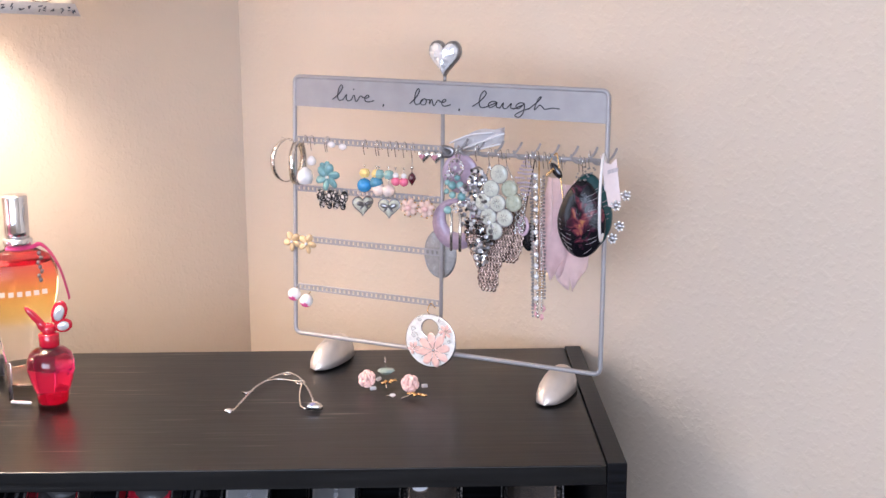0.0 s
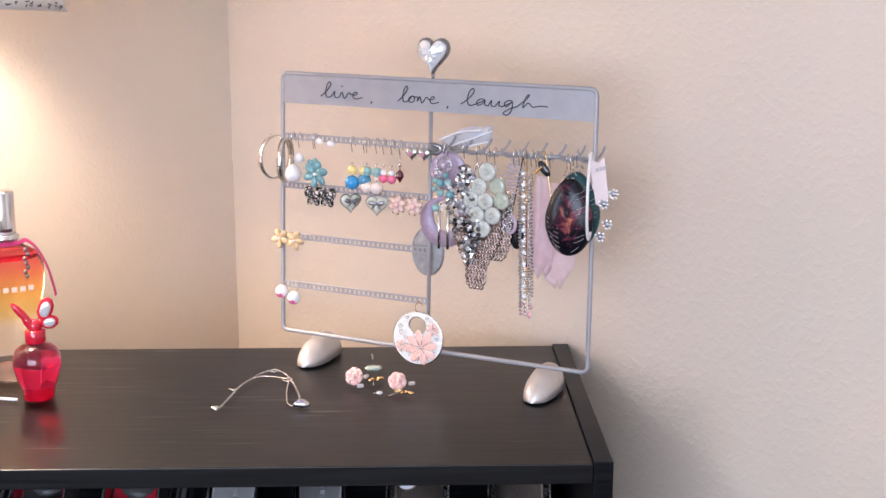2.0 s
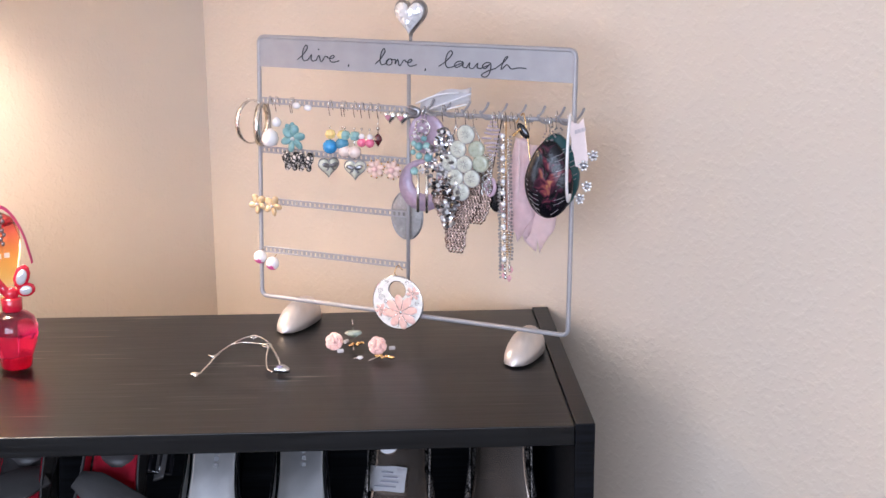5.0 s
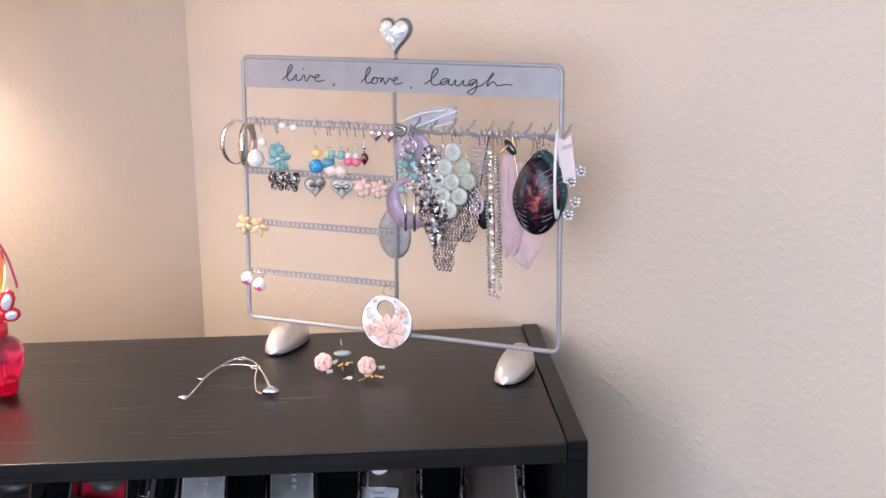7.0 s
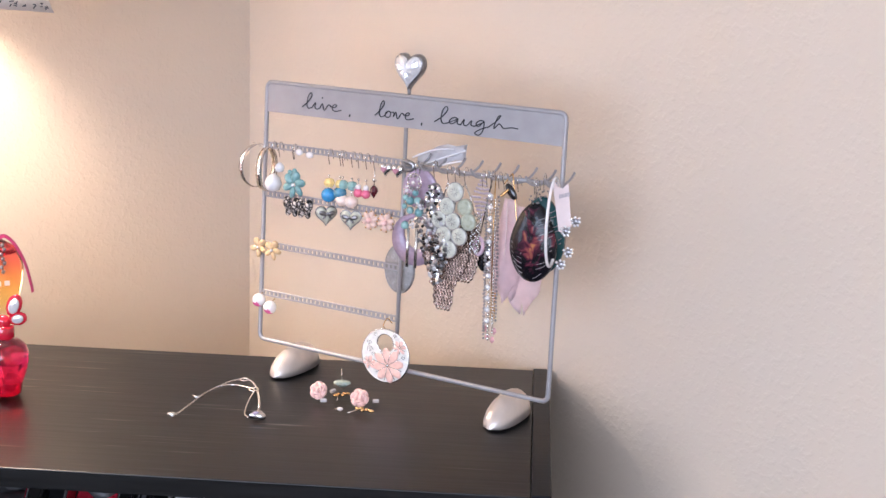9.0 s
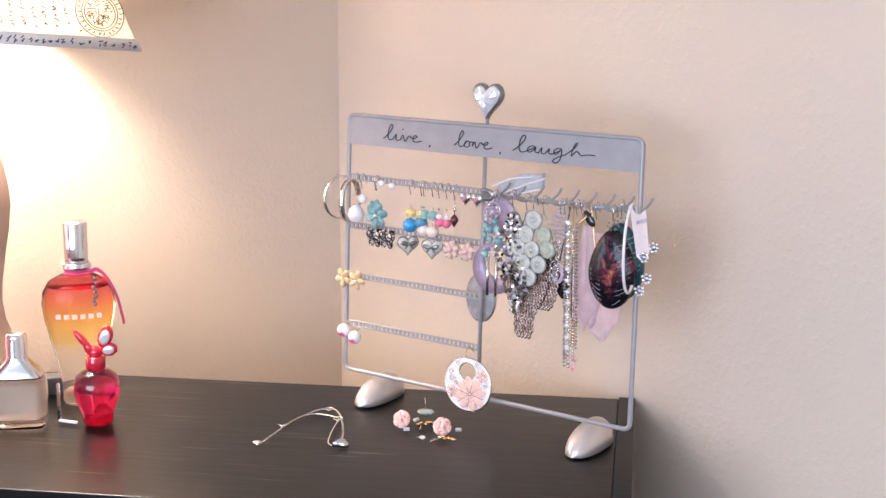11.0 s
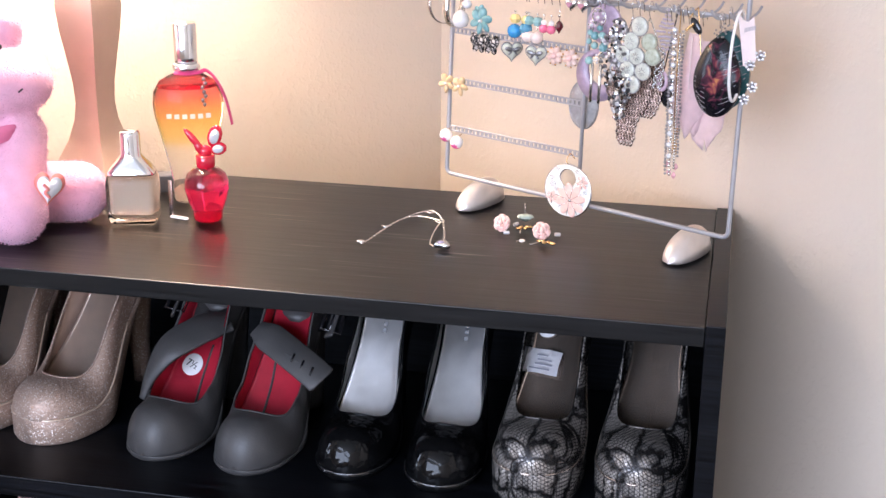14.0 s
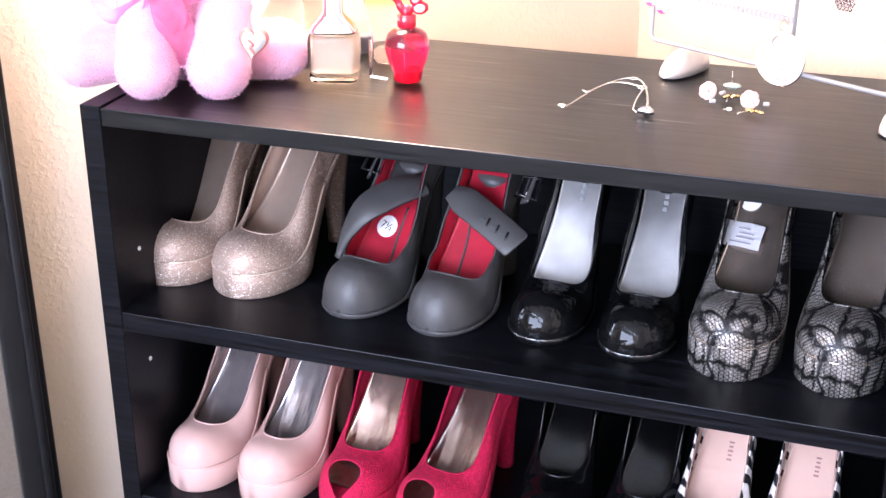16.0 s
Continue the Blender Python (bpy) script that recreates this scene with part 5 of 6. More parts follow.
# pink feather petals
def feather(x, z, wd, ht, y, turn, label, seed):
    e = hung("feather_earring", x, z, label, y=y, turn=turn, group="pink feathers")
    bm = bmesh.new()
    random.seed(seed)
    rings = []
    for i in range(22):
        t = i / 21
        w = wd * math.sin(math.pi * min(t * 0.60 + 0.10, 1)) * (1.0 if t < 0.80 else 1.0 - 0.72 * ((t - 0.80) / 0.20) ** 1.6) + 0.0006
        cx = 0.005 * math.sin(2.2 * t + seed)
        jag = 0.0016 * math.sin(t * 26 + seed) if t > 0.4 else 0.0
        rings.append([(cx + w * u + jag * u, 0.0035 * (u * u) + 0.002 * math.sin(6 * t), -ht * t + (0.006 * math.sin(u * 5 + seed) if t > 0.7 else 0)) for u in (-1, -0.66, -0.33, 0, 0.33, 0.66, 1)])
    skin(bm, rings, False)
    bmesh.ops.solidify(bm, geom=bm.faces, thickness=0.0004)
    part("feather", bm, PINKF, e)
    part("quill", tube(spline([(0.005 * math.sin(seed), -0.0008, 0), (0.005 * math.sin(1.1 + seed), -0.0002, -ht * 0.5), (0.005 * math.sin(2.0 + seed), -0.0008, -ht * 0.9)], 6), 0.0005, 5), CARD, e)
    hook_wire(e, 0.2190 - z)
    return e


feather(0.1035, 0.2010, 0.0150, 0.088, -0.006, 0, "pale pink feather earring hanging from a hook", 1)
feather(0.1170, 0.1960, 0.0145, 0.080, -0.003, 0, "pale pink feather earring hanging from a hook", 2)
feather(0.1330, 0.2000, 0.0165, 0.094, -0.001, 6, "wide pale pink feather earring behind the brown drop", 3)
e = hung("black_charm_earring", 0.1075, 0.2090, "black leaf charm earring with gold bead cap", y=-0.010)
bm = bmesh.new()
bm_ball(bm, (0, 0, 0), 1, 0.0040, 0.002, 0.0085, 2, pose(0.003, 0, -0.002, 0, -38, 0))
part("leaf", bm, BLACKRES, e)
bm = bmesh.new()
for i in range(6):
    bm_ball(bm, (-0.005 + 0.0012 * i, -0.002, -0.006 + 0.0011 * i), 0.0015, sub=1)
part("gold_beads", bm, GOLD, e)
part("ear_wire", tube(spline([(-0.004, 0, 0.004), (0.0, 0.004, 0.012), (0.004, 0.001, 0.008), (0.012, -0.002, -0.034)], 6), 0.0006, 5), GOLD, e)

# large tortoise teardrop
TORT = mat("tortoise_shell", (0.02, 0.008, 0.01), 0.20, var=0, coat=0.15)
nt, b = nodes_of(TORT)
co = nt.nodes.new("ShaderNodeTexCoord").outputs["Object"]
n1 = nt.nodes.new("ShaderNodeTexNoise")
n1.inputs["Scale"].default_value, n1.inputs["Detail"].default_value, n1.inputs["Distortion"].default_value = 75, 4, 1.2
nt.links.new(co, n1.inputs["Vector"])
rp = nt.nodes.new("ShaderNodeValToRGB")
el = rp.color_ramp.elements
el[0].position, el[0].color = 0.46, (0.006, 0.005, 0.008, 1)
el[1].position, el[1].color = 0.72, (0.42, 0.17, 0.07, 1)
for pos, c in ((0.53, (0.050, 0.010, 0.024)), (0.61, (0.20, 0.04, 0.05))):
    q = el.new(pos)
    q.color = (*c, 1)
# the glow of colour keeps to the middle of the drop, its rim is black
far = nt.nodes.new("ShaderNodeVectorMath")
far.operation = "MULTIPLY"
far.inputs[1].default_value = (1.0, 0.0, 0.55)
nt.links.new(co, far.inputs[0])
span = nt.nodes.new("ShaderNodeVectorMath")
span.operation = "LENGTH"
nt.links.new(far.outputs[0], span.inputs[0])
dim = nt.nodes.new("ShaderNodeMapRange")
dim.inputs["From Min"].default_value, dim.inputs["From Max"].default_value = 0.004, 0.019
dim.inputs["To Min"].default_value, dim.inputs["To Max"].default_value = 0.09, -0.12
nt.links.new(span.outputs["Value"], dim.inputs["Value"])
tone = nt.nodes.new("ShaderNodeMath")
nt.links.new(n1.outputs["Fac"], tone.inputs[0])
nt.links.new(dim.outputs[0], tone.inputs[1])
nt.links.new(tone.outputs[0], rp.inputs[0])
nt.links.new(rp.outputs[0], b.inputs["Base Color"])
lumps = nt.nodes.new("ShaderNodeBump")
lumps.inputs["Strength"].default_value, lumps.inputs["Distance"].default_value = 0.5, 0.003
nt.links.new(n1.outputs["Fac"], lumps.inputs["Height"])
nt.links.new(lumps.outputs[0], b.inputs["Normal"])
b.inputs["Specular IOR Level"].default_value = 0.28
PEACOCK = bead("peacock_resin", (0.008, 0.055, 0.06), 0.2, 0.4)
STREAK = mat("pale_streak", (0.30, 0.27, 0.28), 0.35, var=0.3, scale=200)
for x, z, y, turn in ((0.1350, 0.1665, -0.014, 0), (0.1415, 0.1735, -0.005, 8)):
    e = hung("teardrop_earring", x, z, "large glossy tortoiseshell teardrop earring", y=y, turn=turn, group="teardrops")
    out = []
    for i in range(44):
        a = 2 * math.pi * i / 44
        zz = math.sin(a)
        w = 0.0218 * (1 - 0.26 * max(zz, -0.3) * (1 if zz > 0 else 0.4)) * math.cos(a)
        out.append((w, 0.0340 * zz))
    body = part("drop", slab(out, -0.0035, 0.0010, bulge=0.0045), TORT if y < -0.01 else PEACOCK, e)
    for i in range(14):
        bm = bmesh.new()
        z2 = 0.026 - 0.0042 * i
        hw = 0.0195 * math.sqrt(max(1 - (z2 / 0.034) ** 2, 0.05))
        if i % 3:
            bm_tube(bm, spline([(hw * 0.45, -0.0075, z2 - 0.001), (hw * 0.75, -0.0062, z2 + 0.001), (hw * 1.02, -0.0042, z2 + 0.004)], 4), 0.00028, 4)
        if i > 6:
            bm_tube(bm, spline([(-hw * 1.02, -0.0042, z2 + 0.003), (-hw * 0.75, -0.0062, z2), (-hw * 0.4, -0.0075, z2 - 0.002)], 4), 0.00028, 4)
        if bm.verts:
            part("streak", bm, STREAK, body, "fine pale streak")
        else:
            bm.free()
    hook_wire(e, 0.0500)
    bm = bmesh.new()
    for i in range(10):
        bm_ball(bm, (-0.005 + 0.0012 * i, -0.003, 0.0365 + 0.003 * math.sin(i * 1.7)), 0.0010, sub=1)
    part("cap_beads", bm, DARKSILVER, body, "small dark silver cap beads")
# white hoop seen edge-on, and the pink card with crystal studs
e = hung("white_hoop_earring", 0.1515, 0.1855, "large thin white hoop earring", y=-0.026, turn=104)
part("hoop", tube(ring_pts((0, 0, 0), 0.0230, 0.0372, 48), 0.0013, 8, True), PEARL, e)
e = hung("stud_card", 0.1575, 0.2040, "pale pink earring card with four crystal studs", y=-0.022, turn=10, cat="earring card")
CARD_OUT = [(-0.0085, 0.0185), (-0.0030, 0.0120), (0.0010, 0.0110), (0.0055, 0.0160), (0.0105, -0.0200), (0.0030, -0.0260), (0.0000, -0.0250)]
bm = bmesh.new()
skin(bm, [[(x, y, z) for x, z in CARD_OUT] for y in (0.0, 0.0007)])
card = part("card", bm, CARD, e, smooth=False)
bm = bmesh.new()
for i in range(8):
    bm_box(bm, (-0.0010 + 0.0012 * i, -0.0003, 0.0042 + 0.0004 * i), (0.0007, 0.0003, 0.0034))
part("print_bars", bm, mat("grey_print", (0.45, 0.40, 0.42), 0.6, var=0), card, "grey lettering bars", False)
for x, z in ((0.0075, -0.0235), (0.0155, -0.0145), (0.0052, -0.0520), (0.0110, -0.0410)):
    s = part("crystal_stud", ball((x, -0.004, z), 0.0032, 1, 0.6, 1), DARKSILVER, e, "crystal flower stud")
    bm = bmesh.new()
    for k in range(7):
        a = k * 2 * math.pi / 7
        bm_ball(bm, (x + (0.0030 + 0.0012 * (k % 2)) * math.cos(a), -0.0050, z + 0.0036 * math.sin(a)), 0.0014, sub=1)
    part("crystal", bm, GEM, s)
    part("post", tube([(x, 0, z), (x, 0.006, z)], 0.0005, 5), GOLD, s)

# ---- jewellery lying on the top board ----
br = thing("bracelet", pose(0, 0, H + 0.0008), "thin silver chain bracelet with a heart charm", "bracelet")
LINE = [(0.415, 0.131), (0.419, 0.129), (0.425, 0.158), (0.431, 0.190), (0.440, 0.214), (0.449, 0.231), (0.460, 0.238), (0.471, 0.224), (0.481, 0.193), (0.488, 0.162), (0.490, 0.142)]
pts = spline([(x, y, 0.0) for x, y in LINE], 9)
bm = bmesh.new()
for i, p in enumerate(pts):
    d = (pts[min(i + 1, len(pts) - 1)] - pts[max(i - 1, 0)]).normalized()
    s = d.cross(Vector((0, 0, 1)))
    if i % 2:
        s = (s + Vector((0, 0, 0.9))).normalized()
    u = d
    skin(bm, [[p + Vector((0, 0, 0.0009)) + u * ((0.0017 + q) * math.cos(a)) + s * ((0.0010 + q) * math.sin(a)) + d.cross(s) * w for q, w in ((0.0004, 0), (0, 0.0004), (-0.0004, 0), (0, -0.0004))] for a in [2 * math.pi * k / 8 for k in range(9)]], True, False)
part("chain", bm, SILVER, br)
pts = spline([(x, y, 0.001) for x, y in ((0.442, 0.214), (0.450, 0.219), (0.462, 0.216), (0.474, 0.208), (0.475, 0.188), (0.476, 0.166), (0.479, 0.142), (0.484, 0.134))], 8)
part("second_strand", tube(pts, 0.0008, 6), SILVER, br)
for x, y, r in ((0.4590, 0.236, 0.0036), (0.4735, 0.2090, 0.0042)):
    part("jump_ring", tube([(x + r * math.cos(a), y + r * 1.2 * math.sin(a), 0.0009) for a in [2 * math.pi * k / 16 for k in range(16)]], 0.0007, 6, True), SILVER, br)
bm = bmesh.new()
skin(bm, [[(x * k, z * k - 0.006 * k, y) for x, z in heart_line(0.014, 0.014)] for k, y in ((1, 0.0), (1.0, 0.0030), (0.82, 0.0046))])
ch = part("heart_charm", bm, SILVER, br)
ch.matrix_local = pose(0.490, 0.137, 0.0, 0, 0, -60)
part("charm_stone", ball((0, 0.0, 0.0042), 0.0034, 1, 1, 0.5), bead("violet_stone", (0.30, 0.27, 0.42), 0.1, 0.8), ch)
part("clasp", ball((0.4165, 0.1300, 0.0018), 0.0034, 1.3, 0.9, 0.5), SILVER, br)
part("tag_charm", tube([(0.4225, 0.182, 0.001), (0.4265, 0.179, 0.001), (0.4315, 0.184, 0.001)], 0.0012, 6), SILVER, br)


def rose_stud(x, y, turn):
    e = thing("rose_stud", pose(x, y, H + 0.0088, 62, 0, turn), "coral pink resin rose stud earring", "earring", "rose studs")
    for ring_i, (n, r, s) in enumerate(((1, 0.0, 0.0040), (3, 0.0028, 0.0040), (5, 0.0050, 0.0042), (6, 0.0066, 0.0040))):
        for k in range(n):
            a = 2 * math.pi * k / max(n, 1) + ring_i * 0.6
            bm = bmesh.new()
            bm_ball(bm, (0, 0, 0), 1, s, s * 0.42, s * 0.85, 2, pose(r * math.cos(a), r * math.sin(a), 0.0026 - 0.0012 * ring_i, 0, 0, math.degrees(a) + 90) @ pose(0, 0, 0, 24, 0, 0))
            part("petal", bm, ROSE, e)
    part("post", tube([(0, 0, -0.003), (0, 0, -0.012)], 0.0005, 5), GOLD, e)
    return e


rose_stud(0.5365, 0.196, -20)
rose_stud(0.5765, 0.181, 8)
e = thing("gem_stud", pose(0.5535, 0.232, H + 0.004), "pale green gem stud lying on its face", "earring")
part("stone", lathe([(0, -0.004), (0.0045, -0.002), (0.0085, 0.0005), (0.0070, 0.0026), (0, 0.0032)], 8, 1, 0.7), bead("pale_green_gem", (0.34, 0.42, 0.38), 0.12, 0.6), e, smooth=False)
part("post", tube([(0, 0, 0.003), (-0.001, 0.001, 0.0145)], 0.0004, 5), SILVER, e)
for x, y, turn, n in ((0.5580, 0.207, 30, 5), (0.5830, 0.168, -20, 6)):
    e = thing("gold_cluster", pose(x, y, H + 0.0022, 0, 0, turn), "small gold leaf cluster earring", "earring", "gold clusters")
    for k in range(n):
        bm = bmesh.new()
        bm_ball(bm, (0, 0, 0), 1, 0.0030, 0.0018, 0.0016, 1, pose(-0.0075 + 0.003 * k, 0.0016 * math.sin(k * 2.2), 0.0005 * (k % 2), 0, 0, 40 * k))
        part("leaf", bm, GOLD, e)
    part("pin", tube([(-0.005, 0, 0), (-0.011, -0.012, -0.0008)], 0.0005, 5), SILVER, e)
for x, y, turn in ((0.5395, 0.188, 15), (0.5870, 0.194, 10), (0.5455, 0.214, 60)):
    e = part("plastic_stopper", lathe([(0, 0), (0.0017, 0), (0.0019, 0.0005), (0.0019, 0.0050), (0.0016, 0.0056), (0, 0.0056)], 10), mat("clear_plastic", (0.78, 0.76, 0.78), 0.2, var=0.05, scale=200, trans=0.4), None)
    e.matrix_world = pose(x, y, H + 0.0019, 90, 0, turn + 90)
    tagged(e, "tiny clear plastic stopper lying loose", "stopper", "plastic stoppers")
e = thing("crystal_stud", pose(0.5605, 0.167, H + 0.0022), "tiny crystal stud lying loose", "earring")
part("stone", lathe([(0, -0.0022), (0.0030, 0.0), (0.0022, 0.0014), (0, 0.0016)], 8), GEM, e, smooth=False)
part("post", tube([(0, 0, 0), (-0.006, 0.002, -0.0012)], 0.0005, 5), SILVER, e)

# ---- shoes ----
def shoe_form(L, w, p, h, vamp, toe_h, side_h, heel_h, peep=False, wide=0.22, gape=0.70):
    """Half-width, footbed height, crown height and topline angle along a shoe, s from toe 0 to heel 1."""
    def wid(s):
        if s < 0.34:
            t = (0.34 - s) / 0.34
            return w * max(1 - t ** 2.9, 0.0) ** 0.5
        if s < 0.66:
            return w * (1 - 0.29 * smooth((s - 0.34) / 0.32))
        if s < 0.86:
            return w * (0.71 + 0.03 * smooth((s - 0.66) / 0.20))
        t = (s - 0.86) / 0.14
        return w * 0.74 * max(1 - t ** 2.4, 0.0) ** 0.5

    def bed(s):
        return p + (h - p) * smooth((s - 0.27) / 0.60)

    def top_angle(s):
        if peep and s < 0.13:
            return math.pi / 2 - 0.62 * math.sqrt(max(1 - ((s - 0.045) / 0.085) ** 2, 0.0))
        if s <= vamp:
            return math.pi / 2
        o = min((s - vamp) / wide, 1.0)
        half = min(0.95 * wid(s), gape * w) * math.sin(o * math.pi / 2) ** 0.40
        return math.acos(min(half / max(wid(s), 1e-5), 0.97) ** 1.25)

    throat = bed(vamp) + toe_h

    def crown(s):
        c = toe_h * max(1 - (1 - min(s / 0.16, 1)) ** 2.3, 0.0) ** 0.5
        if s > vamp:
            side = bed(s) + side_h + (heel_h - side_h) * smooth((s - 0.6) / 0.35)
            k = smooth((s - vamp) / 0.30)
            top = max(throat + (side - throat) * k, throat + 0.020 * (s - vamp))
            c = toe_h + ((top - bed(s)) / math.sin(top_angle(s)) - toe_h) * smooth((s - vamp) / 0.22)
        return c
    return wid, bed, crown, top_angle


def shoe_shell(form, L, lo, hi, n, shrink=0.0, lift=0.0, drop=0.0):
    """The upper as two strips that meet over the toe and at the heel."""
    wid, bed, crown, top_angle = form
    bm = bmesh.new()
    K = 15
    for sign in (-1, 1):
        rings = []
        for i in range(n + 1):
            s = lo + (hi - lo) * (i / n) ** 1.5
            a1 = top_angle(s)
            ww, cc = max(wid(s) - shrink, 0.0), max(crown(s) - drop, 0.0)
            ring = []
            for k in range(K):
                a = a1 * k / (K - 1)
                ring.append((sign * ww * max(math.cos(a), 0.0) ** 0.80, s * L, bed(s) + lift + cc * math.sin(a)))
            rings.append(ring)
        skin(bm, rings, False)
    bmesh.ops.remove_doubles(bm, verts=bm.verts, dist=2e-5)
    return bm


def shoe(m, label, upper, lining, insole, sole, heel, group, L=0.195, w=0.040, p=0.028, h=0.125, vamp=0.27, toe_h=0.045, side_h=0.034, heel_h=0.052, heel_r=0.009, welt=None, welt_to=0.62, peep=False, wide=0.22, gape=0.70):
    t = thing("shoe", m, label, "shoe", group)
    form = shoe_form(L, w, p, h, vamp, toe_h, side_h, heel_h, peep, wide, gape)
    wid, bed, crown, top_angle = form
    bm = shoe_shell(form, L, 0.0, 1.0, 110)
    bmesh.ops.recalc_face_normals(bm, faces=bm.faces)
    bmesh.ops.solidify(bm, geom=bm.faces, thickness=0.0012)
    part("upper", bm, upper, t)
    bm = shoe_shell(form, L, max(vamp - 0.08, 0.02), 0.995, 60, 0.0024, 0.002, 0.0035)
    part("lining", bm, lining, t, "inside lining")
    # insole
    bm = bmesh.new()
    rings = []
    for i in range(31):
        s = max(vamp - 0.14, 0.05) + (0.985 - max(vamp - 0.14, 0.05)) * i / 30
        ww = max(wid(s) - 0.0060, 0.0004)
        rings.append([(ww * u, s * L, bed(s) + 0.0044 + 0.0030 * u * u + 0.0022 * u ** 4) for u in (-1, -0.9, -0.75, -0.5, -0.25, 0, 0.25, 0.5, 0.75, 0.9, 1)])
    skin(bm, rings, False)
    bmesh.ops.solidify(bm, geom=bm.faces, thickness=0.002)
    ins = part("insole", bm, insole, t, "smooth insole")
    # platform or thin sole
    bm = bmesh.new()
    rings = []
    for i in range(41):
        s = (i / 40) ** 1.5
        top = bed(s)
        low = max(0.0, (h - 0.006) * smooth((s - 0.34) / 0.53)) if s > 0.34 else 0.0
        low = min(low, top - 0.003)
        ww = max(wid(s) + (0.0012 if 0.001 < s < 0.45 else 0.0), 0.0)
        rnd = min(0.0025 if s < 0.4 else 0.0008, ww * 0.5)
        rings.append([(-ww + rnd, s * L, low), (-ww, s * L, low + rnd), (-ww, s * L, top - 0.0006), (-ww + rnd * 0.6, s * L, top + 0.0004), (ww - rnd * 0.6, s * L, top + 0.0004), (ww, s * L, top - 0.0006), (ww, s * L, low + rnd), (ww - rnd, s * L, low)])
    skin(bm, rings)
    bmesh.ops.remove_doubles(bm, verts=bm.verts, dist=1e-5)
    part("platform" if p > 0.012 else "sole", bm, sole, t)
    # heel
    bm = bmesh.new()
    rings = []
    for k in range(12):
        q = k / 11
        z = h - 0.005 - (h - 0.005) * q
        e = (1 - q) ** 2.2
        rx, ry = heel_r + (w * 0.60 - heel_r) * e, heel_r * 1.1 + (0.026 - heel_r) * e
        cy = L - 0.004 - ry - 0.006 * math.sin(q * math.pi / 2)
        rings.append([(rx * math.cos(a), cy + ry * math.sin(a), z) for a in [2 * math.pi * c / 14 for c in range(14)]])
    skin(bm, rings)
    part("heel", bm, heel, t)
    if welt is not None:
        pts = []
        for i in range(41):
            s = welt_to * abs(i - 20) / 20
            pts.append(((1 if i > 20 else -1) * (wid(s) + 0.0006), s * L, bed(s) + 0.0004))
        part("welt", tube(pts, 0.0011 if welt_to > 0.4 else 0.0006, 6), welt, t, "raised seam round the toe")
    # topline piping
    pts = []
    for sign in (-1, 1):
        side = []
        for i in range(34):
            s = vamp + (0.99 - vamp) * (i / 33) ** 1.6
            a = top_angle(s)
            side.append((sign * wid(s) * math.cos(a) ** 0.80 if a < 1.57 else 0.0, s * L, bed(s) + crown(s) * math.sin(a)))
        pts = (side[::-1] if sign < 0 else side[1:]) if not pts else pts + side[1:]
    part("topline", tube(pts, 0.0010, 6), upper, t, "folded edge of the opening")
    return t, form, ins


def pair(places, build):
    """The pair is one shoe and its copy."""
    first = build(places[0])
    copy_thing(first[0], places[1])
    return first


GLITTER = glitter_mat("champagne_glitter", (0.42, 0.295, 0.235), 1250, 1.0)
GOLDLEATHER = foil_mat("gold_leather", (0.82, 0.66, 0.54), 0.30, 0.55, 0.2)
PINKGOLD = foil_mat("pink_gold_lining", (0.80, 0.62, 0.53), 0.25, 0.55, 0.25)
GREYL = mat("grey_leather", (0.060, 0.057, 0.057), 0.42, var=0.10, scale=30, bump=0.12, bump_scale=420)
GREYL2 = mat("grey_strap", (0.064, 0.061, 0.061), 0.46, var=0.12, scale=30, bump=0.12, bump_scale=420)
REDL = mat("red_lining", (0.68, 0.03, 0.065), 0.36, var=0.10, scale=40, bump=0.08, bump_scale=300)
CROC = scale_mat("black_croc_patent", (0.003, 0.003, 0.0035), (0.0048, 0.0048, 0.0052), 85, 20, 0.10, 0.0, -0.5, -0.4, 0.16)
nodes_of(CROC)[1].inputs["Specular IOR Level"].default_value = 0.3
SILVERL = foil_mat("silver_insole", (0.76, 0.75, 0.75), 0.32, 0.75, 0.15)
SNAKE = snake_mat()
BRONZE = foil_mat("bronze_insole", (0.60, 0.50, 0.43), 0.20, 0.85, 0.3)
BLACKL = mat("black_patent", (0.004, 0.004, 0.0045), 0.14, var=0.1, scale=30, coat=0.3)
NUDE = mat("nude_patent", (0.62, 0.39, 0.35), 0.17, var=0.03, scale=30, coat=0.5)
PEARLGREY = foil_mat("pearl_grey_lining", (0.72, 0.67, 0.67), 0.17, 0.85, 0.4)
FUCHSIA = mat("fuchsia_felt", (0.52, 0.006, 0.055), 0.9, var=0.25, scale=260, bump=0.9, bump_scale=700)
WINE = mat("wine_patent", (0.30, 0.02, 0.05), 0.15, var=0.2, scale=40)
ROSEGOLD = foil_mat("rose_gold_insole", (0.78, 0.60, 0.52), 0.16, 0.9, 0.4)
ZEBRA = zebra_mat()
NUDEIN = mat("nude_insole", (0.72, 0.50, 0.42), 0.4, var=0.05, scale=30)
S1, S2L = LEVELS[0], LEVELS[1]

pair((pose(0.015, 0.067, S1, 0, 0, -10), pose(0.097, 0.065, S1, 0, 0, -15)), lambda m: shoe(m, "champagne glitter platform pump on the shelf", GLITTER, PINKGOLD, GOLDLEATHER, GLITTER, GLITTER, "glitter pumps", welt=GOLDLEATHER, w=0.0425, p=0.026, h=0.128, vamp=0.20, toe_h=0.031, side_h=0.044, heel_h=0.062))

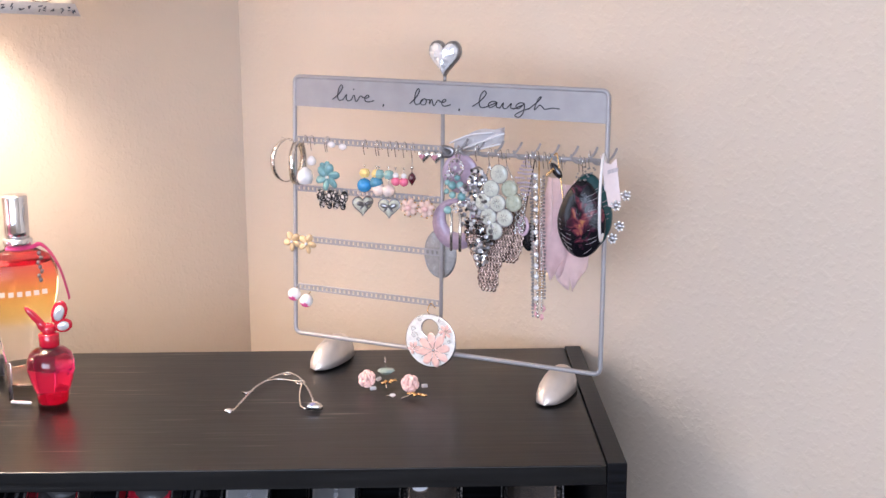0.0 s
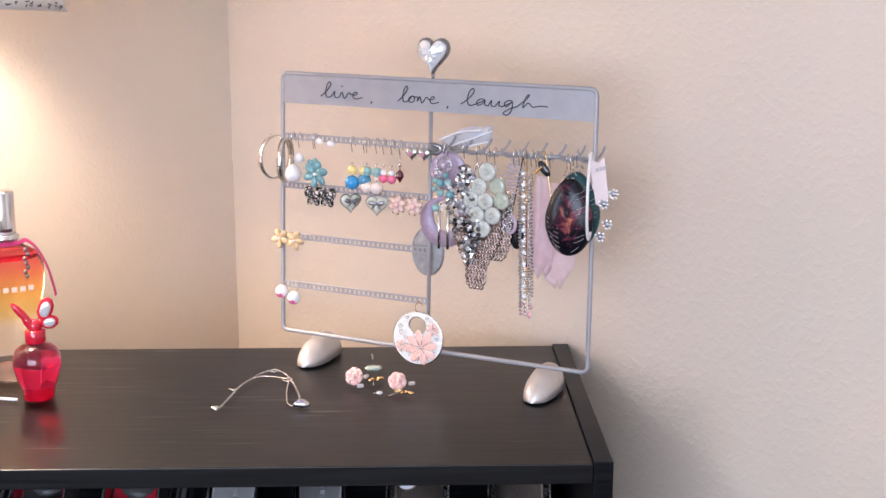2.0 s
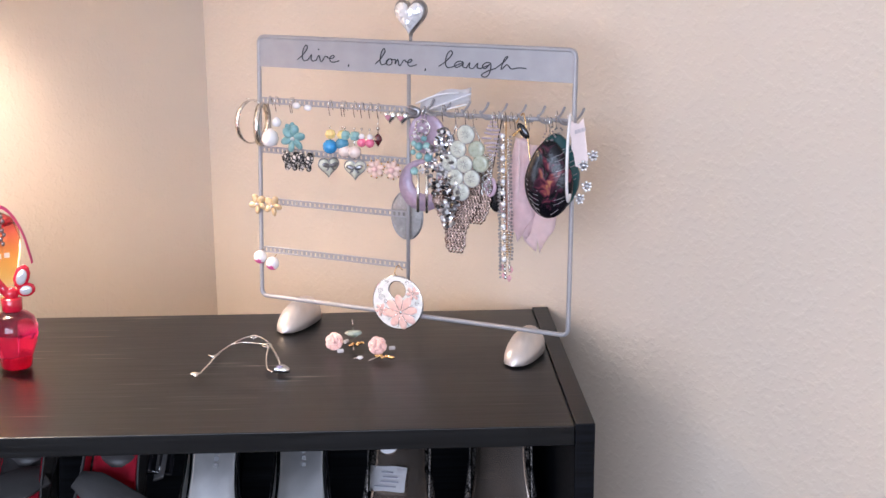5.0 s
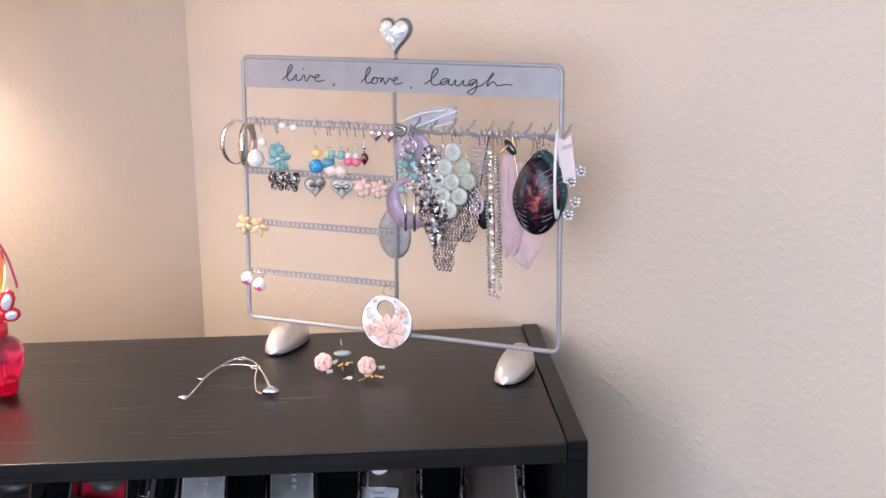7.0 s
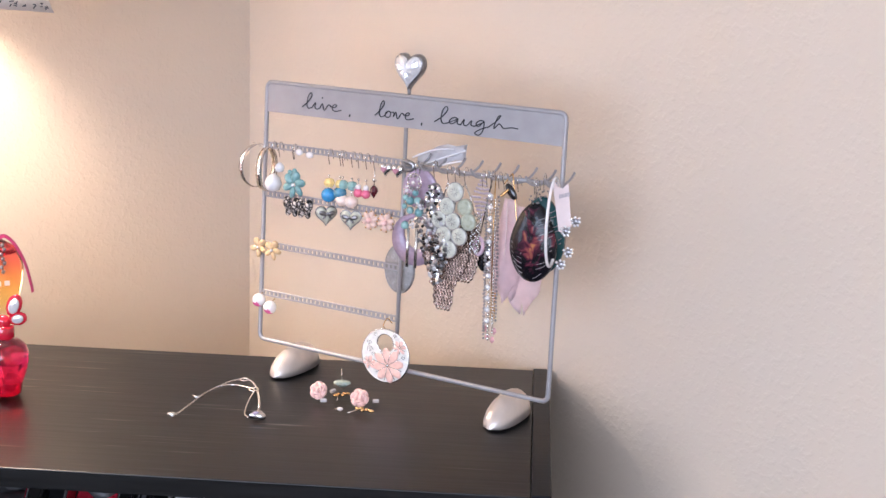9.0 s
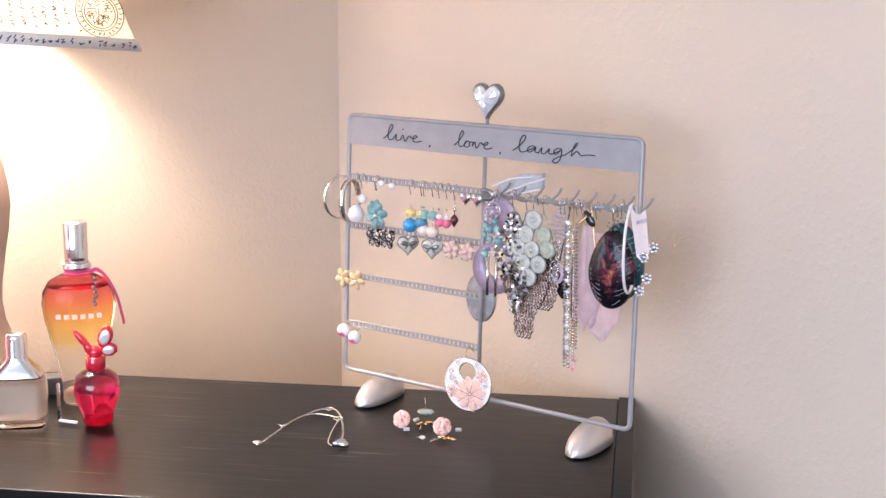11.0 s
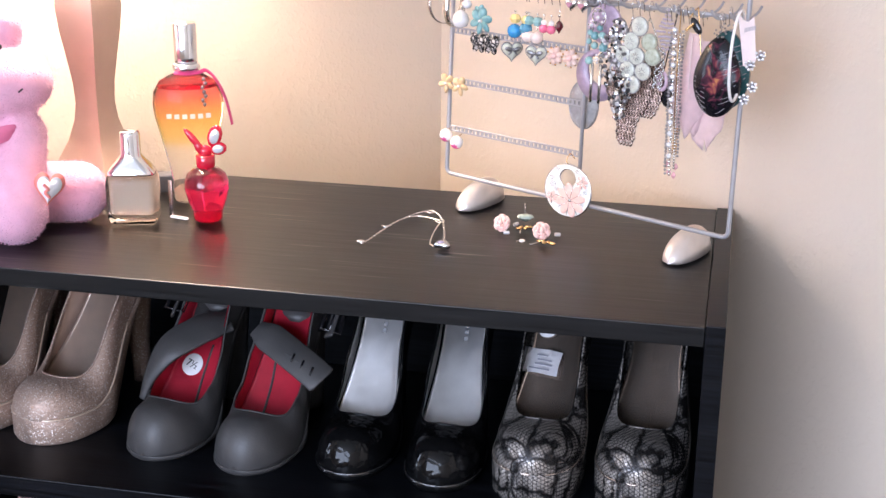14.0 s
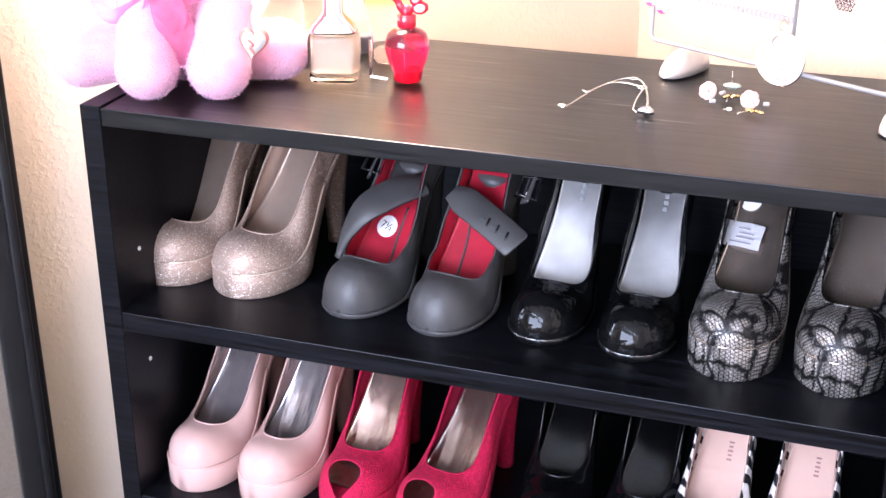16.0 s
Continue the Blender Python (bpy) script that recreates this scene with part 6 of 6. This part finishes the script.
def strap(t, line, width, material):
    """A wide thick band laid over the instep along a line, with rounded edges; width runs along it."""
    face = Vector((0, -0.62, 0.78))
    L = spline(line, 6)
    rings = []
    for i, p in enumerate(L):
        d = (L[min(i + 1, len(L) - 1)] - L[max(i - 1, 0)]).normalized()
        across = face.cross(d).normalized() * width(i / (len(L) - 1))
        out = d.cross(across).normalized()
        rings.append([p + across * v + out * d2 for v, d2 in ((-0.5, -0.0006), (-0.47, 0.0008), (0.0, 0.0014), (0.47, 0.0008), (0.5, -0.0006), (0.5, -0.0026), (-0.5, -0.0026))])
    bm = bmesh.new()
    skin(bm, rings)
    return part("strap", bm, material, t, "wide grey strap over the instep")


def mary_jane_extras(t, sd, L=0.195):
    if sd < 0:
        line = [(-0.0365, 0.056, 0.034), (-0.0285, 0.063, 0.060), (-0.015, 0.075, 0.084), (0.002, 0.096, 0.096), (0.014, 0.112, 0.100), (0.0265, 0.126, 0.100)]
        strap(t, line, lambda q: 0.007 + 0.029 * smooth(q * 1.9) - 0.012 * smooth((q - 0.7) / 0.3), GREYL2)
    else:
        line = [(0.056, 0.079, 0.0715), (0.048, 0.081, 0.0760), (0.030, 0.087, 0.084), (0.005, 0.096, 0.0935), (-0.013, 0.103, 0.0990), (-0.0275, 0.110, 0.1015)]
        st = strap(t, line, lambda q: (0.031 if q > 0.06 else 0.024 + 0.11 * q) - 0.012 * smooth((q - 0.75) / 0.25), GREYL2)
        for k in range(3):
            x = 0.044 - 0.011 * k
            slot = part("slot", box((0, 0, 0), (0.0022, 0.0010, 0.0090), 0.0003), BLACKRES, st, "punched strap slot")
            slot.matrix_local = pose(x, 0.0806 + 0.0030 * k, 0.0784 + 0.0042 * k, -38, 18, 8)
            part("stitch", box((0, 0, 0), (0.0060, 0.0008, 0.0012), 0.0002), GREYL, st).matrix_local = pose(x - 0.0052, 0.0820 + 0.0030 * k, 0.0802 + 0.0042 * k, -38, 18, 8)
    part("ankle_strap", tube(spline([(-0.026, L * 0.82, 0.150), (-0.020, L * 0.76, 0.172), (0.0, L * 0.72, 0.178), (0.020, L * 0.76, 0.172), (0.026, L * 0.82, 0.150)], 6), 0.007, 8, flat=0.25), GREYL2, t, "grey ankle strap")
    bm = bmesh.new()
    bx0 = -0.036 if sd < 0 else 0.046
    c = Vector((bx0, L * 0.66, 0.112))
    part("buckle_strap", tube(spline([(bx0 * 0.7, L * 0.86, 0.142), (bx0 * 0.95, L * 0.76, 0.126), (bx0, L * 0.67, 0.112), (bx0, L * 0.60, 0.100)], 5), 0.008, 8, flat=0.22), GREYL2, t, "short grey buckle strap")
    bm_tube(bm, [c + Vector((x, 0.75 * z, 0.66 * z)) for x, z in ((-0.010, -0.011), (0.010, -0.011), (0.010, 0.011), (-0.010, 0.011))], 0.0028, 7, True)
    bm_tube(bm, [c + Vector((0, -0.008, -0.007)), c + Vector((0, 0.008, 0.007))], 0.0018, 6)
    part("buckle", bm, BLACKRES, t, "black metal buckle")
    # dark seam down the red lining
    part("lining_seam", tube(spline([(sd * -0.012, 0.060, 0.0113), (sd * -0.009, 0.078, 0.0233), (sd * -0.008, 0.100, 0.0495), (sd * -0.010, 0.118, 0.0746)], 5), 0.0013, 6), GREYL, t, "dark seam inside the shoe")


def grey_shoe(m, sd):
    t, form, ins = shoe(m, "grey leather mary jane heel with red lining and strap", GREYL, REDL, REDL, GREYL, GREYL, "grey mary janes", w=0.0385, p=0.005, h=0.115, vamp=0.20, toe_h=0.043, side_h=0.034, heel_h=0.056, heel_r=0.016, wide=0.16, gape=0.80)
    mary_jane_extras(t, sd)
    if sd < 0:
        # added dark sheet, only here to hide the red insole behind the strap
        wid, bed, crown, top_angle = form
        bm = bmesh.new()
        skin(bm, [[((wid(q) - 0.0065) * u, q * 0.195, bed(q) + 0.0062 + 0.0030 * u * u) for u in (-1, -0.6, -0.2, 0.2, 0.6, 1)] for q in [0.66 + 0.031 * k for k in range(11)]], False)
        bmesh.ops.solidify(bm, geom=bm.faces, thickness=0.0008)
        part("dark_cover", bm, GREYL2, t, "added dark grey cover over the back of the red insole")
    return t


grey_shoe(pose(0.220, 0.058, S1, 0, 0, -10), -1)
grey_shoe(pose(0.314, 0.050, S1, 0, 0, -7), 1)
# size sticker inside one of the grey shoes
stick = thing("size_sticker", pose(0.220, 0.058, S1, 0, 0, -10) @ pose(-0.007, 0.104, 0.0562, 52, 0, 0), "round white size sticker inside the grey shoe", "sticker")
part("paper_disc", slab([(0.0115 * math.cos(a), 0.0115 * math.sin(a)) for a in [2 * math.pi * i / 28 for i in range(28)]], -0.0003, 0.0003), PAPER, stick).matrix_local = pose(0, 0, 0, -90, 0, 0)
text_mesh("size_text", "7½", 0.0105, pose(0, 0, 0.0006, 0, 0, -14), INK, stick)

t, form, ins = pair((pose(0.412, 0.061, S1, 0, 0, -4), pose(0.501, 0.058, S1, 0, 0, -1)), lambda m: shoe(m, "black crocodile patent pump with silver insole", CROC, SILVERL, SILVERL, BLACKL, BLACKL, "black croc pumps", w=0.0365, p=0.007, h=0.124, vamp=0.27, toe_h=0.037, side_h=0.026, heel_h=0.040, welt=DARKSILVER, welt_to=0.22, wide=0.13, gape=0.80))
for x, y, rz in ((0.412, 0.061, -4), (0.501, 0.058, -1)):
    e = thing("insole_stamp", pose(x, y, S1, 0, 0, rz) @ pose(0.002, 0.137, 0.1048, 50, 0, 0), "small grey stamp on the silver insole", "stamp")
    bm = bmesh.new()
    for k in range(4):
        bm_box(bm, (0.0, 0.011 - 0.0065 * k, 0.0022), (0.0042, 0.0042, 0.0004))
    part("stamp_bars", bm, mat("stamp_grey", (0.25, 0.25, 0.26), 0.5, var=0), e, smooth=False)

t, form, ins = pair((pose(0.587, 0.052, S1, 0, 0, -4), pose(0.681, 0.054, S1, 0, 0, -4)), lambda m: shoe(m, "grey snakeskin print platform pump with bronze insole", SNAKE, BLACKL, BRONZE, SNAKE, SNAKE, "snakeskin platforms", w=0.0405, p=0.032, h=0.128, vamp=0.245, toe_h=0.033, side_h=0.040, heel_h=0.056, wide=0.16, welt=BRONZE))
tag = thing("price_sticker", pose(0.587, 0.052, S1, 0, 0, -4) @ pose(-0.012, 0.112, 0.0935, 50, 0, -8), "creased white price sticker inside the snakeskin shoe", "sticker")
bm = bmesh.new()
skin(bm, [[(-0.018 + 0.036 * i / 6, y, 0.0016 * math.sin(i * 1.4 + y * 200)) for i in range(7)] for y in (-0.012, -0.004, 0.004, 0.012)], False)
bmesh.ops.solidify(bm, geom=bm.faces, thickness=0.0004)
part("paper", bm, PAPER, tag)
bm = bmesh.new()
for k in range(4):
    bm_box(bm, (0.004 * math.sin(k), -0.008 + 0.0045 * k, 0.0026), (0.020 - 0.003 * k, 0.0012, 0.0003))
part("print_bars", bm, mat("print_grey", (0.25, 0.25, 0.30), 0.6, var=0), tag, "unreadable print", False)
tag2 = part("round_sticker", slab([(0.010 * math.cos(a), 0.010 * math.sin(a)) for a in [2 * math.pi * i / 24 for i in range(24)]], -0.0003, 0.0003), PAPER, None)
tag2.matrix_world = pose(0.587, 0.052, S1, 0, 0, -4) @ pose(-0.012, 0.138, 0.1175, -46, 0, 0)
tagged(tag2, "round white sticker inside the snakeskin shoe", "sticker")

# lower row
pair((pose(0.053, 0.022, S2L, 0, 0, -8), pose(0.135, 0.020, S2L, 0, 0, -9)), lambda m: shoe(m, "nude pink patent platform pump on the lower shelf", NUDE, PEARLGREY, PEARLGREY, NUDE, NUDE, "nude pumps", w=0.0385, p=0.028, h=0.130, vamp=0.20, toe_h=0.033, side_h=0.034, welt=NUDE))
pair((pose(0.229, 0.020, S2L, 0, 0, -4), pose(0.308, 0.012, S2L, 0, 0, -15)), lambda m: shoe(m, "fuchsia felt peep-toe pump with a dark wine lining", FUCHSIA, WINE, ROSEGOLD, FUCHSIA, FUCHSIA, "fuchsia peep-toes", w=0.0385, p=0.026, h=0.128, vamp=0.24, toe_h=0.034, side_h=0.036, wide=0.16, peep=True))
pair((pose(0.428, 0.045, S2L, 0, 0, 0), pose(0.508, 0.035, S2L, 0, 0, -5)), lambda m: shoe(m, "plain black leather pump on the lower shelf", BLACKL, BLACKL, BLACKL, BLACKL, BLACKL, "black pumps", w=0.038, p=0.010, h=0.115, vamp=0.29, toe_h=0.038))
pair((pose(0.578, 0.020, S2L, 0, 0, -4), pose(0.660, 0.018, S2L, 0, 0, -4)), lambda m: shoe(m, "zebra print peep-toe pump with a nude insole", ZEBRA, NUDEIN, NUDEIN, ZEBRA, BLACKL, "zebra pumps", w=0.038, p=0.026, h=0.125, vamp=0.20, toe_h=0.034, side_h=0.032))
for x, y in ((0.578, 0.020), (0.660, 0.018)):
    e = thing("insole_stamp", pose(x, y, S2L, 0, 0, -4) @ pose(0.004, 0.118, 0.0872, 51, 0, 0), "dark lettering stamp on the nude insole", "stamp")
    bm = bmesh.new()
    for k in range(5):
        bm_box(bm, (0.002, 0.010 - 0.0042 * k, 0.0022), (0.0048 - 0.0010 * (k % 2), 0.0018, 0.0004))
    part("stamp_bars", bm, mat("stamp_brown", (0.34, 0.19, 0.17), 0.5, var=0), e, smooth=False)

# ---- plush toy: one soft mesh with bow, crown and tag sewn on ----
FUR = mat("pink_plush", (0.80, 0.43, 0.56), 0.95, var=0.07, scale=60, bump=0.5, bump_scale=420, sheen=0.25, sss=0.15)
HOTPINK = sheer_mat("pink_organza", (0.92, 0.24, 0.42), 0.32)
BLACKEYE = mat("black_eye", (0.01, 0.01, 0.012), 0.12, var=0)
STITCH = mat("dark_stitch", (0.05, 0.03, 0.04), 0.8, var=0)
TAGRED = mat("coral_tag", (0.80, 0.24, 0.20), 0.4, var=0.03, scale=80)
PLUSH = pose(0.052, 0.096, H - 0.0035, 0, 0, 19) @ Matrix.Scale(0.94, 4)


def blob(parts, m, r, sx, sy, sz):
    parts.append((m, r, sx, sy, sz))


forms = []
blob(forms, pose(0.0, 0.022, 0.062), 0.058, 0.98, 0.85, 1.08)              # body
blob(forms, pose(0.006, 0.004, 0.1500), 0.055, 1.42, 0.97, 0.78)           # muzzle
blob(forms, pose(0.004, 0.020, 0.180), 0.050, 1.05, 0.85, 0.72)            # brow
blob(forms, pose(-0.029, 0.014, 0.203), 0.020, 1, 1, 1)                    # eye bumps
blob(forms, pose(0.037, 0.014, 0.203), 0.020, 1, 1, 1)
for sx in (-1, 1):
    for k in range(6):
        t = k / 5
        blob(forms, pose(0.0085 + sx * (0.0395 - 0.004 * t), -0.014 - 0.036 * t, 0.100 - 0.067 * t), 0.0280 + 0.0040 * t ** 1.5, 1.0, 1.0, 1.0)
for k in range(5):
    t = k / 4
    blob(forms, pose(-0.048 - 0.052 * t, 0.008 - 0.014 * t, 0.036 - 0.004 * t), 0.030 + 0.002 * t, 1.0, 1.0, 1.0)
    blob(forms, pose(0.050 + 0.046 * t, 0.014 + 0.000 * t, 0.034), 0.032, 1.0, 1.0, 0.98)
bm = bmesh.new()
for m, r, sx, sy, sz in forms:
    bm_ball(bm, (0, 0, 0), r, sx, sy, sz, 3, m)
tmp_me = bpy.data.meshes.new("plush_form")
bm.to_mesh(tmp_me)
bm.free()
tmp = new("plush_form", tmp_me)
rm = tmp.modifiers.new("remesh", "REMESH")
rm.mode, rm.voxel_size = "VOXEL", 0.0034
sm = tmp.modifiers.new("smooth", "SMOOTH")
sm.factor, sm.iterations = 0.5, 10
joined = bpy.data.meshes.new_from_object(tmp.evaluated_get(bpy.context.evaluated_depsgraph_get()))
bpy.data.objects.remove(tmp)
bm = bmesh.new()
bm.from_mesh(joined)
bm.normal_update()
# short pile: small tufts standing out of the cloth
random.seed(21)
faces = list(bm.faces)
tufts = []
for f in faces:
    c, n = f.calc_center_median(), f.normal
    if c.y > 0.05:
        continue
    for _ in range(3):
        o = c + Vector([random.uniform(-0.0018, 0.0018) for _ in range(3)])
        lean = (n + Vector([random.uniform(-0.7, 0.7) for _ in range(3)]) + Vector((0, 0, -0.25))).normalized()
        tufts.append((o, lean, n))
for o, lean, n in tufts:
    side = lean.cross(Vector((random.uniform(-1, 1), random.uniform(-1, 1), random.uniform(-1, 1)))).normalized() * 0.0005
    a, b2, c2 = bm.verts.new(o - side - n * 0.0006), bm.verts.new(o + side - n * 0.0006), bm.verts.new(o + lean * random.uniform(0.0006, 0.0014))
    bm.faces.new((a, b2, c2))
plush_mats = [FUR, HOTPINK, BLACKEYE, STITCH, GOLD, TAGRED, PAPER]


def sew(mi, build):
    before = set(bm.faces)
    build()
    for f in bm.faces:
        if f not in before:
            f.material_index = mi


def front_y(x, z):
    """How far forward the muzzle stands at a place."""
    q = 1 - ((x - 0.006) / 0.0785) ** 2 - ((z - 0.150) / 0.0429) ** 2
    return 0.004 - 0.0523 * math.sqrt(max(q, 0.0))


mouth = [(-0.046, 0.160), (-0.040, 0.149), (-0.028, 0.1395), (-0.012, 0.1345), (0.006, 0.1335), (0.020, 0.135)]
SMILE = spline([(x, front_y(x, z) - 0.0022, z) for x, z in mouth], 6)
for k in range(0, len(SMILE) - 2, 3):
    sew(3, lambda: bm_tube(bm, SMILE[k:k + 3], 0.0006, 5))
sew(3, lambda: bm_tube(bm, [(0.056, front_y(0.056, 0.149) - 0.002, 0.149), (0.060, front_y(0.06, 0.152) - 0.002, 0.152)], 0.0009, 5))
for x in (-0.026, 0.040):
    sew(2, lambda: bm_ball(bm, (x, -0.034, 0.192), 0.0040, 1.1, 0.9, 0.9, 2))
# organza bow at the throat
def ribbon(pts, w, waves=0.0):
    rings = []
    L = spline(pts, 6)
    for i, p in enumerate(L):
        d = (L[min(i + 1, len(L) - 1)] - L[max(i - 1, 0)]).normalized()
        s = d.cross(Vector((0, -1, 0.15))).normalized()
        ww = w * (0.35 + 0.65 * math.sin(math.pi * min(max(i / (len(L) - 1), 0.05), 0.95)) ** 0.6)
        rings.append([p + s * (ww * u) + Vector((0, -0.003 * math.cos(u * 3 + i * waves), 0)) for u in (-1, -0.5, 0, 0.5, 1)])
    skin(bm, rings, False)


sew(1, lambda: skin(bm, [[(0.006 + (0.052 + q) * math.cos(a), 0.010 + (0.048 + q) * math.sin(a), 0.1085 + w) for q, w in ((0.002, 0), (0, 0.007), (-0.002, 0), (0, -0.007))] for a in [2 * math.pi * k / 36 for k in range(37)]], True, False))
sew(1, lambda: ribbon([(-0.016, -0.040, 0.108), (-0.036, -0.050, 0.122), (-0.062, -0.046, 0.118), (-0.070, -0.040, 0.096), (-0.056, -0.044, 0.082), (-0.030, -0.048, 0.096), (-0.016, -0.044, 0.106)], 0.008, 0.5))
sew(1, lambda: ribbon([(-0.016, -0.042, 0.108), (-0.002, -0.058, 0.104), (0.004, -0.062, 0.086), (0.000, -0.058, 0.070)], 0.015, 0.4))
sew(1, lambda: ribbon([(-0.014, -0.046, 0.106), (0.000, -0.056, 0.088), (0.008, -0.056, 0.062), (0.010, -0.050, 0.034)], 0.017, 0.6))
sew(1, lambda: ribbon([(-0.012, -0.046, 0.108), (0.014, -0.052, 0.104), (0.040, -0.046, 0.110), (0.056, -0.030, 0.112)], 0.008, 0.5))
sew(1, lambda: bm_ball(bm, (-0.016, -0.047, 0.107), 0.008, 1.1, 0.7, 1, 2))
# small gold crown with a pink stone
for k in range(5):
    a = math.pi * (0.15 + 0.7 * k / 4) + math.pi
    sew(4, lambda: bm_lathe(bm, [(0.0052, 0.0), (0.0048, 0.005), (0.0022, 0.014), (0.0, 0.018)], 8, at=(0.004 + 0.013 * math.cos(a), 0.006 + 0.012 * math.sin(a), 0.212)))
sew(5, lambda: bm_ball(bm, (0.006, -0.012, 0.2175), 0.0075, 1.15, 0.8, 0.9, 2))
# heart-shaped paper tag on the foot
def tag_form(k, y0, y1):
    m = pose(0.080, -0.060, 0.056, 0, 10, 14) @ Matrix.Scale(0.86, 4)
    rings = [[m @ Vector((x * k, y, (z - 0.018) * k)) for x, z in heart_line(0.034, 0.040)] for y in (y0, y1)]
    skin(bm, rings)


sew(5, lambda: tag_form(1.0, 0.0, 0.0010))
sew(6, lambda: tag_form(0.80, -0.0006, 0.0))
sew(5, lambda: bm_tube(bm, spline([(0.076, -0.0630, 0.064), (0.080, -0.0624, 0.059), (0.077, -0.0630, 0.056), (0.081, -0.0622, 0.050)], 5), 0.0016, 5))
plush = part("plush_toy", bm, plush_mats, None)
plush.matrix_world = PLUSH
tagged(plush, "pink plush frog with a sheer pink bow", "plush toy")
